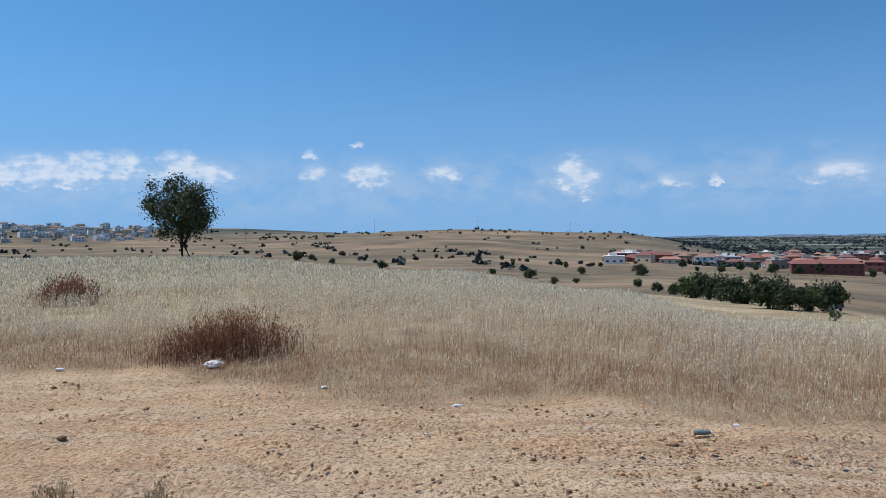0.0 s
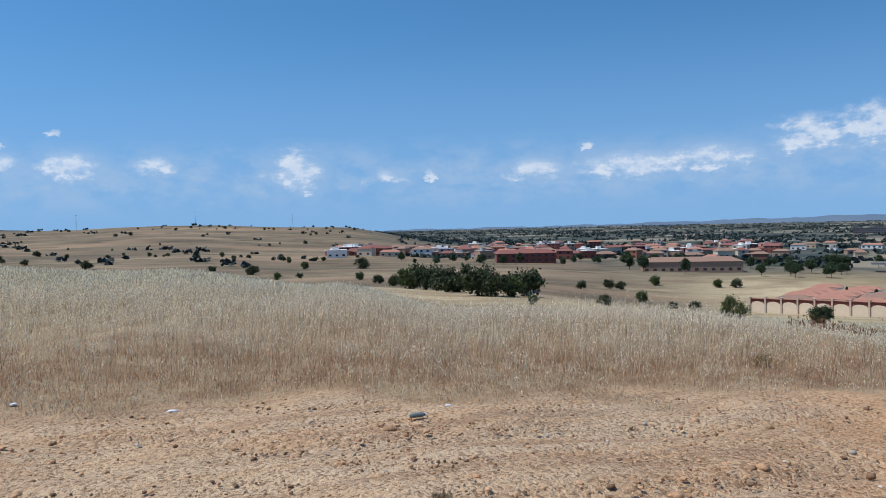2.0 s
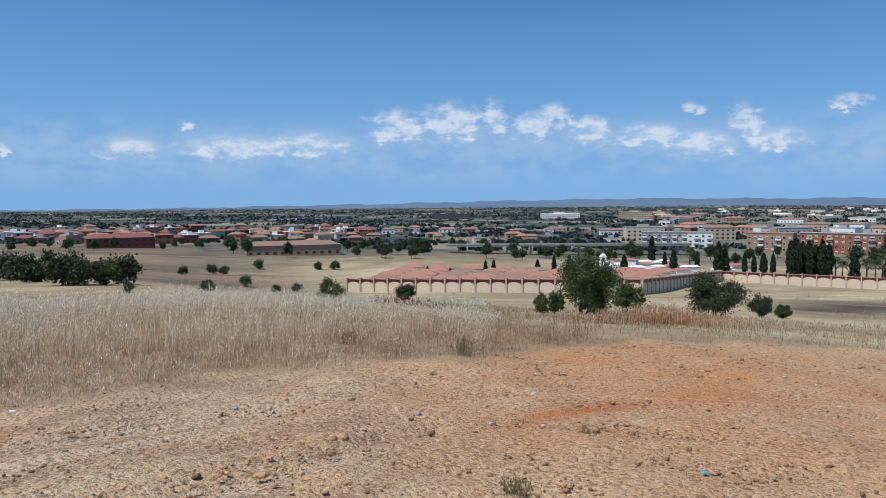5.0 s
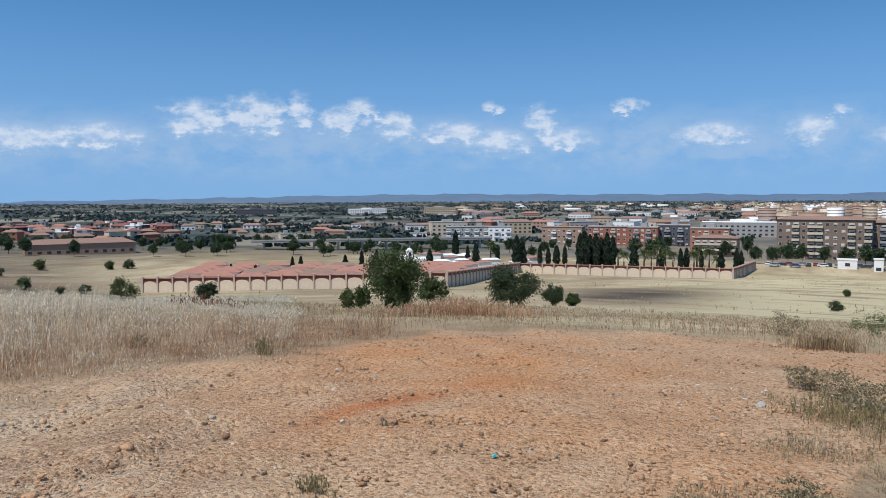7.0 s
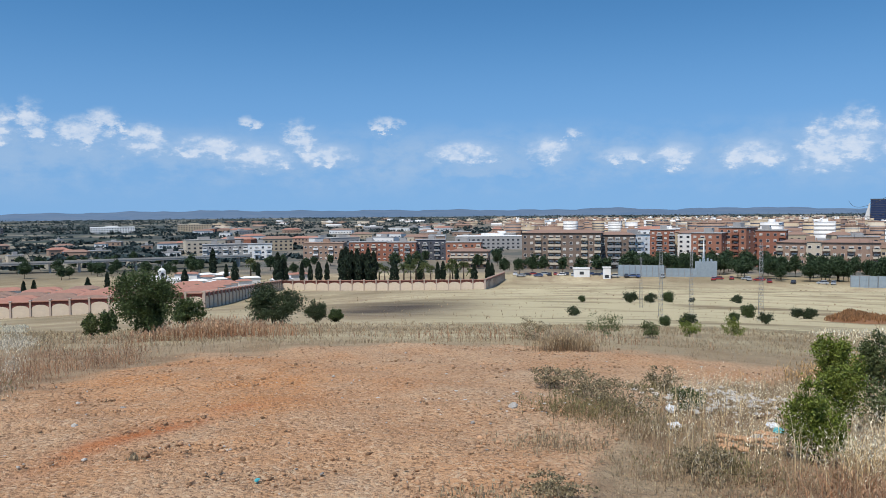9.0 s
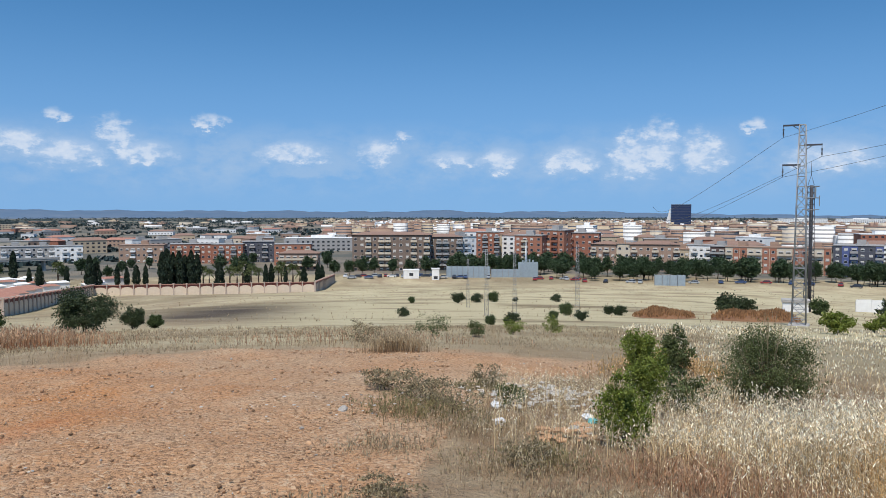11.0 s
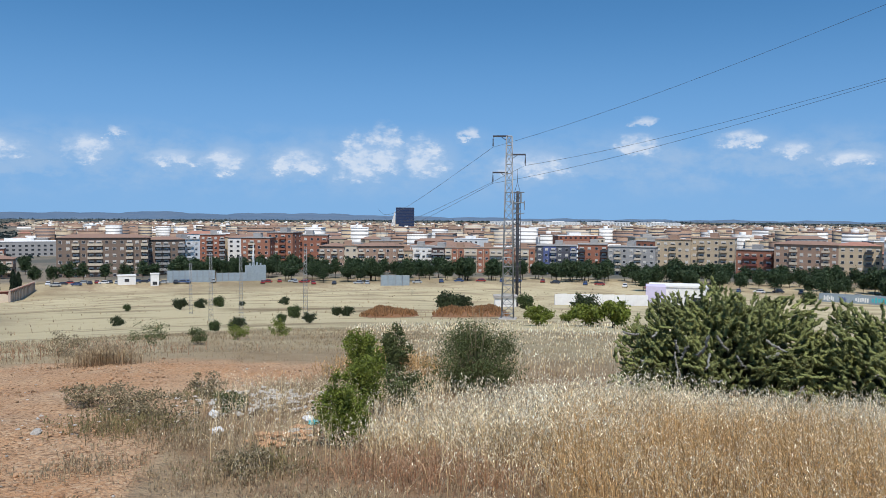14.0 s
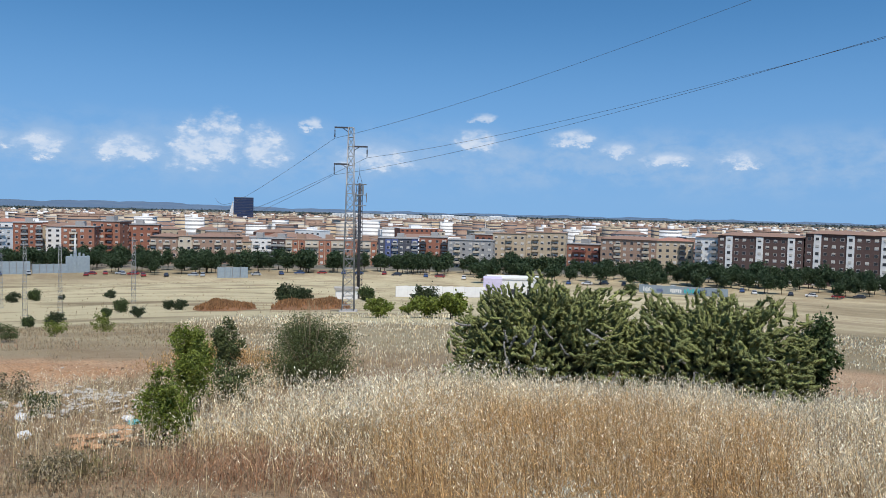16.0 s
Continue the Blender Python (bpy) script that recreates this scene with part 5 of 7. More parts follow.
def plain_house(name, label, az, d, w, dp, tall, turn, wall, roof, group, cap=True):
    """A far building: body, roof slab or ridge, and rows of dark openings on its front."""
    if roof.startswith("tile"):
        root = hip_block(name, label, "building", az, d, turn, w, dp, tall, M[wall], M[roof], min(2.2, dp * 0.2), group)
    else:
        root = tagged(new(name), label, "building", group)
        root.matrix_basis = Matrix.Translation(polar(az, d)) @ Euler((0, 0, radians(turn))).to_matrix().to_4x4()
        bm = bmesh.new()
        box(bm, -w / 2, w / 2, -dp / 2, dp / 2, -1.5, tall)
        link_mesh("wall", bm, M[wall], root)
        bm = bmesh.new()
        box(bm, -w / 2 - 0.2, w / 2 + 0.2, -dp / 2 - 0.2, dp / 2 + 0.2, tall, tall + 0.4)
        if cap:
            box(bm, -w / 6, w / 8, -dp / 6, dp / 6, tall + 0.4, tall + 2.4)
        link_mesh("roof", bm, M[roof], root)
    bm = bmesh.new()
    for s in range(int(tall / 3.0)):
        for face, span in ((-1, w), (1, w)):
            k = max(1, int(span / 4))
            for i in range(k):
                x = (i + 0.5) * span / k - span / 2
                box(bm, x - 0.9, x + 0.9, face * dp / 2 - 0.06, face * dp / 2 + 0.06, s * 3.0 + 1.0, s * 3.0 + 2.3)
    tagged(link_mesh("glazing", bm, M["glass"], root), kind="stuff")
    return root


def build_town():
    g = random.Random(15)
    made, far_town = 0, []
    for k in range(520):
        az = g.uniform(84, 160) if k % 5 else g.uniform(63, 86)
        d = 460 * (2900 / 460) ** (g.random() ** 0.8)
        if az < 86 and d < 620 or (d < 490 and az < 104):
            continue
        wall = g.choice(["white", "white", "white", "ochre", "sand", "tan", "brick", "tan", "grey", "ochre"])
        roof = g.choice(["tile", "tile_brown", "tile_brown", "grey", "white", "concrete"])
        lim = 1.65 + d * math.tan(radians(-1.45 if az > 95 else -1.9)) + 30
        tall = max(5.0, min(g.choice([8, 11, 13, 16, 19]), lim))
        if made >= 290 or d > 1500:
            far_town.append((az, d, g.uniform(14, 34), g.uniform(10, 18), tall, -az + g.uniform(-35, 35), wall in ("white", "grey")))
            continue
        made += 1
        plain_house("town_building", f"{ {'white': 'white rendered', 'ochre': 'cream rendered', 'sand': 'sand rendered', 'tan': 'tan brick', 'brick': 'red brick', 'orange': 'orange brick', 'grey': 'grey rendered'}[wall]} town building among close roofs",
                    az, d, g.uniform(14, 34), g.uniform(10, 18), tall, -az + g.uniform(-35, 35), wall, roof, "town buildings")
    gn = np.random.default_rng(27)
    for _ in range(3400):
        az = gn.uniform(85, 164)
        d = 640 * (2700 / 640) ** (gn.uniform() ** 0.85)
        if d < 900 and az < 95:
            continue
        lim = 31.6 + d * math.tan(radians(-0.78 - 0.25 * gn.uniform()))
        far_town.append((az, d, gn.uniform(9, 26), gn.uniform(8, 16), max(4.5, min(gn.choice([7, 9, 12, 16, 20]), lim)), -az + gn.choice((0, 90)) + gn.uniform(-25, 25), gn.uniform() < 0.42))
    for name, pale, label, mats in (("far_pale_town", True, "crowded white buildings far across the town", ("ochre", "white", "tile_brown", "grey")), ("far_tan_town", False, "crowded tan and brick buildings far across the town", ("tan", "sand", "tile_brown", "slate"))):
        corner = np.array([(-1, -1), (1, -1), (1, 1), (-1, 1)]) * 0.5
        ring = np.array([[0, 1, 5, 4], [1, 2, 6, 5], [2, 3, 7, 6], [3, 0, 4, 7], [4, 5, 6, 7]])
        verts, faces, idx = [], [], []
        for az, d, w, dp, tall, turn, is_pale in far_town:
            if is_pale != pale:
                continue
            p, t = polar(az, d), radians(turn)
            wall = int(gn.uniform() < 0.4)
            slabs = [(1.0, -2.0, tall, wall), (1.03, tall, tall + 0.6, 2 if gn.uniform() < 0.6 else wall)]
            slabs += [(1.006, k * 3.2 + 1.1, k * 3.2 + 2.2, 3) for k in range(int(tall / 3.2))]
            if gn.uniform() < 0.5:
                slabs.append((0.3, tall + 0.6, tall + 2.8, wall))
            for grow, z0, z1, m in slabs:
                c = corner * [w * grow, dp * grow]
                c = np.stack([c[:, 0] * math.cos(t) - c[:, 1] * math.sin(t) + p.x, c[:, 0] * math.sin(t) + c[:, 1] * math.cos(t) + p.y], 1)
                faces.append(ring + 8 * len(verts))
                verts.append(np.r_[np.c_[c, np.full(4, p.z + z0)], np.c_[c, np.full(4, p.z + z1)]])
                idx += [m] * 5
        me = array_mesh(name, np.concatenate(verts), [np.concatenate(faces)], [M[m] for m in mats])
        me.polygons.foreach_set("material_index", np.array(idx, np.int32))
        tagged(new(name, me), label, "town", kind="stuff")
    # village on the other side, low houses
    for k in range(185):
        az = g.uniform(11.5, 43.5)
        d = 575 + g.uniform(0, 14) * max(az - 10.5, 1) if az < 22 else g.uniform(540, 950)
        wall = g.choice(["white", "ochre", "grey", "brick", "tan", "maroon"])
        plain_house("village_house", ("white" if wall == "white" else "coloured") + " low village house with a tile roof", az, d, g.uniform(7, 15), g.uniform(6, 10), g.choice([3.0, 3.5, 5.5, 6]), -az + g.uniform(-30, 30), wall,
                    g.choice(["tile_red", "tile_red", "tile", "tile_brown", "grey", "white"]), "village houses")
    # white town on the far hill
    for k in range(110):
        az = g.uniform(-33, -20.5)
        d = g.uniform(1150, 1480)
        plain_house("hill_house", "white house in the far hill town", az, d, g.uniform(7, 15), g.uniform(7, 10), g.choice([4, 5, 6, 8]), -az + g.uniform(-40, 40), g.choice(["white", "white", "white", "ochre"]), g.choice(["tile_brown", "white", "grey"]), "hill town houses")


build_town()
plain_house("warehouse", "white flat-roofed warehouse at the field's edge", 12.4, 555, 14, 10, 5.0, -12, "white", "white", "")
plain_house("warehouse", "red brick hall with a long tile roof", 26.2, 480, 36, 14, 6.0, -20, "maroon", "tile_red", "")
plain_house("warehouse", "brown hall with a long brown tile roof", 37.8, 430, 50, 16, 5.6, -30, "tan", "tile_brown", "")
plain_house("warehouse", "long white roofed sports hall behind flats", 84.0, 640, 60, 20, 10.5, -84, "grey", "white", "")
plain_house("warehouse", "white arched sports arena on the plain", 57.3, 1400, 68, 50, 9.0, -57, "white", "white", "")
plain_house("warehouse", "dark long hall on the plain", 49.4, 1450, 72, 20, 9.0, -49, "slate", "slate", "")
plain_house("warehouse", "pale long block on the plain", 62.6, 1380, 54, 14, 12.0, -62, "sand", "ochre", "")
for a in (117.5, 121.0, 124.5, 128.0):
    plain_house("warehouse", "very long white industrial shed on the horizon", a, 2250, 118, 40, 13.0, -a, "white", "white", "industrial sheds")


def glass_tower():
    root = tagged(new("office_tower"), "dark blue glass office tower with a white fin", "tower")
    root.matrix_basis = Matrix.Translation(polar(109.72, 1500)) @ Euler((0, 0, radians(-109))).to_matrix().to_4x4()
    bm = bmesh.new()
    box(bm, -17.5, 17.5, -12, 12, -2, 43.5, 0, 0.2)
    link_mesh("body", bm, M["tower_glass"], root)
    for k in range(15):
        bm = bmesh.new()
        box(bm, -17.7, 17.7, -12.2, 12.2, k * 2.9, k * 2.9 + 0.5)
        link_mesh("floor_band", bm, M["slate"], root)
    bm = bmesh.new()
    box(bm, -17.8, 17.8, -12.3, 12.3, 43.4, 45.0)
    link_mesh("crown_band", bm, M["slate"], root)
    bm = bmesh.new()
    v = [bm.verts.new(c) for c in ((-30, -3, 0), (-18.5, -3, 0), (-18.5, -3, 38), (-19.5, -3, 38), (-30, 3, 0), (-18.5, 3, 0), (-18.5, 3, 38), (-19.5, 3, 38))]
    for f in ((0, 1, 2, 3), (7, 6, 5, 4), (4, 5, 1, 0), (5, 6, 2, 1), (6, 7, 3, 2), (7, 4, 0, 3)):
        bm.faces.new([v[i] for i in f])
    link_mesh("fin", bm, M["white"], root)


glass_tower()

# street trees along the town's edge
strees = [tree("street_tree", "dark green street tree along the town's edge", "tree", 5.0, 7.0, 1.9, M["leaf_pine"], 2300, 0.34, 90 + k, 32, 1, "street trees", spread=0.2, trunk=0.14) for k in range(3)]
g_s = random.Random(22)
rows = []
for k in range(64):
    rows.append((84.5 + k * 1.12 + g_s.uniform(-0.3, 0.3), 372 + g_s.uniform(-6, 6) - max(0, k - 40) * 0.9, g_s.uniform(1.0, 1.3)))
for k in range(125):
    rows.append((g_s.uniform(101, 157), g_s.uniform(335, 368), g_s.uniform(0.95, 1.3)))
for k in range(34):
    rows.append((g_s.uniform(93, 103), g_s.uniform(378, 425), g_s.uniform(0.9, 1.35)))
for k in range(40):
    rows.append((g_s.uniform(127, 156), g_s.uniform(305, 345), g_s.uniform(0.9, 1.15)))
for k in range(75):
    rows.append((g_s.uniform(33, 63), g_s.uniform(385, 520), g_s.uniform(0.7, 1.1)))
for k in range(24):
    rows.append((g_s.uniform(17, 37), g_s.uniform(430, 520), g_s.uniform(0.55, 0.9)))
for k in range(22):
    rows.append((g_s.uniform(62, 86), g_s.uniform(365, 480), g_s.uniform(0.8, 1.2)))
for k, (a, d, s) in enumerate(rows):
    (put(strees[k], a, d, 0, s) if k < 3 else copies(strees[k % 3], [(a, d, s)], k))


# ---- fields' edge: walls, huts, fences, cars ----
def long_wall(name, label, az0, d0, az1, d1, tall, mat, category="wall", post=None, step=3.0, thick=0.25):
    """A wall or board fence in panels between posts, following the ground."""
    a, b = polar(az0, d0), polar(az1, d1)
    run = (b - a).length
    n = max(1, round(run / step))
    root = tagged(new(name), label, category)
    u = Vector((b.x - a.x, b.y - a.y, 0)).normalized()
    root.matrix_basis = Matrix.Translation(a) @ Matrix(((u.x, -u.y, 0, 0), (u.y, u.x, 0, 0), (0, 0, 1, 0), (0, 0, 0, 1)))
    w = run / n
    bm = bmesh.new()
    box(bm, 0.02, w - 0.02, 0, thick, -1.0, tall, 0, 0.02)
    me = bpy.data.meshes.new("panel")
    bm.to_mesh(me)
    bm.free()
    me.materials.append(M[mat])
    pm = None
    if post:
        bm = bmesh.new()
        box(bm, -0.12, 0.12, -0.15, thick + 0.1, -1.0, tall + 0.25, 0, 0.02)
        pm = bpy.data.meshes.new("post")
        bm.to_mesh(pm)
        bm.free()
        pm.materials.append(M[post])
    for k in range(n):
        part_from("panel", me, root, (k * w, 0, (b.z - a.z) * (k + 0.5) / n))
        if pm:
            part_from("post", pm, root, (k * w, 0, (b.z - a.z) * k / n))
    return root


long_wall("boundary_wall", "long whitewashed low wall with faded paint", 120.8, 170, 127.4, 182, 2.4, "white")
gw = long_wall("graffiti_wall", "grey wall with blurred painted tags", 138.4, 288, 144.4, 284, 2.9, "panel")
for k, (m, w, z) in enumerate((("white", 3.2, 1.5), ("blue", 2.2, 1.2), ("white", 4.0, 1.4), ("teal", 5.5, 1.6), ("blue", 3.0, 1.3), ("slate", 2.0, 1.2))):
    bm = bmesh.new()
    for j in range(6):
        box(bm, j * w / 6, j * w / 6 + w / 8, -0.03, -0.005, 0.6 + 0.2 * math.sin(j * 2 + k), z + 0.5 + 0.2 * math.cos(j * 3 + k))
    tag = link_mesh("painted_tag", bm, M[m], gw)
    tag.matrix_basis = pose(1.5 + k * 4.7, 0, 0.3 * k / 6)
long_wall("board_fence", "tall blue-grey board fence by the car park", 93.0, 356, 96.2, 354, 5.2, "panel", "fence", "steel", 2.5, 0.12)
long_wall("board_fence", "lower blue-grey board fence by the road", 96.3, 357, 98.4, 358, 3.8, "panel", "fence", "steel", 2.5, 0.12)
long_wall("board_fence", "grey hoarding at the field's edge", 108.0, 318, 110.1, 316, 4.2, "panel", "fence", "steel", 3.0, 0.12)
plain_house("lilac_house", "lilac and white flat-roofed building behind the low wall", 129.4, 190, 12.5, 7, 4.6, -127, "white", "white", "", False)
bm = bmesh.new()
box(bm, -2.2, 2.2, -3.0, 3.0, -1.5, 4.75, 0, 0.03)
lil = link_mesh("stair_tower", bm, M["lilac"])
tagged(lil, "lilac stair tower at the end of a white building", "building")
lil.matrix_basis = Matrix.Translation(polar(127.9, 185)) @ Euler((0, 0, radians(-127))).to_matrix().to_4x4()
plain_house("white_hut", "small white hut with a ridged roof by the car park", 90.4, 355, 7.0, 5, 3.4, -88, "white", "white", "", False)
plain_house("kiosk", "narrow white kiosk by the car park", 92.2, 350, 3.3, 3, 5.4, -90, "white", "white", "", False)
plain_house("white_hut", "low white hut at the foot of the pylon slope", 117.2, 138, 3.8, 2.5, 1.7, -115, "white", "concrete", "", False)


def spire():
    root = tagged(new("pavilion"), "pale blue pavilion with a tall thin white spire", "pavilion")
    root.matrix_basis = Matrix.Translation(polar(99.0, 362)) @ Euler((0, 0, radians(-99))).to_matrix().to_4x4()
    bm = bmesh.new()
    box(bm, -4.6, 4.6, -3, 3, -1, 6.6, 0, 0.05)
    link_mesh("hall", bm, M["panel"], root)
    for k in range(6):
        bm = bmesh.new()
        box(bm, -4.4 + k * 1.55, -3.6 + k * 1.55, -3.3, -3.0, -1, 7.0 + 1.5 * math.sin(k * 0.6))
        link_mesh("fin", bm, M["panel"], root)
    bm = bmesh.new()
    tube(bm, [(-1, 0, 6), (-1, 0, 16.5)], [0.75, 0.08], 6)
    link_mesh("spire", bm, M["white"], root)


spire()


def car(body_mat, seed):
    root = tagged(new("car"), "parked car at the edge of the town", "car", "parked cars")
    bm = bmesh.new()
    prof = [(-2.1, 0.35), (-2.1, 0.8), (-1.35, 0.92), (2.0, 0.9), (2.15, 0.75), (2.15, 0.35)]
    lo = [bm.verts.new((x, -0.85, z)) for x, z in prof]
    hi = [bm.verts.new((x, 0.85, z)) for x, z in prof]
    n = len(prof)
    for k in range(n):
        bm.faces.new((lo[k], lo[(k + 1) % n], hi[(k + 1) % n], hi[k]))
    bm.faces.new(lo[::-1])
    bm.faces.new(hi)
    bmesh.ops.recalc_face_normals(bm, faces=bm.faces)
    link_mesh("body", bm, body_mat, root)
    bm = bmesh.new()
    v = [bm.verts.new(c) for c in ((-1.3, -0.8, 0.9), (1.7, -0.8, 0.9), (1.3, -0.68, 1.42), (-0.5, -0.68, 1.42), (-1.3, 0.8, 0.9), (1.7, 0.8, 0.9), (1.3, 0.68, 1.42), (-0.5, 0.68, 1.42))]
    for f in ((0, 1, 2, 3), (7, 6, 5, 4), (1, 5, 6, 2), (4, 0, 3, 7)):
        bm.faces.new([v[i] for i in f])
    link_mesh("window", bm, M["glass"], root)
    bm = bmesh.new()
    box(bm, -0.55, 1.35, -0.7, 0.7, 1.41, 1.47, 0, 0.02)
    link_mesh("roof", bm, body_mat, root)
    for x in (-1.35, 1.35):
        for y in (-0.8, 0.8):
            bm = bmesh.new()
            tube(bm, [(x, y - 0.1, 0.32), (x, y + 0.1, 0.32)], [0.32, 0.32], 10)
            tyre = link_mesh("wheel", bm, M["rubber"], root)
            bm = bmesh.new()
            tube(bm, [(x, y - 0.115, 0.32), (x, y + 0.115, 0.32)], [0.19, 0.19], 8)
            link_mesh("rim", bm, M["steel"], tyre)
    return root


PAINT = [material("car_paint_" + n, c, tuple(v * 0.9 for v in c), 2, 0.3, 0, spec=0.5) for n, c in (("white", (0.75, 0.75, 0.75)), ("silver", (0.4, 0.42, 0.44)), ("dark", (0.03, 0.035, 0.05)), ("red", (0.3, 0.03, 0.03)), ("blue", (0.04, 0.08, 0.2)))]
cars = [car(p, k) for k, p in enumerate(PAINT)]
g_k = random.Random(33)
spots = [(85.6 + k * 0.42, 352 + g_k.choice((0, 5, 10)) + g_k.uniform(-1, 1)) for k in range(26)] + [(99.5 + g_k.uniform(0, 3.4), 338 + g_k.uniform(0, 10)) for k in range(7)] + [(103 + k * 1.5 + g_k.uniform(-0.5, 0.5), 330 - k * 0.4 + g_k.uniform(-3, 3)) for k in range(34)]
for k, (a, d) in enumerate(spots):
    ob = cars[k] if k < 5 else copy_thing(g_k.choice(cars), Matrix())
    put(ob, a, d, -a + g_k.choice((0, 90)) + g_k.uniform(-6, 6))


def truck():
    root = tagged(new("truck"), "small white lorry parked behind the dark trees", "truck")
    put(root, 26.5, 138, 40, 0.85)
    for nm, b, m in (("cab", (-2.6, -0.9, -1.0, 1.0, 0.5, 2.3), "white"), ("load_bed", (-0.8, 3.2, -1.05, 1.05, 0.6, 1.1), "dark_steel"), ("window", (-2.64, -1.6, -1.02, 1.02, 1.45, 2.05), "glass")):
        bm = bmesh.new()
        box(bm, *b, 0, 0.03)
        link_mesh(nm, bm, M[m], root)
    for x in (-1.8, 1.9):
        for y in (-0.9, 0.9):
            bm = bmesh.new()
            tube(bm, [(x, y - 0.12, 0.42), (x, y + 0.12, 0.42)], [0.42, 0.42], 10)
            link_mesh("wheel", bm, M["rubber"], root)


truck()


def viaduct():
    a, b = polar(49, 455), polar(66.5, 470)
    root = tagged(new("viaduct"), "long low concrete viaduct on slim piers behind the cemetery", "bridge")
    u = Vector((b.x - a.x, b.y - a.y, 0))
    run = u.length
    u.normalize()
    root.matrix_basis = Matrix.Translation((a.x, a.y, -29.5)) @ Matrix(((u.x, -u.y, 0, 0), (u.y, u.x, 0, 0), (0, 0, 1, 0), (0, 0, 0, 1)))
    bm = bmesh.new()
    box(bm, 0, run, 0, 9, 5.0, 5.9)
    link_mesh("deck", bm, M["concrete"], root)
    bm = bmesh.new()
    box(bm, 0, run, -0.2, 0.1, 5.9, 6.8)
    link_mesh("parapet", bm, M["concrete"], root)
    bm = bmesh.new()
    box(bm, -0.5, 0.5, 2, 7, -2, 5.0, 0, 0.05)
    me = bpy.data.meshes.new("pier")
    bm.to_mesh(me)
    bm.free()
    me.materials.append(M["concrete"])
    n = int(run / 14)
    for k in range(n):
        part_from("pier", me, root, ((k + 0.5) * run / n, 0, 0))


viaduct()
g_o = random.Random(71)
for k in range(26):
    a, d = g_o.uniform(43, 63), g_o.uniform(540, 1000)
    w, t, m, r = g_o.uniform(7, 17), g_o.choice((3.0, 3.5, 4.5)), g_o.choice(("white", "ochre", "tan", "sand")), g_o.choice(("tile", "tile_brown", "tile_brown", "grey"))
    plain_house("outskirts_building", "low building among trees behind the cemetery", a, d, w, 8, t, -a + (k * 17) % 40 - 20, m, r, "outskirts buildings")


# ---- pylons, mast and wires ----
def lattice(bm, foot, head, tall, rungs, bar=0.04, z0=0.0):
    """Four tapering corner bars with zigzag braces."""
    pt = lambda s, c: Vector((c[0] * (foot + (head - foot) * s) / 2, c[1] * (foot + (head - foot) * s) / 2, z0 + tall * s))
    cs = [(-1, -1), (1, -1), (1, 1), (-1, 1)]
    for c in cs:
        tube(bm, [pt(0, c), pt(1, c)], [bar, bar], 4)
    for k in range(rungs):
        s0, s1 = k / rungs, (k + 1) / rungs
        for i in range(4):
            a, b = cs[i], cs[(i + 1) % 4]
            tube(bm, [pt(s0, a), pt(s1, b)] if k % 2 else [pt(s0, b), pt(s1, a)], [bar * 0.6] * 2, 3, 0, False)
            tube(bm, [pt(s1, a), pt(s1, b)], [bar * 0.6] * 2, 3, 0, False)


PYL = polar(117.45, 62)
PYL_TOP = 1.65 + 62 * math.tan(radians(5.9))


def pylon():
    root = tagged(new("pylon"), "galvanised lattice electricity pylon with three short arms", "pylon")
    root.matrix_basis = Matrix.Translation(PYL) @ Euler((0, 0, radians(-117.45 - 4))).to_matrix().to_4x4()
    tall = PYL_TOP - PYL.z
    bm = bmesh.new()
    lattice(bm, 0.95, 0.42, tall, 20, 0.045, -0.2)
    link_mesh("mast", bm, M["steel"], root)
    bm = bmesh.new()
    box(bm, -0.7, 0.7, -0.7, 0.7, -0.6, 0.15, 0, 0.05)
    link_mesh("footing", bm, M["concrete"], root)
    tips = []
    for sx, down in ((-1, 0.0), (1, 1.45), (-1, 2.85)):
        z = tall - 0.2 - down
        bm = bmesh.new()
        box(bm, min(sx * 0.1, sx * 1.3), max(sx * 0.1, sx * 1.3), -0.07, 0.07, z - 0.06, z + 0.06)
        tube(bm, [(sx * 0.2, 0, z - 0.35), (sx * 0.7, 0, z)], [0.025, 0.025], 4)
        beam = link_mesh("arm", bm, M["dark_steel"], root)
        bm = bmesh.new()
        tube(bm, [(sx * 1.27, 0, z), (sx * 1.27, 0, z - 0.85)], [0.02, 0.02], 5)
        for j in range(6):
            tube(bm, [(sx * 1.27, 0, z - 0.25 - j * 0.09), (sx * 1.27, 0, z - 0.3 - j * 0.09)], [0.07, 0.05], 7)
        link_mesh("insulator", bm, M["dark_steel"], beam)
        tips.append(root.matrix_basis @ Vector((sx * 1.27, 0, z - 0.85)))
    return tips


def wire(a, b, sag, label):
    bm = bmesh.new()
    n = 40
    pts = [Vector(a).lerp(Vector(b), k / n) - Vector((0, 0, sag * 4 * (k / n) * (1 - k / n))) for k in range(n + 1)]
    r = [max(0.007, p.length * 0.0002) for p in pts]
    tube(bm, pts, r, 5)
    tagged(link_mesh("power_line", bm, M["dark_steel"]), label, "cable", "power lines")


tips = pylon()
near_end = polar(173, 25)
for k, tip in enumerate(tips):
    off = Vector((0.4 * (k == 1), -1.2 * (k == 1), (11.3, 8.7, 8.6)[k]))
    wire(tip, (near_end.x + off.x, near_end.y + off.y, off.z), 0.7, "dark power line climbing over the hill from the pylon")
    far = polar(107.8 + 0.4 * k, 900)
    wire(tip, (far.x, far.y, (12.0, 3.5, 0.5)[k] - 4), 6.0, "dark power line running from the pylon over the town")


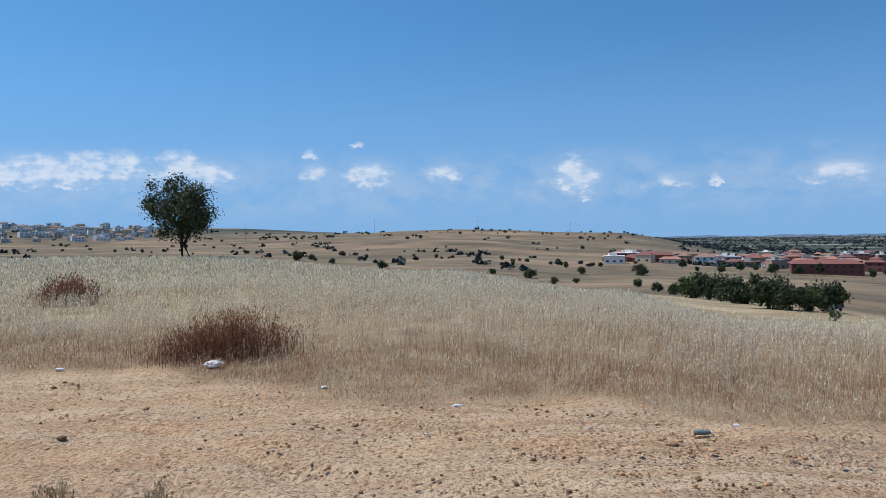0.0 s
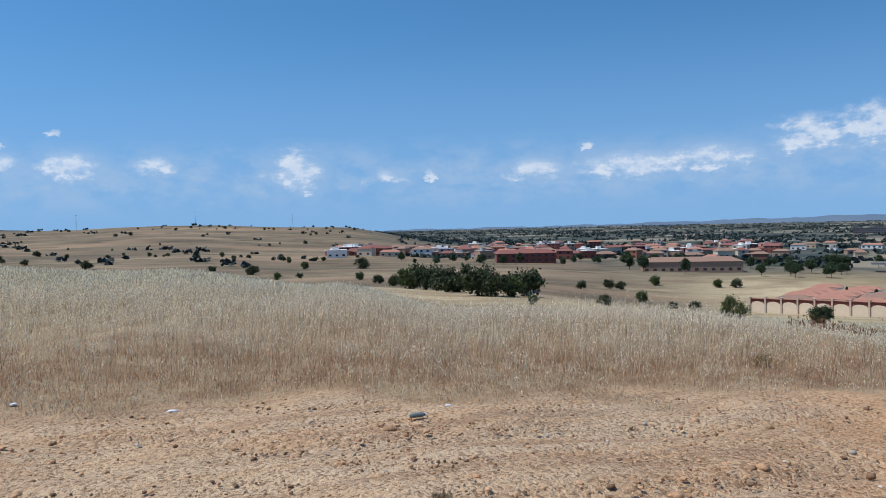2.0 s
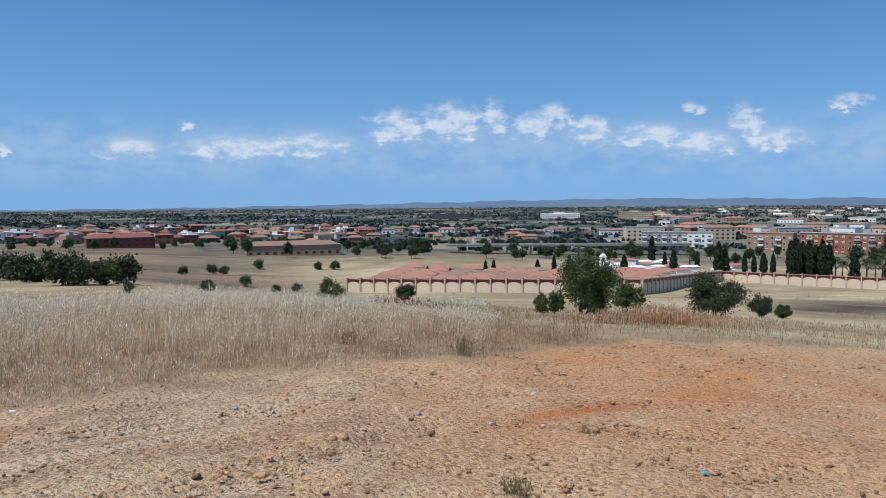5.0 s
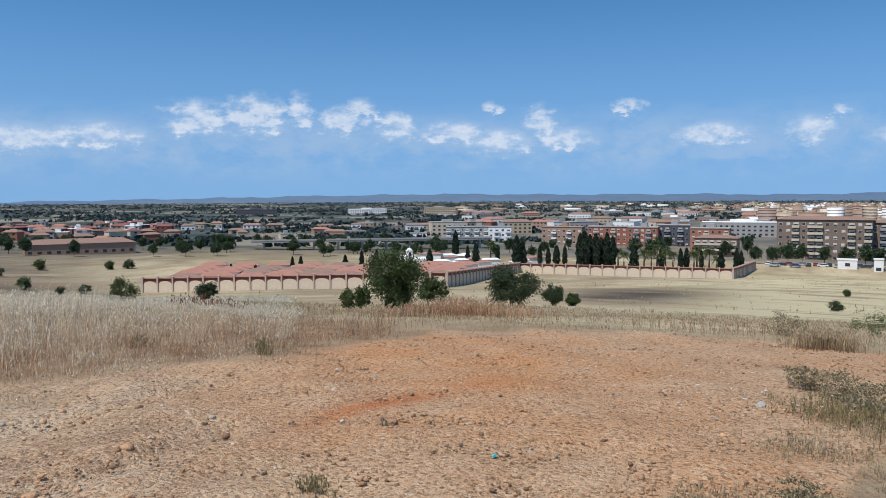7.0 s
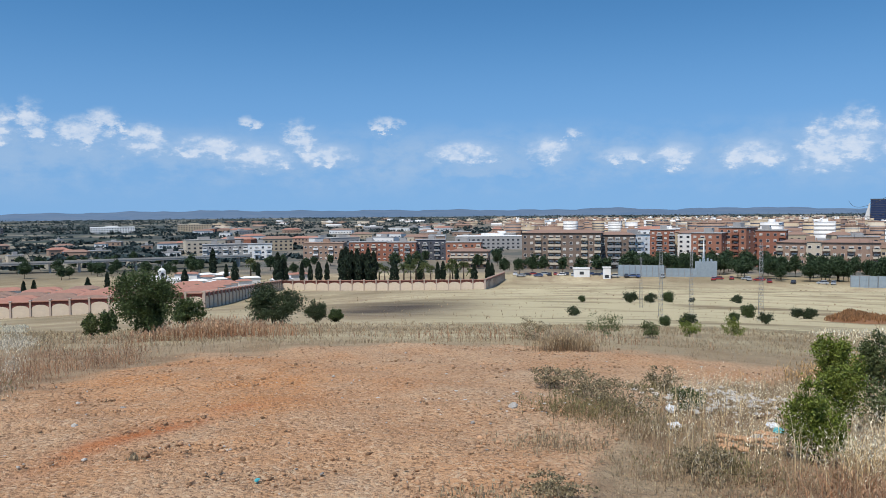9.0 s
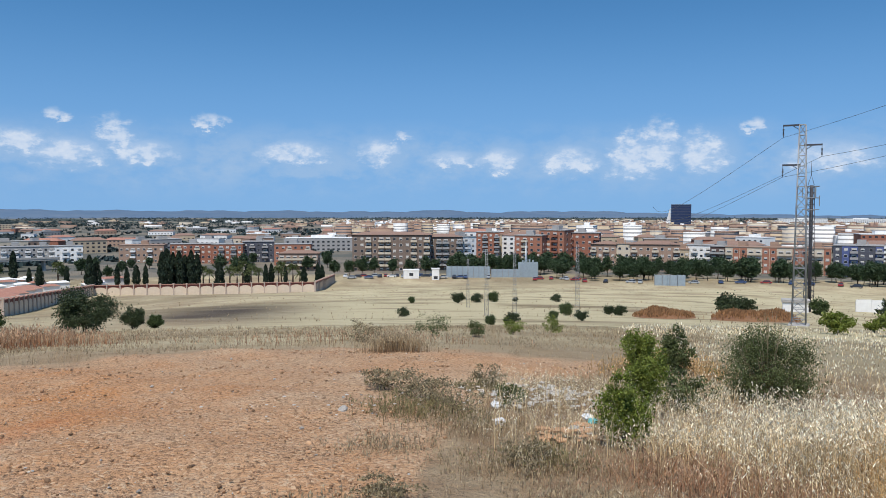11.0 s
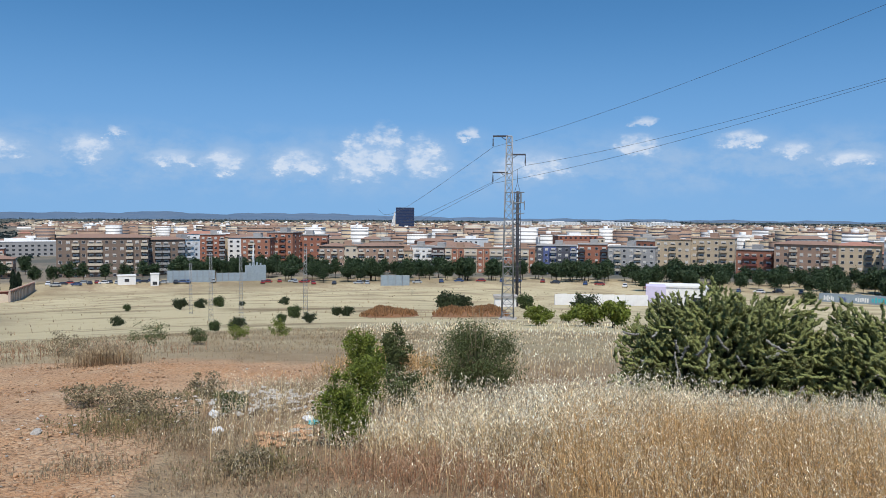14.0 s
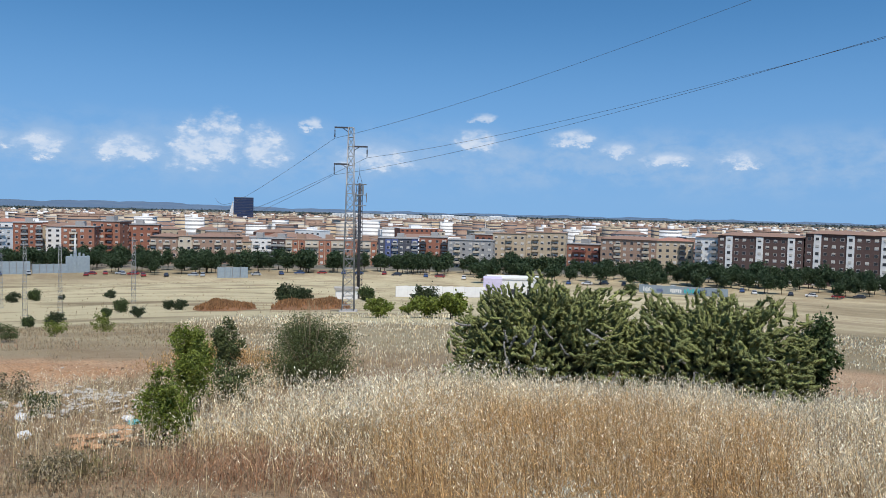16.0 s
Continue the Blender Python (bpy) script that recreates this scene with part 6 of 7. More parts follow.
def small_pylon(az, d, tall, copy_of=None):
    if copy_of:
        c = copy_thing(copy_of, Matrix())
        return put(c, az, d, -az)
    root = tagged(new("lattice_pole"), "slim galvanised lattice pole standing in the field", "pole", "lattice poles")
    bm = bmesh.new()
    lattice(bm, 0.42, 0.2, tall, 14, 0.022, -0.3)
    link_mesh("mast", bm, M["steel"], root)
    bm = bmesh.new()
    box(bm, -0.35, 0.35, -0.03, 0.03, tall - 0.6, tall - 0.52)
    link_mesh("arm", bm, M["dark_steel"], root)
    return put(root, az, d, -az)


sp = small_pylon(102.65, 70, 6.8)
for a, d in ((96.05, 76), (98.1, 80), (94.65, 104)):
    small_pylon(a, d, 6.8, sp)


def cell_mast():
    root = tagged(new("antenna_mast"), "lattice antenna mast with platforms and panel antennas", "mast")
    p = polar(118.0, 150)
    put(root, 118.0, 150, -118)
    tall = 1.65 + 150 * math.tan(radians(1.75)) - p.z
    bm = bmesh.new()
    lattice(bm, 1.7, 1.1, tall, 22, 0.07, -0.3)
    link_mesh("mast", bm, M["dark_steel"], root)
    bm = bmesh.new()
    tube(bm, [(0.1, 0.1, -0.3), (0.1, 0.1, tall)], [0.3, 0.3], 6)
    link_mesh("cable_ladder", bm, M["dark_steel"], root)
    for z in (tall - 4.2, tall - 2.2, tall - 0.2):
        bm = bmesh.new()
        for s in (-1, 1):
            tube(bm, [(-1.3, s * 1.3, z), (1.3, s * 1.3, z)], [0.06] * 2, 4)
            tube(bm, [(s * 1.3, -1.3, z), (s * 1.3, 1.3, z)], [0.06] * 2, 4)
        link_mesh("platform_ring", bm, M["steel"], root)
    for k in range(6):
        t = k * math.pi / 3
        bm = bmesh.new()
        box(bm, -0.14, 0.14, -0.08, 0.08, tall - 3.6 + (k % 2) * 1.4, tall - 1.8 + (k % 2) * 1.4, 0, 0.02)
        ob = link_mesh("panel_antenna", bm, M["steel"], root)
        ob.matrix_basis = pose(1.35 * math.cos(t), 1.35 * math.sin(t), 0, 0, 0, math.degrees(t) + 90)
    bm = bmesh.new()
    for c in ((-0.5, -0.5), (0.5, -0.5), (0.5, 0.5), (-0.5, 0.5)):
        tube(bm, [(*c, tall), (0, 0, tall + 1.8)], [0.05, 0.04], 4)
    tube(bm, [(0, 0, tall + 1.6), (0, 0, tall + 4.2)], [0.05, 0.02], 4)
    link_mesh("lightning_rod", bm, M["dark_steel"], root)


cell_mast()
for a in (-5.0, 2.6, 9.3, -14.2):
    ob = copy_thing(sp, Matrix())
    put(ob, a, 1080, -a, 3.0)


# ---- cactus thicket ----
def cactus(name, label, width, deep, tall, arms, dead, seed):
    """A dense mound of knobbly jointed arms that turn up at the tips, with grey dead arms low in front."""
    g = np.random.default_rng(seed)
    root = tagged(new(name), label, "cactus")
    half = np.array([width / 2, deep / 2, tall])

    def bunch(part_name, tip, way, length, rad, mat, part_label=""):
        n, rings, sides = len(tip), 9, 5
        s = np.linspace(0, 1, rings)
        way = way / np.linalg.norm(way, axis=1)[:, None]
        curl = np.zeros_like(way)
        curl[:, 2] = g.uniform(0.1, 0.6, n)
        kink = g.normal(0, 0.05, (n, rings, 3)) * np.sqrt(s)[None, :, None]
        line = tip[:, None] + length[:, None, None] * ((s - 1)[None, :, None] * way[:, None] + ((s - 1) ** 2)[None, :, None] * curl[:, None] * 0.6 + kink)
        side = np.cross(way, g.normal(0, 1, (n, 3)))
        side /= np.linalg.norm(side, axis=1)[:, None]
        other = np.cross(way, side)
        swell = np.where(np.arange(rings) % 2 == 1, 1.2, 0.78) * np.where(np.arange(rings) == rings - 1, 0.45, 1.0)
        r = rad[:, None] * swell[None] * g.uniform(0.85, 1.15, (n, rings))
        ang = np.linspace(0, 2 * np.pi, sides, endpoint=False)
        loop = np.cos(ang)[None, :, None] * side[:, None] + np.sin(ang)[None, :, None] * other[:, None]
        v = line[:, :, None] + r[:, :, None, None] * loop[:, None]
        i = np.arange(n * rings * sides).reshape(n, rings, sides)
        j = np.roll(i, -1, 2)
        quads = np.stack([i[:, :-1], j[:, :-1], j[:, 1:], i[:, 1:]], -1).reshape(-1, 4)
        verts, faces = [v.reshape(-1, 3)], [quads, i[:, -1]]
        # short fleshy leaves standing off the arm
        per = 14
        pick = g.integers(2, rings, (n, per))
        turn = g.uniform(0, 2 * np.pi, (n, per, 1))
        foot = np.take_along_axis(line, pick[..., None].repeat(3, 2), 1)
        off = np.cos(turn) * side[:, None] + np.sin(turn) * other[:, None] + 0.7 * way[:, None]
        off = off * rad[:, None, None] * g.uniform(1.3, 2.4, (n, per, 1))
        thin = np.cross(off, way[:, None]) * 0.16
        k = len(verts[0]) + np.arange(n * per)[:, None] * 3
        verts.append(np.stack([foot - thin, foot + thin, foot + off], 2).reshape(-1, 3))
        faces.append(k + [0, 1, 2])
        ob = new(part_name, array_mesh(part_name, np.concatenate(verts), faces, mat, smooth=False))
        ob.parent = root
        tagged(ob, part_label)

    def shell(n, low, high):
        u = g.normal(0, 1, (n, 3))
        u /= np.linalg.norm(u, axis=1)[:, None]
        u[:, 2] = np.abs(u[:, 2])
        lump = 1 + 0.09 * np.sin(u[:, 0] * 7 + seed) * np.cos(u[:, 1] * 6) + 0.06 * np.sin(u[:, 2] * 9 + u[:, 0] * 11)
        box_like = (np.abs(u) ** 3.0).sum(1) ** (-1 / 3.0)
        return u * (g.uniform(low, high, n) * lump * box_like)[:, None] * half, u

    tip, u = shell(arms, 0.62, 1.0)
    bunch("green_growth", tip, u * [1, 1, 0.6] + g.normal(0, 0.42, (arms, 3)) + [0, 0, 0.55], g.uniform(0.16, 0.36, arms), g.uniform(0.019, 0.028, arms), M["cactus"])
    # inner arms take the green that is darkened to look shaded
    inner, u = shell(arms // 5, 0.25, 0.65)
    bunch("inner_growth", inner, u + [0, 0, 0.6] + g.normal(0, 0.3, (len(u), 3)), g.uniform(0.4, 0.7, len(u)), np.full(len(u), 0.032), M["cactus_shaded_green"], "inner arms, green darkened for shade")
    q, u = shell(dead * 6, 0.9, 1.02)
    ok = np.flatnonzero((u[:, 1] < -0.35) & (u[:, 2] < 0.55) & (np.abs(u[:, 0] + 0.1) < 0.6))[:dead]
    bunch("old_growth", q[ok], u[ok] * [1.4, 0.4, 0.1] + g.normal(0, 0.8, (len(ok), 3)), g.uniform(0.16, 0.36, len(ok)), g.uniform(0.014, 0.02, len(ok)), M["cactus_dead"], "grey dead lower arms")
    return root


put(cactus("cactus_thicket", "dense green jointed cactus thicket with grey dead arms", 2.9, 2.2, 1.60, 1750, 46, 3), 132.6, 12.0, -131)
put(cactus("cactus_thicket", "broad olive green cactus thicket with dark hollows", 3.0, 2.2, 1.48, 1750, 12, 4), 143.9, 12.2, -144)
put(tree("bush", "leafy green bush at the cactus thicket's end", "bush", 0.7, 1.35, 0.1, M["leaf_mid"], 5000, 0.035, 77, 30, 3), 150.3, 12.6)

# ---- near bushes ----
put(tree("young_tree", "fresh green sapling in the dry weeds", "bush", 0.44, 0.62, 0.02, M["leaf_fresh"], 7500, 0.015, 101, 36, 4, rough=0.5, spread=0.15, trunk=0.010), 106.7, 6.9)
put(tree("young_tree", "slim fresh green sapling behind another", "bush", 0.36, 0.72, 0.05, M["leaf_fresh"], 5000, 0.016, 102, 30, 4, rough=0.6, spread=0.16, trunk=0.012), 108.2, 8.2)
put(tree("young_tree", "taller fresh green sapling in brown weeds", "bush", 0.5, 0.8, 0.12, M["leaf_fresh"], 5000, 0.02, 106, 30, 4, rough=0.6, spread=0.15, trunk=0.012), 107.4, 10.4)
put(tree("young_tree", "green sapling beside dry rust-coloured weeds", "bush", 0.5, 0.8, 0.2, M["leaf_olive"], 4500, 0.02, 103, 30, 4, rough=0.6, spread=0.15, trunk=0.012), 109.9, 11.2)
broom = tree("broom_bush", "round olive green twiggy bush in tall oats", "bush", 1.22, 1.0, 0.0, M["leaf_olive"], 24000, 0.014, 104, 90, 9, rough=0.35, spread=0.15, trunk=0.010)
g_b = random.Random(8)
for k in range(60):
    t, e = g_b.uniform(0, 2 * math.pi), g_b.uniform(0.35, 1.5)
    tip = Vector((0.68 * math.cos(t) * math.cos(e), 0.68 * math.sin(t) * math.cos(e), 0.2 + 0.95 * math.sin(e))) * g_b.uniform(0.85, 1.06)
    bm = bmesh.new()
    tube(bm, [(0, 0, 0.1), tip * 0.55 + Vector((0, 0, 0.04)), tip], [0.006, 0.004, 0.0015], 4)
    link_mesh("twig", bm, M["leaf_grey"], broom)
put(broom, 115.9, 10.3)
put(tree("low_shrub", "grey-green low shrub among rubble", "bush", 0.6, 0.42, 0.0, M["leaf_olive"], 2200, 0.02, 105, 24, 5, trunk=0.008), 110.6, 8.9)
for k, (a, d, w, h, m) in enumerate(((89.2, 9.2, 0.55, 0.3, "leaf_grey"), (91.3, 8.9, 0.7, 0.36, "leaf_grey"), (93.0, 8.5, 0.75, 0.38, "leaf_grey"), (94.6, 8.0, 0.8, 0.42, "leaf_grey"), (96.9, 9.7, 0.5, 0.34, "leaf_grey"), (98.6, 8.6, 0.5, 0.3, "leaf_olive"), (100.6, 6.1, 0.6, 0.26, "leaf_grey"), (84.4, 4.7, 0.55, 0.12, "leaf_grey"),
                                     (90.4, 5.2, 0.5, 0.16, "leaf_grey"), (92.4, 24, 1.3, 0.9, "leaf_olive"), (87.5, 17.5, 1.1, 0.5, "leaf_grey"), (98.2, 27, 0.8, 0.7, "leaf_fresh"), (101.0, 30, 0.8, 0.8, "leaf_fresh"), (95.6, 24, 0.7, 0.6, "leaf_olive"))):
    put(tree("low_shrub", {"leaf_grey": "low brown half-dry shrub on stony ground", "leaf_olive": "low grey-green shrub on stony ground", "leaf_fresh": "small light green shrub in the pale field"}[m], "bush", w * 0.9, h * 0.85, 0.0, M[m], 1300, 0.009 + d * 0.0007, 300 + k, 30, 5, "low shrubs", rough=0.5, spread=0.15, trunk=0.005), a, d, k * 50)


def weed_patch(name, label, az, d, w, dp, n, tall, mat, seed, heads=3, lean=0.3):
    g = np.random.default_rng(seed)
    c = polar(az, d)
    t = radians(-az)
    u, v = g.normal(0, 0.33, n) * w, g.normal(0, 0.33, n) * dp
    x, y = c.x + u * math.cos(t) - v * math.sin(t), c.y + u * math.sin(t) + v * math.cos(t)
    h = tall * (0.55 + 0.45 * np.exp(-(u / w) ** 2 * 4)) * g.uniform(0.6, 1.1, n)
    return grass(name, label, x, y, h, np.full(n, max(0.005, d * 0.0006)), M[mat], heads, lean, 1.0, seed)


weed_patch("dock_stand", "dark red-brown dock stalks in the oat field", -15.3, 11.0, 1.25, 0.8, 1000, 0.7, "weed_red", 51)
weed_patch("dock_stand", "red-brown dock stalks thinning into oats", -18.3, 10.9, 0.8, 0.7, 220, 0.55, "weed_red", 52)
weed_patch("dock_stand", "rusty dock stalks far in the oat field", -25.8, 21, 1.3, 0.8, 420, 0.8, "weed_red", 53)
weed_patch("dock_stand", "brown dock stalks above the bare platform", 46.2, 20, 1.6, 0.8, 130, 0.45, "weed_red", 54)
weed_patch("dock_stand", "rust-coloured stalks under the round bush", 64.5, 21, 3.4, 1.6, 900, 0.55, "edge", 55)
weed_patch("dock_stand", "brown dry stalks at the platform's edge", 86, 18.5, 5.5, 3.0, 220, 0.36, "edge", 56)
weed_patch("dock_stand", "brown dry stalks at the platform's edge", 89.8, 14.3, 1.0, 0.5, 500, 0.4, "weed_grey", 57)
weed_patch("dock_stand", "rust-coloured weeds behind the sapling", 109.5, 12.0, 1.4, 1.0, 900, 0.5, "weed_gold", 58)
weed_patch("oat_stand", "pale ripe wild oats standing in a dense clump", 120.5, 7.2, 1.8, 1.3, 1700, 0.62, "oat_gold", 301, 5, 0.5)
weed_patch("oat_stand", "pale ripe wild oats standing in a dense clump", 127.5, 8.8, 2.2, 1.0, 1200, 0.6, "oat_gold", 302, 5, 0.5)
weed_patch("oat_stand", "bleached wild oats bending over rust-coloured weeds", 136, 4.7, 0.8, 0.5, 700, 0.42, "oat_pale", 303, 6, 0.6)
weed_patch("oat_stand", "bleached wild oats at the foot of the cactus", 141, 9.9, 3.2, 0.8, 900, 0.45, "oat_pale", 304, 5, 0.5)
weed_patch("dock_stand", "rust-brown weeds at the foot of the rubble", 113, 6.0, 1.5, 0.8, 900, 0.26, "edge", 305, 3, 0.6)
az_sparse = lambda a: a < 62
for k, (a, d, w, t, m) in enumerate(((91.2, 7.9, 0.8, 0.34, "weed_green"), (93.4, 7.6, 0.9, 0.36, "weed_green"), (95.5, 7.2, 0.9, 0.3, "weed_grey"), (90.0, 6.5, 0.8, 0.2, "weed_grey"), (96.5, 9.6, 0.5, 0.25, "weed_green"), (85.4, 5.0, 0.6, 0.13, "weed_grey"),
                                     (55.6, 4.75, 0.25, 0.2, "weed_green"), (52, 4.3, 0.4, 0.08, "weed_green"), (-27.2, 5.4, 0.4, 0.24, "weed_grey"), (-20.4, 5.2, 0.22, 0.2, "weed_grey"), (98.5, 6.0, 1.0, 0.25, "weed_grey"), (101.5, 6.2, 0.7, 0.3, "weed_green"),
                                     (42.6, 10.2, 0.3, 0.32, "weed_green"), (51.0, 9.6, 0.35, 0.4, "weed_green"), (83.5, 4.2, 0.8, 0.2, "weed_grey"), (91, 4.6, 0.7, 0.25, "weed_grey"), (20.0, 4.6, 0.2, 0.06, "weed_grey"), (60.5, 6.2, 0.14, 0.06, "weed_grey"),
                                     (104.5, 5.4, 0.8, 0.22, "weed_grey"), (111.5, 7.2, 0.9, 0.3, "weed_gold"), (112, 5.0, 0.9, 0.2, "weed_grey"))):
    if az_sparse(a):
        w = w * 0.45
    weed_patch("weed_clump", "low " + {"weed_green": "grey-green", "weed_grey": "grey-brown", "weed_gold": "rust-coloured"}[m] + " weeds on stony ground", a, d, w, w * 0.6, int(240 * w + 40), t * 0.7, m, 200 + k, 4, 0.75)


def earth_bank(label, az, d, w, dp, tall, seed):
    """A low uneven heap of soil, overgrown with rust-brown weeds."""
    g = np.random.default_rng(seed)
    u, v = np.meshgrid(np.linspace(-1, 1, 41), np.linspace(-1, 1, 25))
    t, c = radians(-az), polar(az, d)
    rise = lambda u, v: tall * np.clip(1 - u**2 - v**2, 0, 1) ** 0.7 * (0.75 + 0.3 * np.sin(u * 5 + seed) * np.cos(v * 3) + 0.12 * np.sin(u * 13 + v * 7))
    px = lambda u, v: c.x + u * w / 2 * math.cos(t) - v * dp / 2 * math.sin(t)
    py = lambda u, v: c.y + u * w / 2 * math.sin(t) + v * dp / 2 * math.cos(t)
    X, Y = px(u, v), py(u, v)
    idx = np.arange(u.size).reshape(u.shape)
    quads = np.stack([idx[:-1, :-1], idx[:-1, 1:], idx[1:, 1:], idx[1:, :-1]], -1).reshape(-1, 4)
    verts = np.stack([X, Y, height(X, Y) + rise(u, v) - 0.06], -1).reshape(-1, 3)
    tagged(new("earth_bank", array_mesh("earth_bank", verts, [quads], M["bank_soil"], smooth=True)), label, "earth bank", kind="stuff")
    q = g.normal(0, 0.42, (2600, 2))
    q = q[(q**2).sum(1) < 0.9]
    x, y = px(q[:, 0], q[:, 1]), py(q[:, 0], q[:, 1])
    ob = grass("bank_weeds", "rust-brown dry weeds covering an earth bank", x, y, g.uniform(0.08, 0.24, len(x)), np.full(len(x), d * 0.0009), M["rust"], 2, 0.6, 1.0, seed)
    lift = rise(q[:, 0], q[:, 1])
    co = np.empty(len(ob.data.vertices) * 3, np.float32)
    ob.data.vertices.foreach_get("co", co)
    co = co.reshape(-1, 3)
    n = len(x)
    co[:, 2] += np.r_[np.repeat(lift, 5), np.repeat(lift, 4), np.repeat(lift, 4)]
    ob.data.vertices.foreach_set("co", co.ravel())


earth_bank("rust-brown earth bank beside a footpath in the field", 108.7, 82, 6.4, 12, 0.8, 3)
earth_bank("rust-brown earth bank overgrown with dry weeds", 114.7, 78, 8.0, 12, 1.0, 5)
x, y = scatter(9000, 46, 125, 60, 330, 1.3, lambda x, y: 0.1 + drift(x, y, 0.12, 2) ** 2, 63)
grass("field_tufts", "dry tufts over the lower field", x, y, np.random.default_rng(4).uniform(0.1, 0.35, len(x)), np.hypot(x, y) * 0.0009, M["weed_grey"], 0, 0.5, 1.0, 64)


# ---- stones, rubble and litter ----
def rock_cloud(name, label, x, y, size, mat, seed, flat=0.6):
    g = np.random.default_rng(seed)
    bm = bmesh.new()
    bmesh.ops.create_icosphere(bm, subdivisions=1, radius=1)
    ico = np.array([v.co[:] for v in bm.verts])
    tri = np.array([[v.index for v in f.verts] for f in bm.faces])
    bm.free()
    n = len(x)
    sc = size[:, None] * g.uniform(0.6, 1.3, (n, 3)) * [1, 1, flat]
    t = g.uniform(0, 2 * np.pi, n)
    v = ico[None] * (1 + g.normal(0, 0.16, (n, 12, 1))) * sc[:, None]
    vx = v[..., 0] * np.cos(t)[:, None] - v[..., 1] * np.sin(t)[:, None] + x[:, None]
    vy = v[..., 0] * np.sin(t)[:, None] + v[..., 1] * np.cos(t)[:, None] + y[:, None]
    vz = v[..., 2] + (height(x, y) + size * flat * 0.25)[:, None]
    f = (tri[None] + (np.arange(n) * 12)[:, None, None]).reshape(-1, 3)
    return tagged(new(name, array_mesh(name, np.stack([vx, vy, vz], -1).reshape(-1, 3), [f], mat)), label, "stones", kind="stuff")


on_bare = lambda x, y: np.clip(zones(x, y)[0] * (0.12 + 0.9 * drift(x, y, 2.3, 1.3) ** 2), 0, 1)
x, y = scatter(100000, -32, 112, 3.2, 16, 1.1, lambda x, y: on_bare(x, y) * np.clip(0.35 + np.degrees(np.arctan2(x, y)) / 60, 0.3, 1), 71)
rock_cloud("gravel", "loose gravel and clods on the bare earth", x, y, np.random.default_rng(1).gamma(1.3, 0.004, len(x)) + 0.004, M["stone"], 72)
x, y = scatter(900, -20, 108, 3.4, 14, 1.2, lambda x, y: zones(x, y)[0], 73)
rock_cloud("pale_gravel", "pale pebbles on the bare earth", x, y, np.random.default_rng(2).gamma(1.6, 0.004, len(x)) + 0.004, M["rubble"], 74)


def stone_mesh(seed, mat):
    g = np.random.default_rng(seed)
    bm = bmesh.new()
    bmesh.ops.create_icosphere(bm, subdivisions=2, radius=1)
    for v in bm.verts:
        v.co = v.co * (1 + 0.35 * noise.noise(v.co * 1.3 + Vector((seed, 0, 0)))) * 1.0
        v.co.z *= 0.6
    me = bpy.data.meshes.new("stone")
    bm.to_mesh(me)
    bm.free()
    me.materials.append(mat)
    return me


STONE = [stone_mesh(k, M["stone"]) for k in range(4)]
CHUNK = [stone_mesh(10 + k, M["rubble"]) for k in range(4)]
g_r = random.Random(44)
for k in range(70):
    az, d = g_r.uniform(-28, 95), g_r.uniform(4.2, 9.5)
    p = polar(az, d)
    if zones(np.array(p.x), np.array(p.y))[0] < 0.6:
        continue
    s = g_r.uniform(0.012, 0.026)
    ob = tagged(new("stone", g_r.choice(STONE)), "brown stone lying on the earth track", "stone", "stones on the track")
    ob.matrix_basis = Matrix.Translation(p + Vector((0, 0, s * 0.25))) @ Euler((0, 0, g_r.uniform(0, 6))).to_matrix().to_4x4() @ Matrix.Diagonal((s, s * g_r.uniform(0.7, 1.2), s, 1))


def rubble_pile(label, az, d, w, dp, n, size, seed, mat_list):
    g = random.Random(seed)
    root = tagged(new("rubble_pile"), label, "rubble")
    root.matrix_basis = Matrix.Translation(polar(az, d)) @ Euler((0, 0, radians(-az))).to_matrix().to_4x4()
    for k in range(n):
        u, v = g.gauss(0, 0.28) * w, g.gauss(0, 0.28) * dp
        s = size * g.uniform(0.4, 1.3)
        ob = part_from("rubble_piece", g.choice(mat_list), root, (u, v, 0.10 * math.exp(-(u / w) ** 2 * 6) + s * 0.2 - 0.02), g.uniform(0, 360))
        ob.scale = (s, s * g.uniform(0.5, 1.0), s * g.uniform(0.35, 0.7))


rubble_pile("pale broken plaster and concrete dumped in weeds", 101.2, 8.8, 1.9, 1.2, 210, 0.036, 1, CHUNK)
rubble_pile("brown rubble and soil beside the sapling", 103.6, 7.3, 0.8, 0.45, 70, 0.05, 2, CHUNK[:1] + STONE)
rubble_pile("scattered pale stones at the platform's edge", 86.5, 7.9, 2.2, 0.8, 44, 0.016, 3, CHUNK)


def crumpled(name, label, category, az, d, w, l, mat, seed, lift=0.02, turn=0):
    """A crumpled sheet or bag: a wrinkled closed skin."""
    bm = bmesh.new()
    bmesh.ops.create_icosphere(bm, subdivisions=3, radius=1)
    for v in bm.verts:
        k = noise.noise(v.co * 2.1 + Vector((seed * 3.1, 0, 0))) + 0.5 * noise.noise(v.co * 5 + Vector((0, seed, 0)))
        v.co = v.co * (1 + 0.4 * k)
        v.co.z = v.co.z * 0.42
    ob = link_mesh(name, bm, M[mat])
    tagged(ob, label, category)
    ob.matrix_basis = Matrix.Translation(polar(az, d, lift)) @ Euler((0, 0, radians(turn))).to_matrix().to_4x4() @ Matrix.Diagonal((w / 2, l / 2, (w + l) / 4, 1))


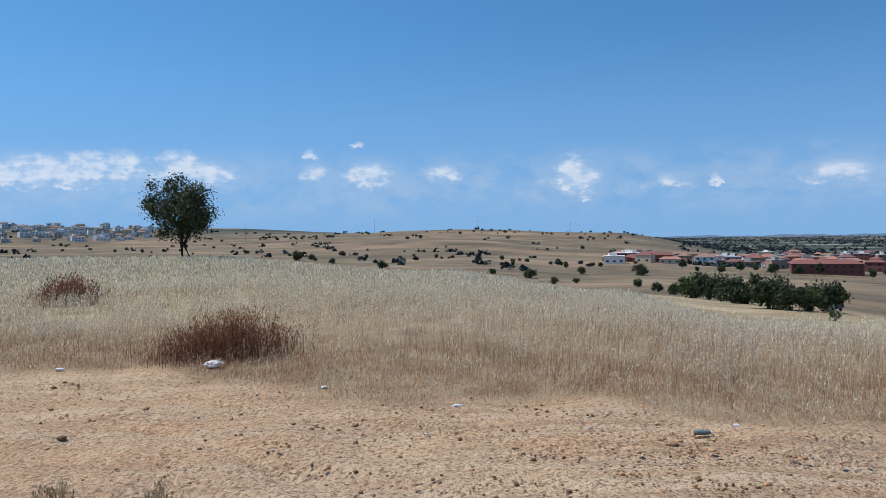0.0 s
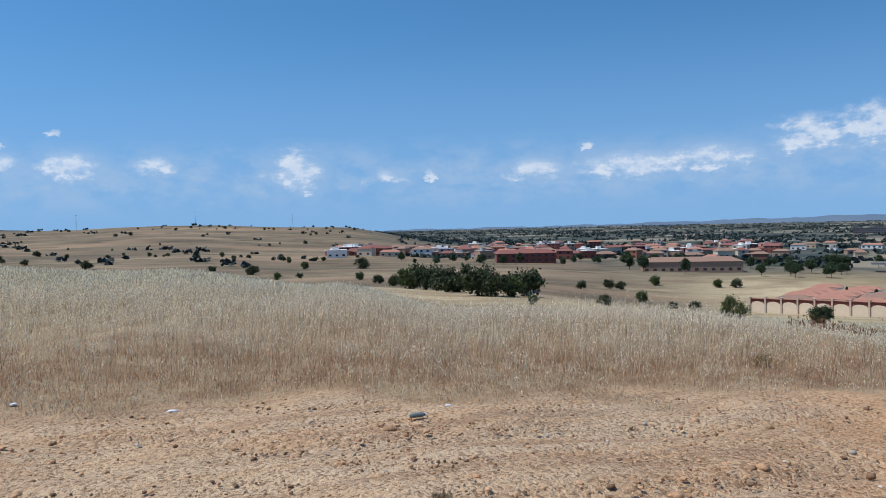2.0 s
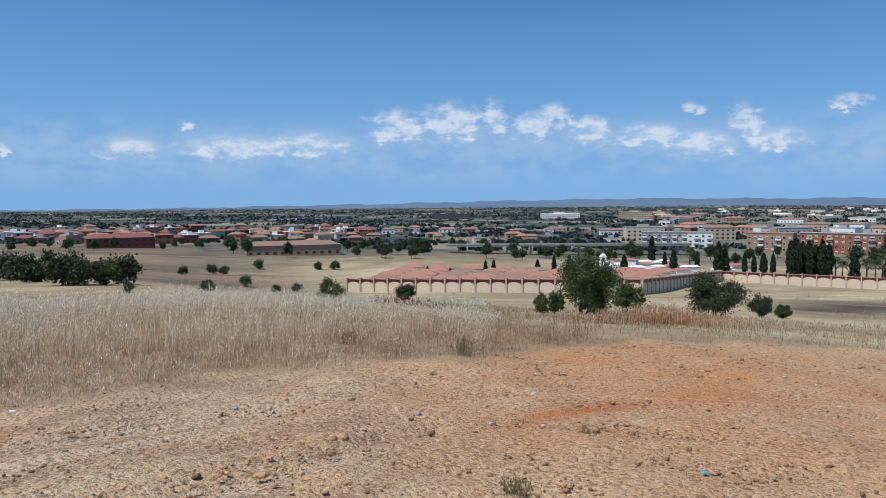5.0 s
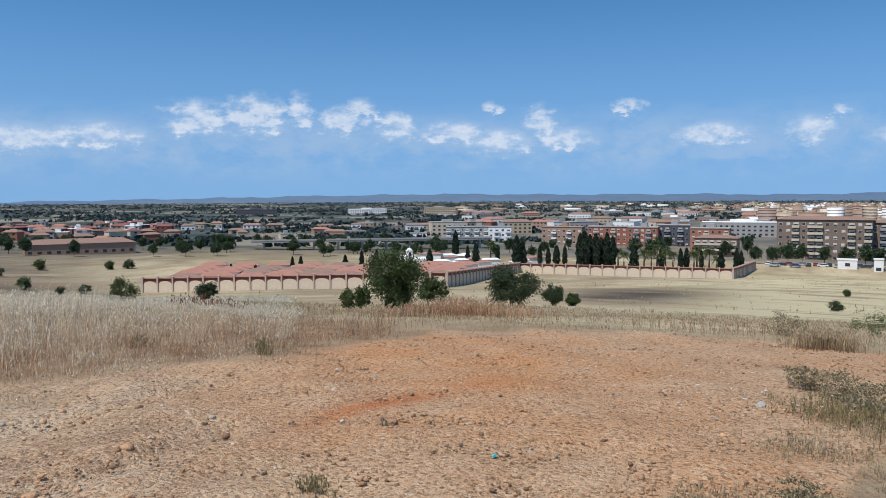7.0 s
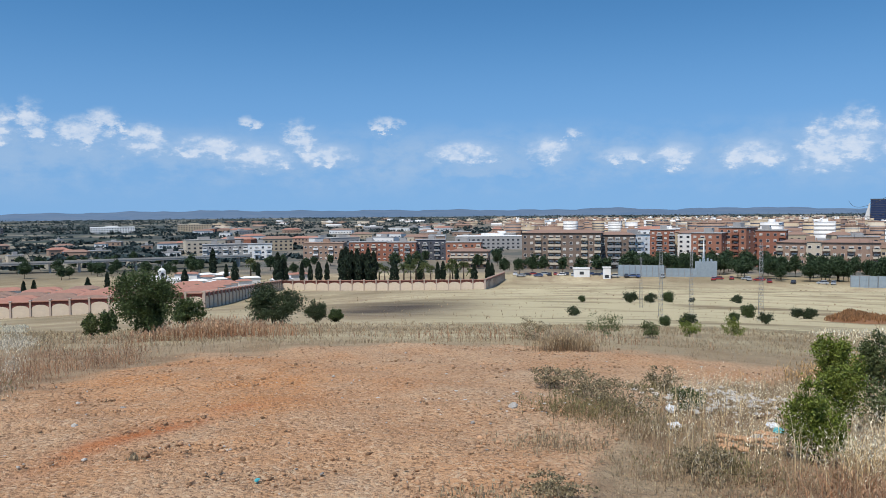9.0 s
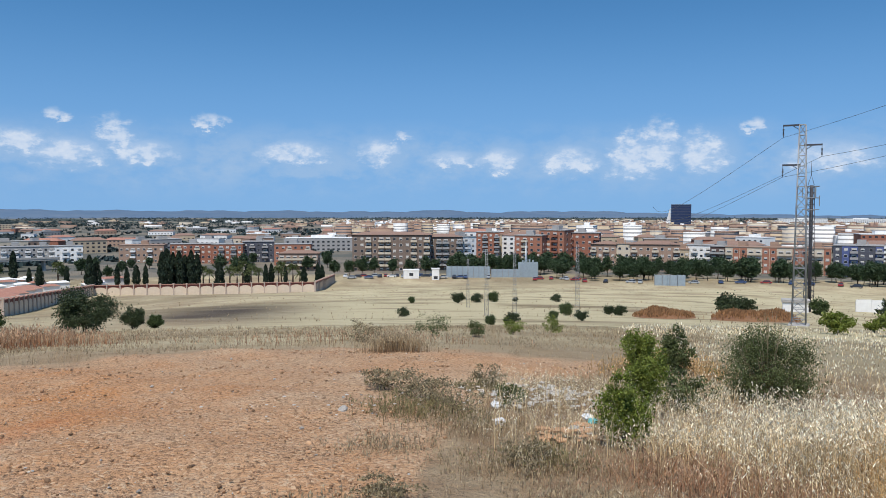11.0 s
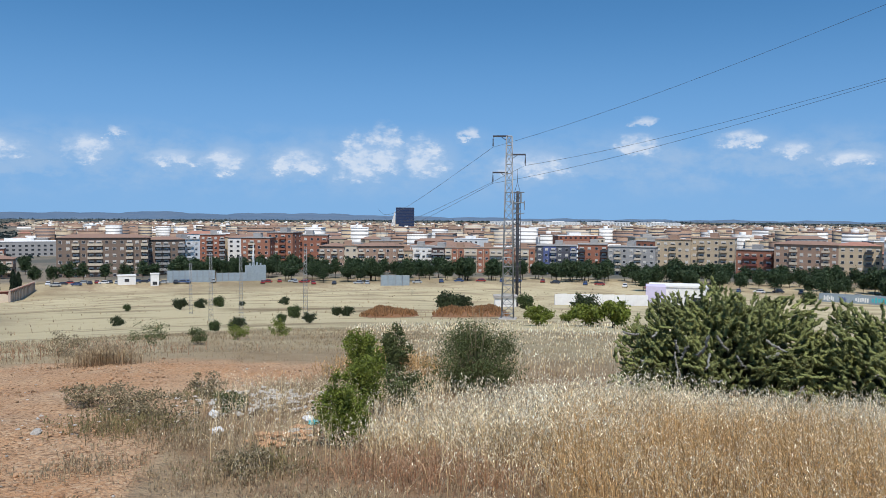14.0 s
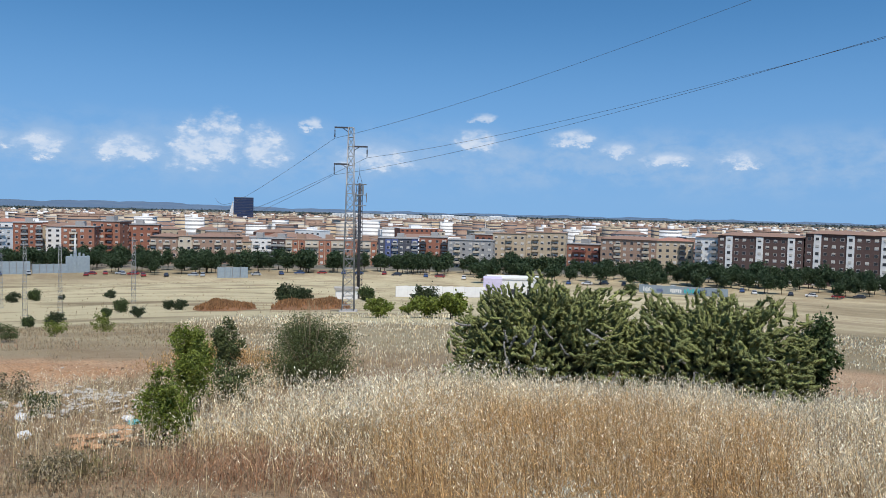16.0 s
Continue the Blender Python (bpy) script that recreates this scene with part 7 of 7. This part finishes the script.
crumpled("plastic_bag", "crumpled white plastic bag caught at the oats' foot", "bag", -16.6, 10.3, 0.26, 0.16, "paper", 1, 0.05)
crumpled("litter", "small white scrap at the grass edge", "litter", -8.85, 8.55, 0.07, 0.05, "paper", 2)
crumpled("litter", "small white scrap on the track", "litter", 0.95, 7.55, 0.1, 0.04, "paper", 3)
crumpled("litter", "white scrap at the edge of the oats", "litter", -26.4, 11.0, 0.12, 0.05, "paper", 4)
crumpled("litter", "turquoise plastic scrap on stony ground", "litter", 69.0, 5.44, 0.06, 0.03, "teal", 5)
crumpled("litter", "flat pale scrap of board on the platform", "litter", 86.7, 7.86, 0.17, 0.09, "rubble", 6, 0.0)
crumpled("litter", "crumpled white and blue paper in weeds", "litter", 98.0, 7.6, 0.14, 0.12, "paper", 7, 0.05)
crumpled("litter", "crumpled white paper in weeds", "litter", 97.6, 8.4, 0.2, 0.1, "paper", 8, 0.05)
crumpled("litter", "pale turquoise bag on the rubble", "litter", 104.6, 7.5, 0.11, 0.09, "teal", 9, 0.13)
crumpled("litter", "white plastic sheet on the rubble", "litter", 104.2, 7.7, 0.16, 0.1, "paper", 10, 0.12)
crumpled("litter", "small white scrap on the track", "litter", 20.6, 7.0, 0.06, 0.04, "paper", 11)


def bottle():
    root = tagged(new("bottle"), "empty dark plastic bottle lying on the track", "bottle")
    p = polar(18.4, 6.66)
    root.matrix_basis = Matrix.Translation(p + Vector((0, 0, 0.028))) @ Euler((0, 0, radians(-8))).to_matrix().to_4x4() @ Matrix.Diagonal((0.62, 0.62, 0.62, 1))
    bm = bmesh.new()
    tube(bm, [(-0.12, 0, 0), (-0.115, 0, 0), (0.03, 0, 0), (0.07, 0, 0), (0.1, 0, 0)], [0.02, 0.036, 0.036, 0.028, 0.014], 12)
    link_mesh("body", bm, M["bottle"], root)
    bm = bmesh.new()
    tube(bm, [(0.1, 0, 0), (0.12, 0, 0)], [0.016, 0.016], 10)
    link_mesh("cap", bm, M["paper"], root, "pale screw cap")


bottle()
bm = bmesh.new()
tube(bm, [(-0.3, 0, 0.03), (-0.05, 0.03, 0.05), (0.3, -0.02, 0.04)], [0.012, 0.016, 0.01], 7)
tube(bm, [(0.0, 0.03, 0.05), (0.2, 0.12, 0.07)], [0.01, 0.006], 6)
stick = tagged(link_mesh("dry_branch", bm, M["rubble"]), "pale dry branch lying in the weeds", "branch")
put(stick, 109.2, 7.5, -110)
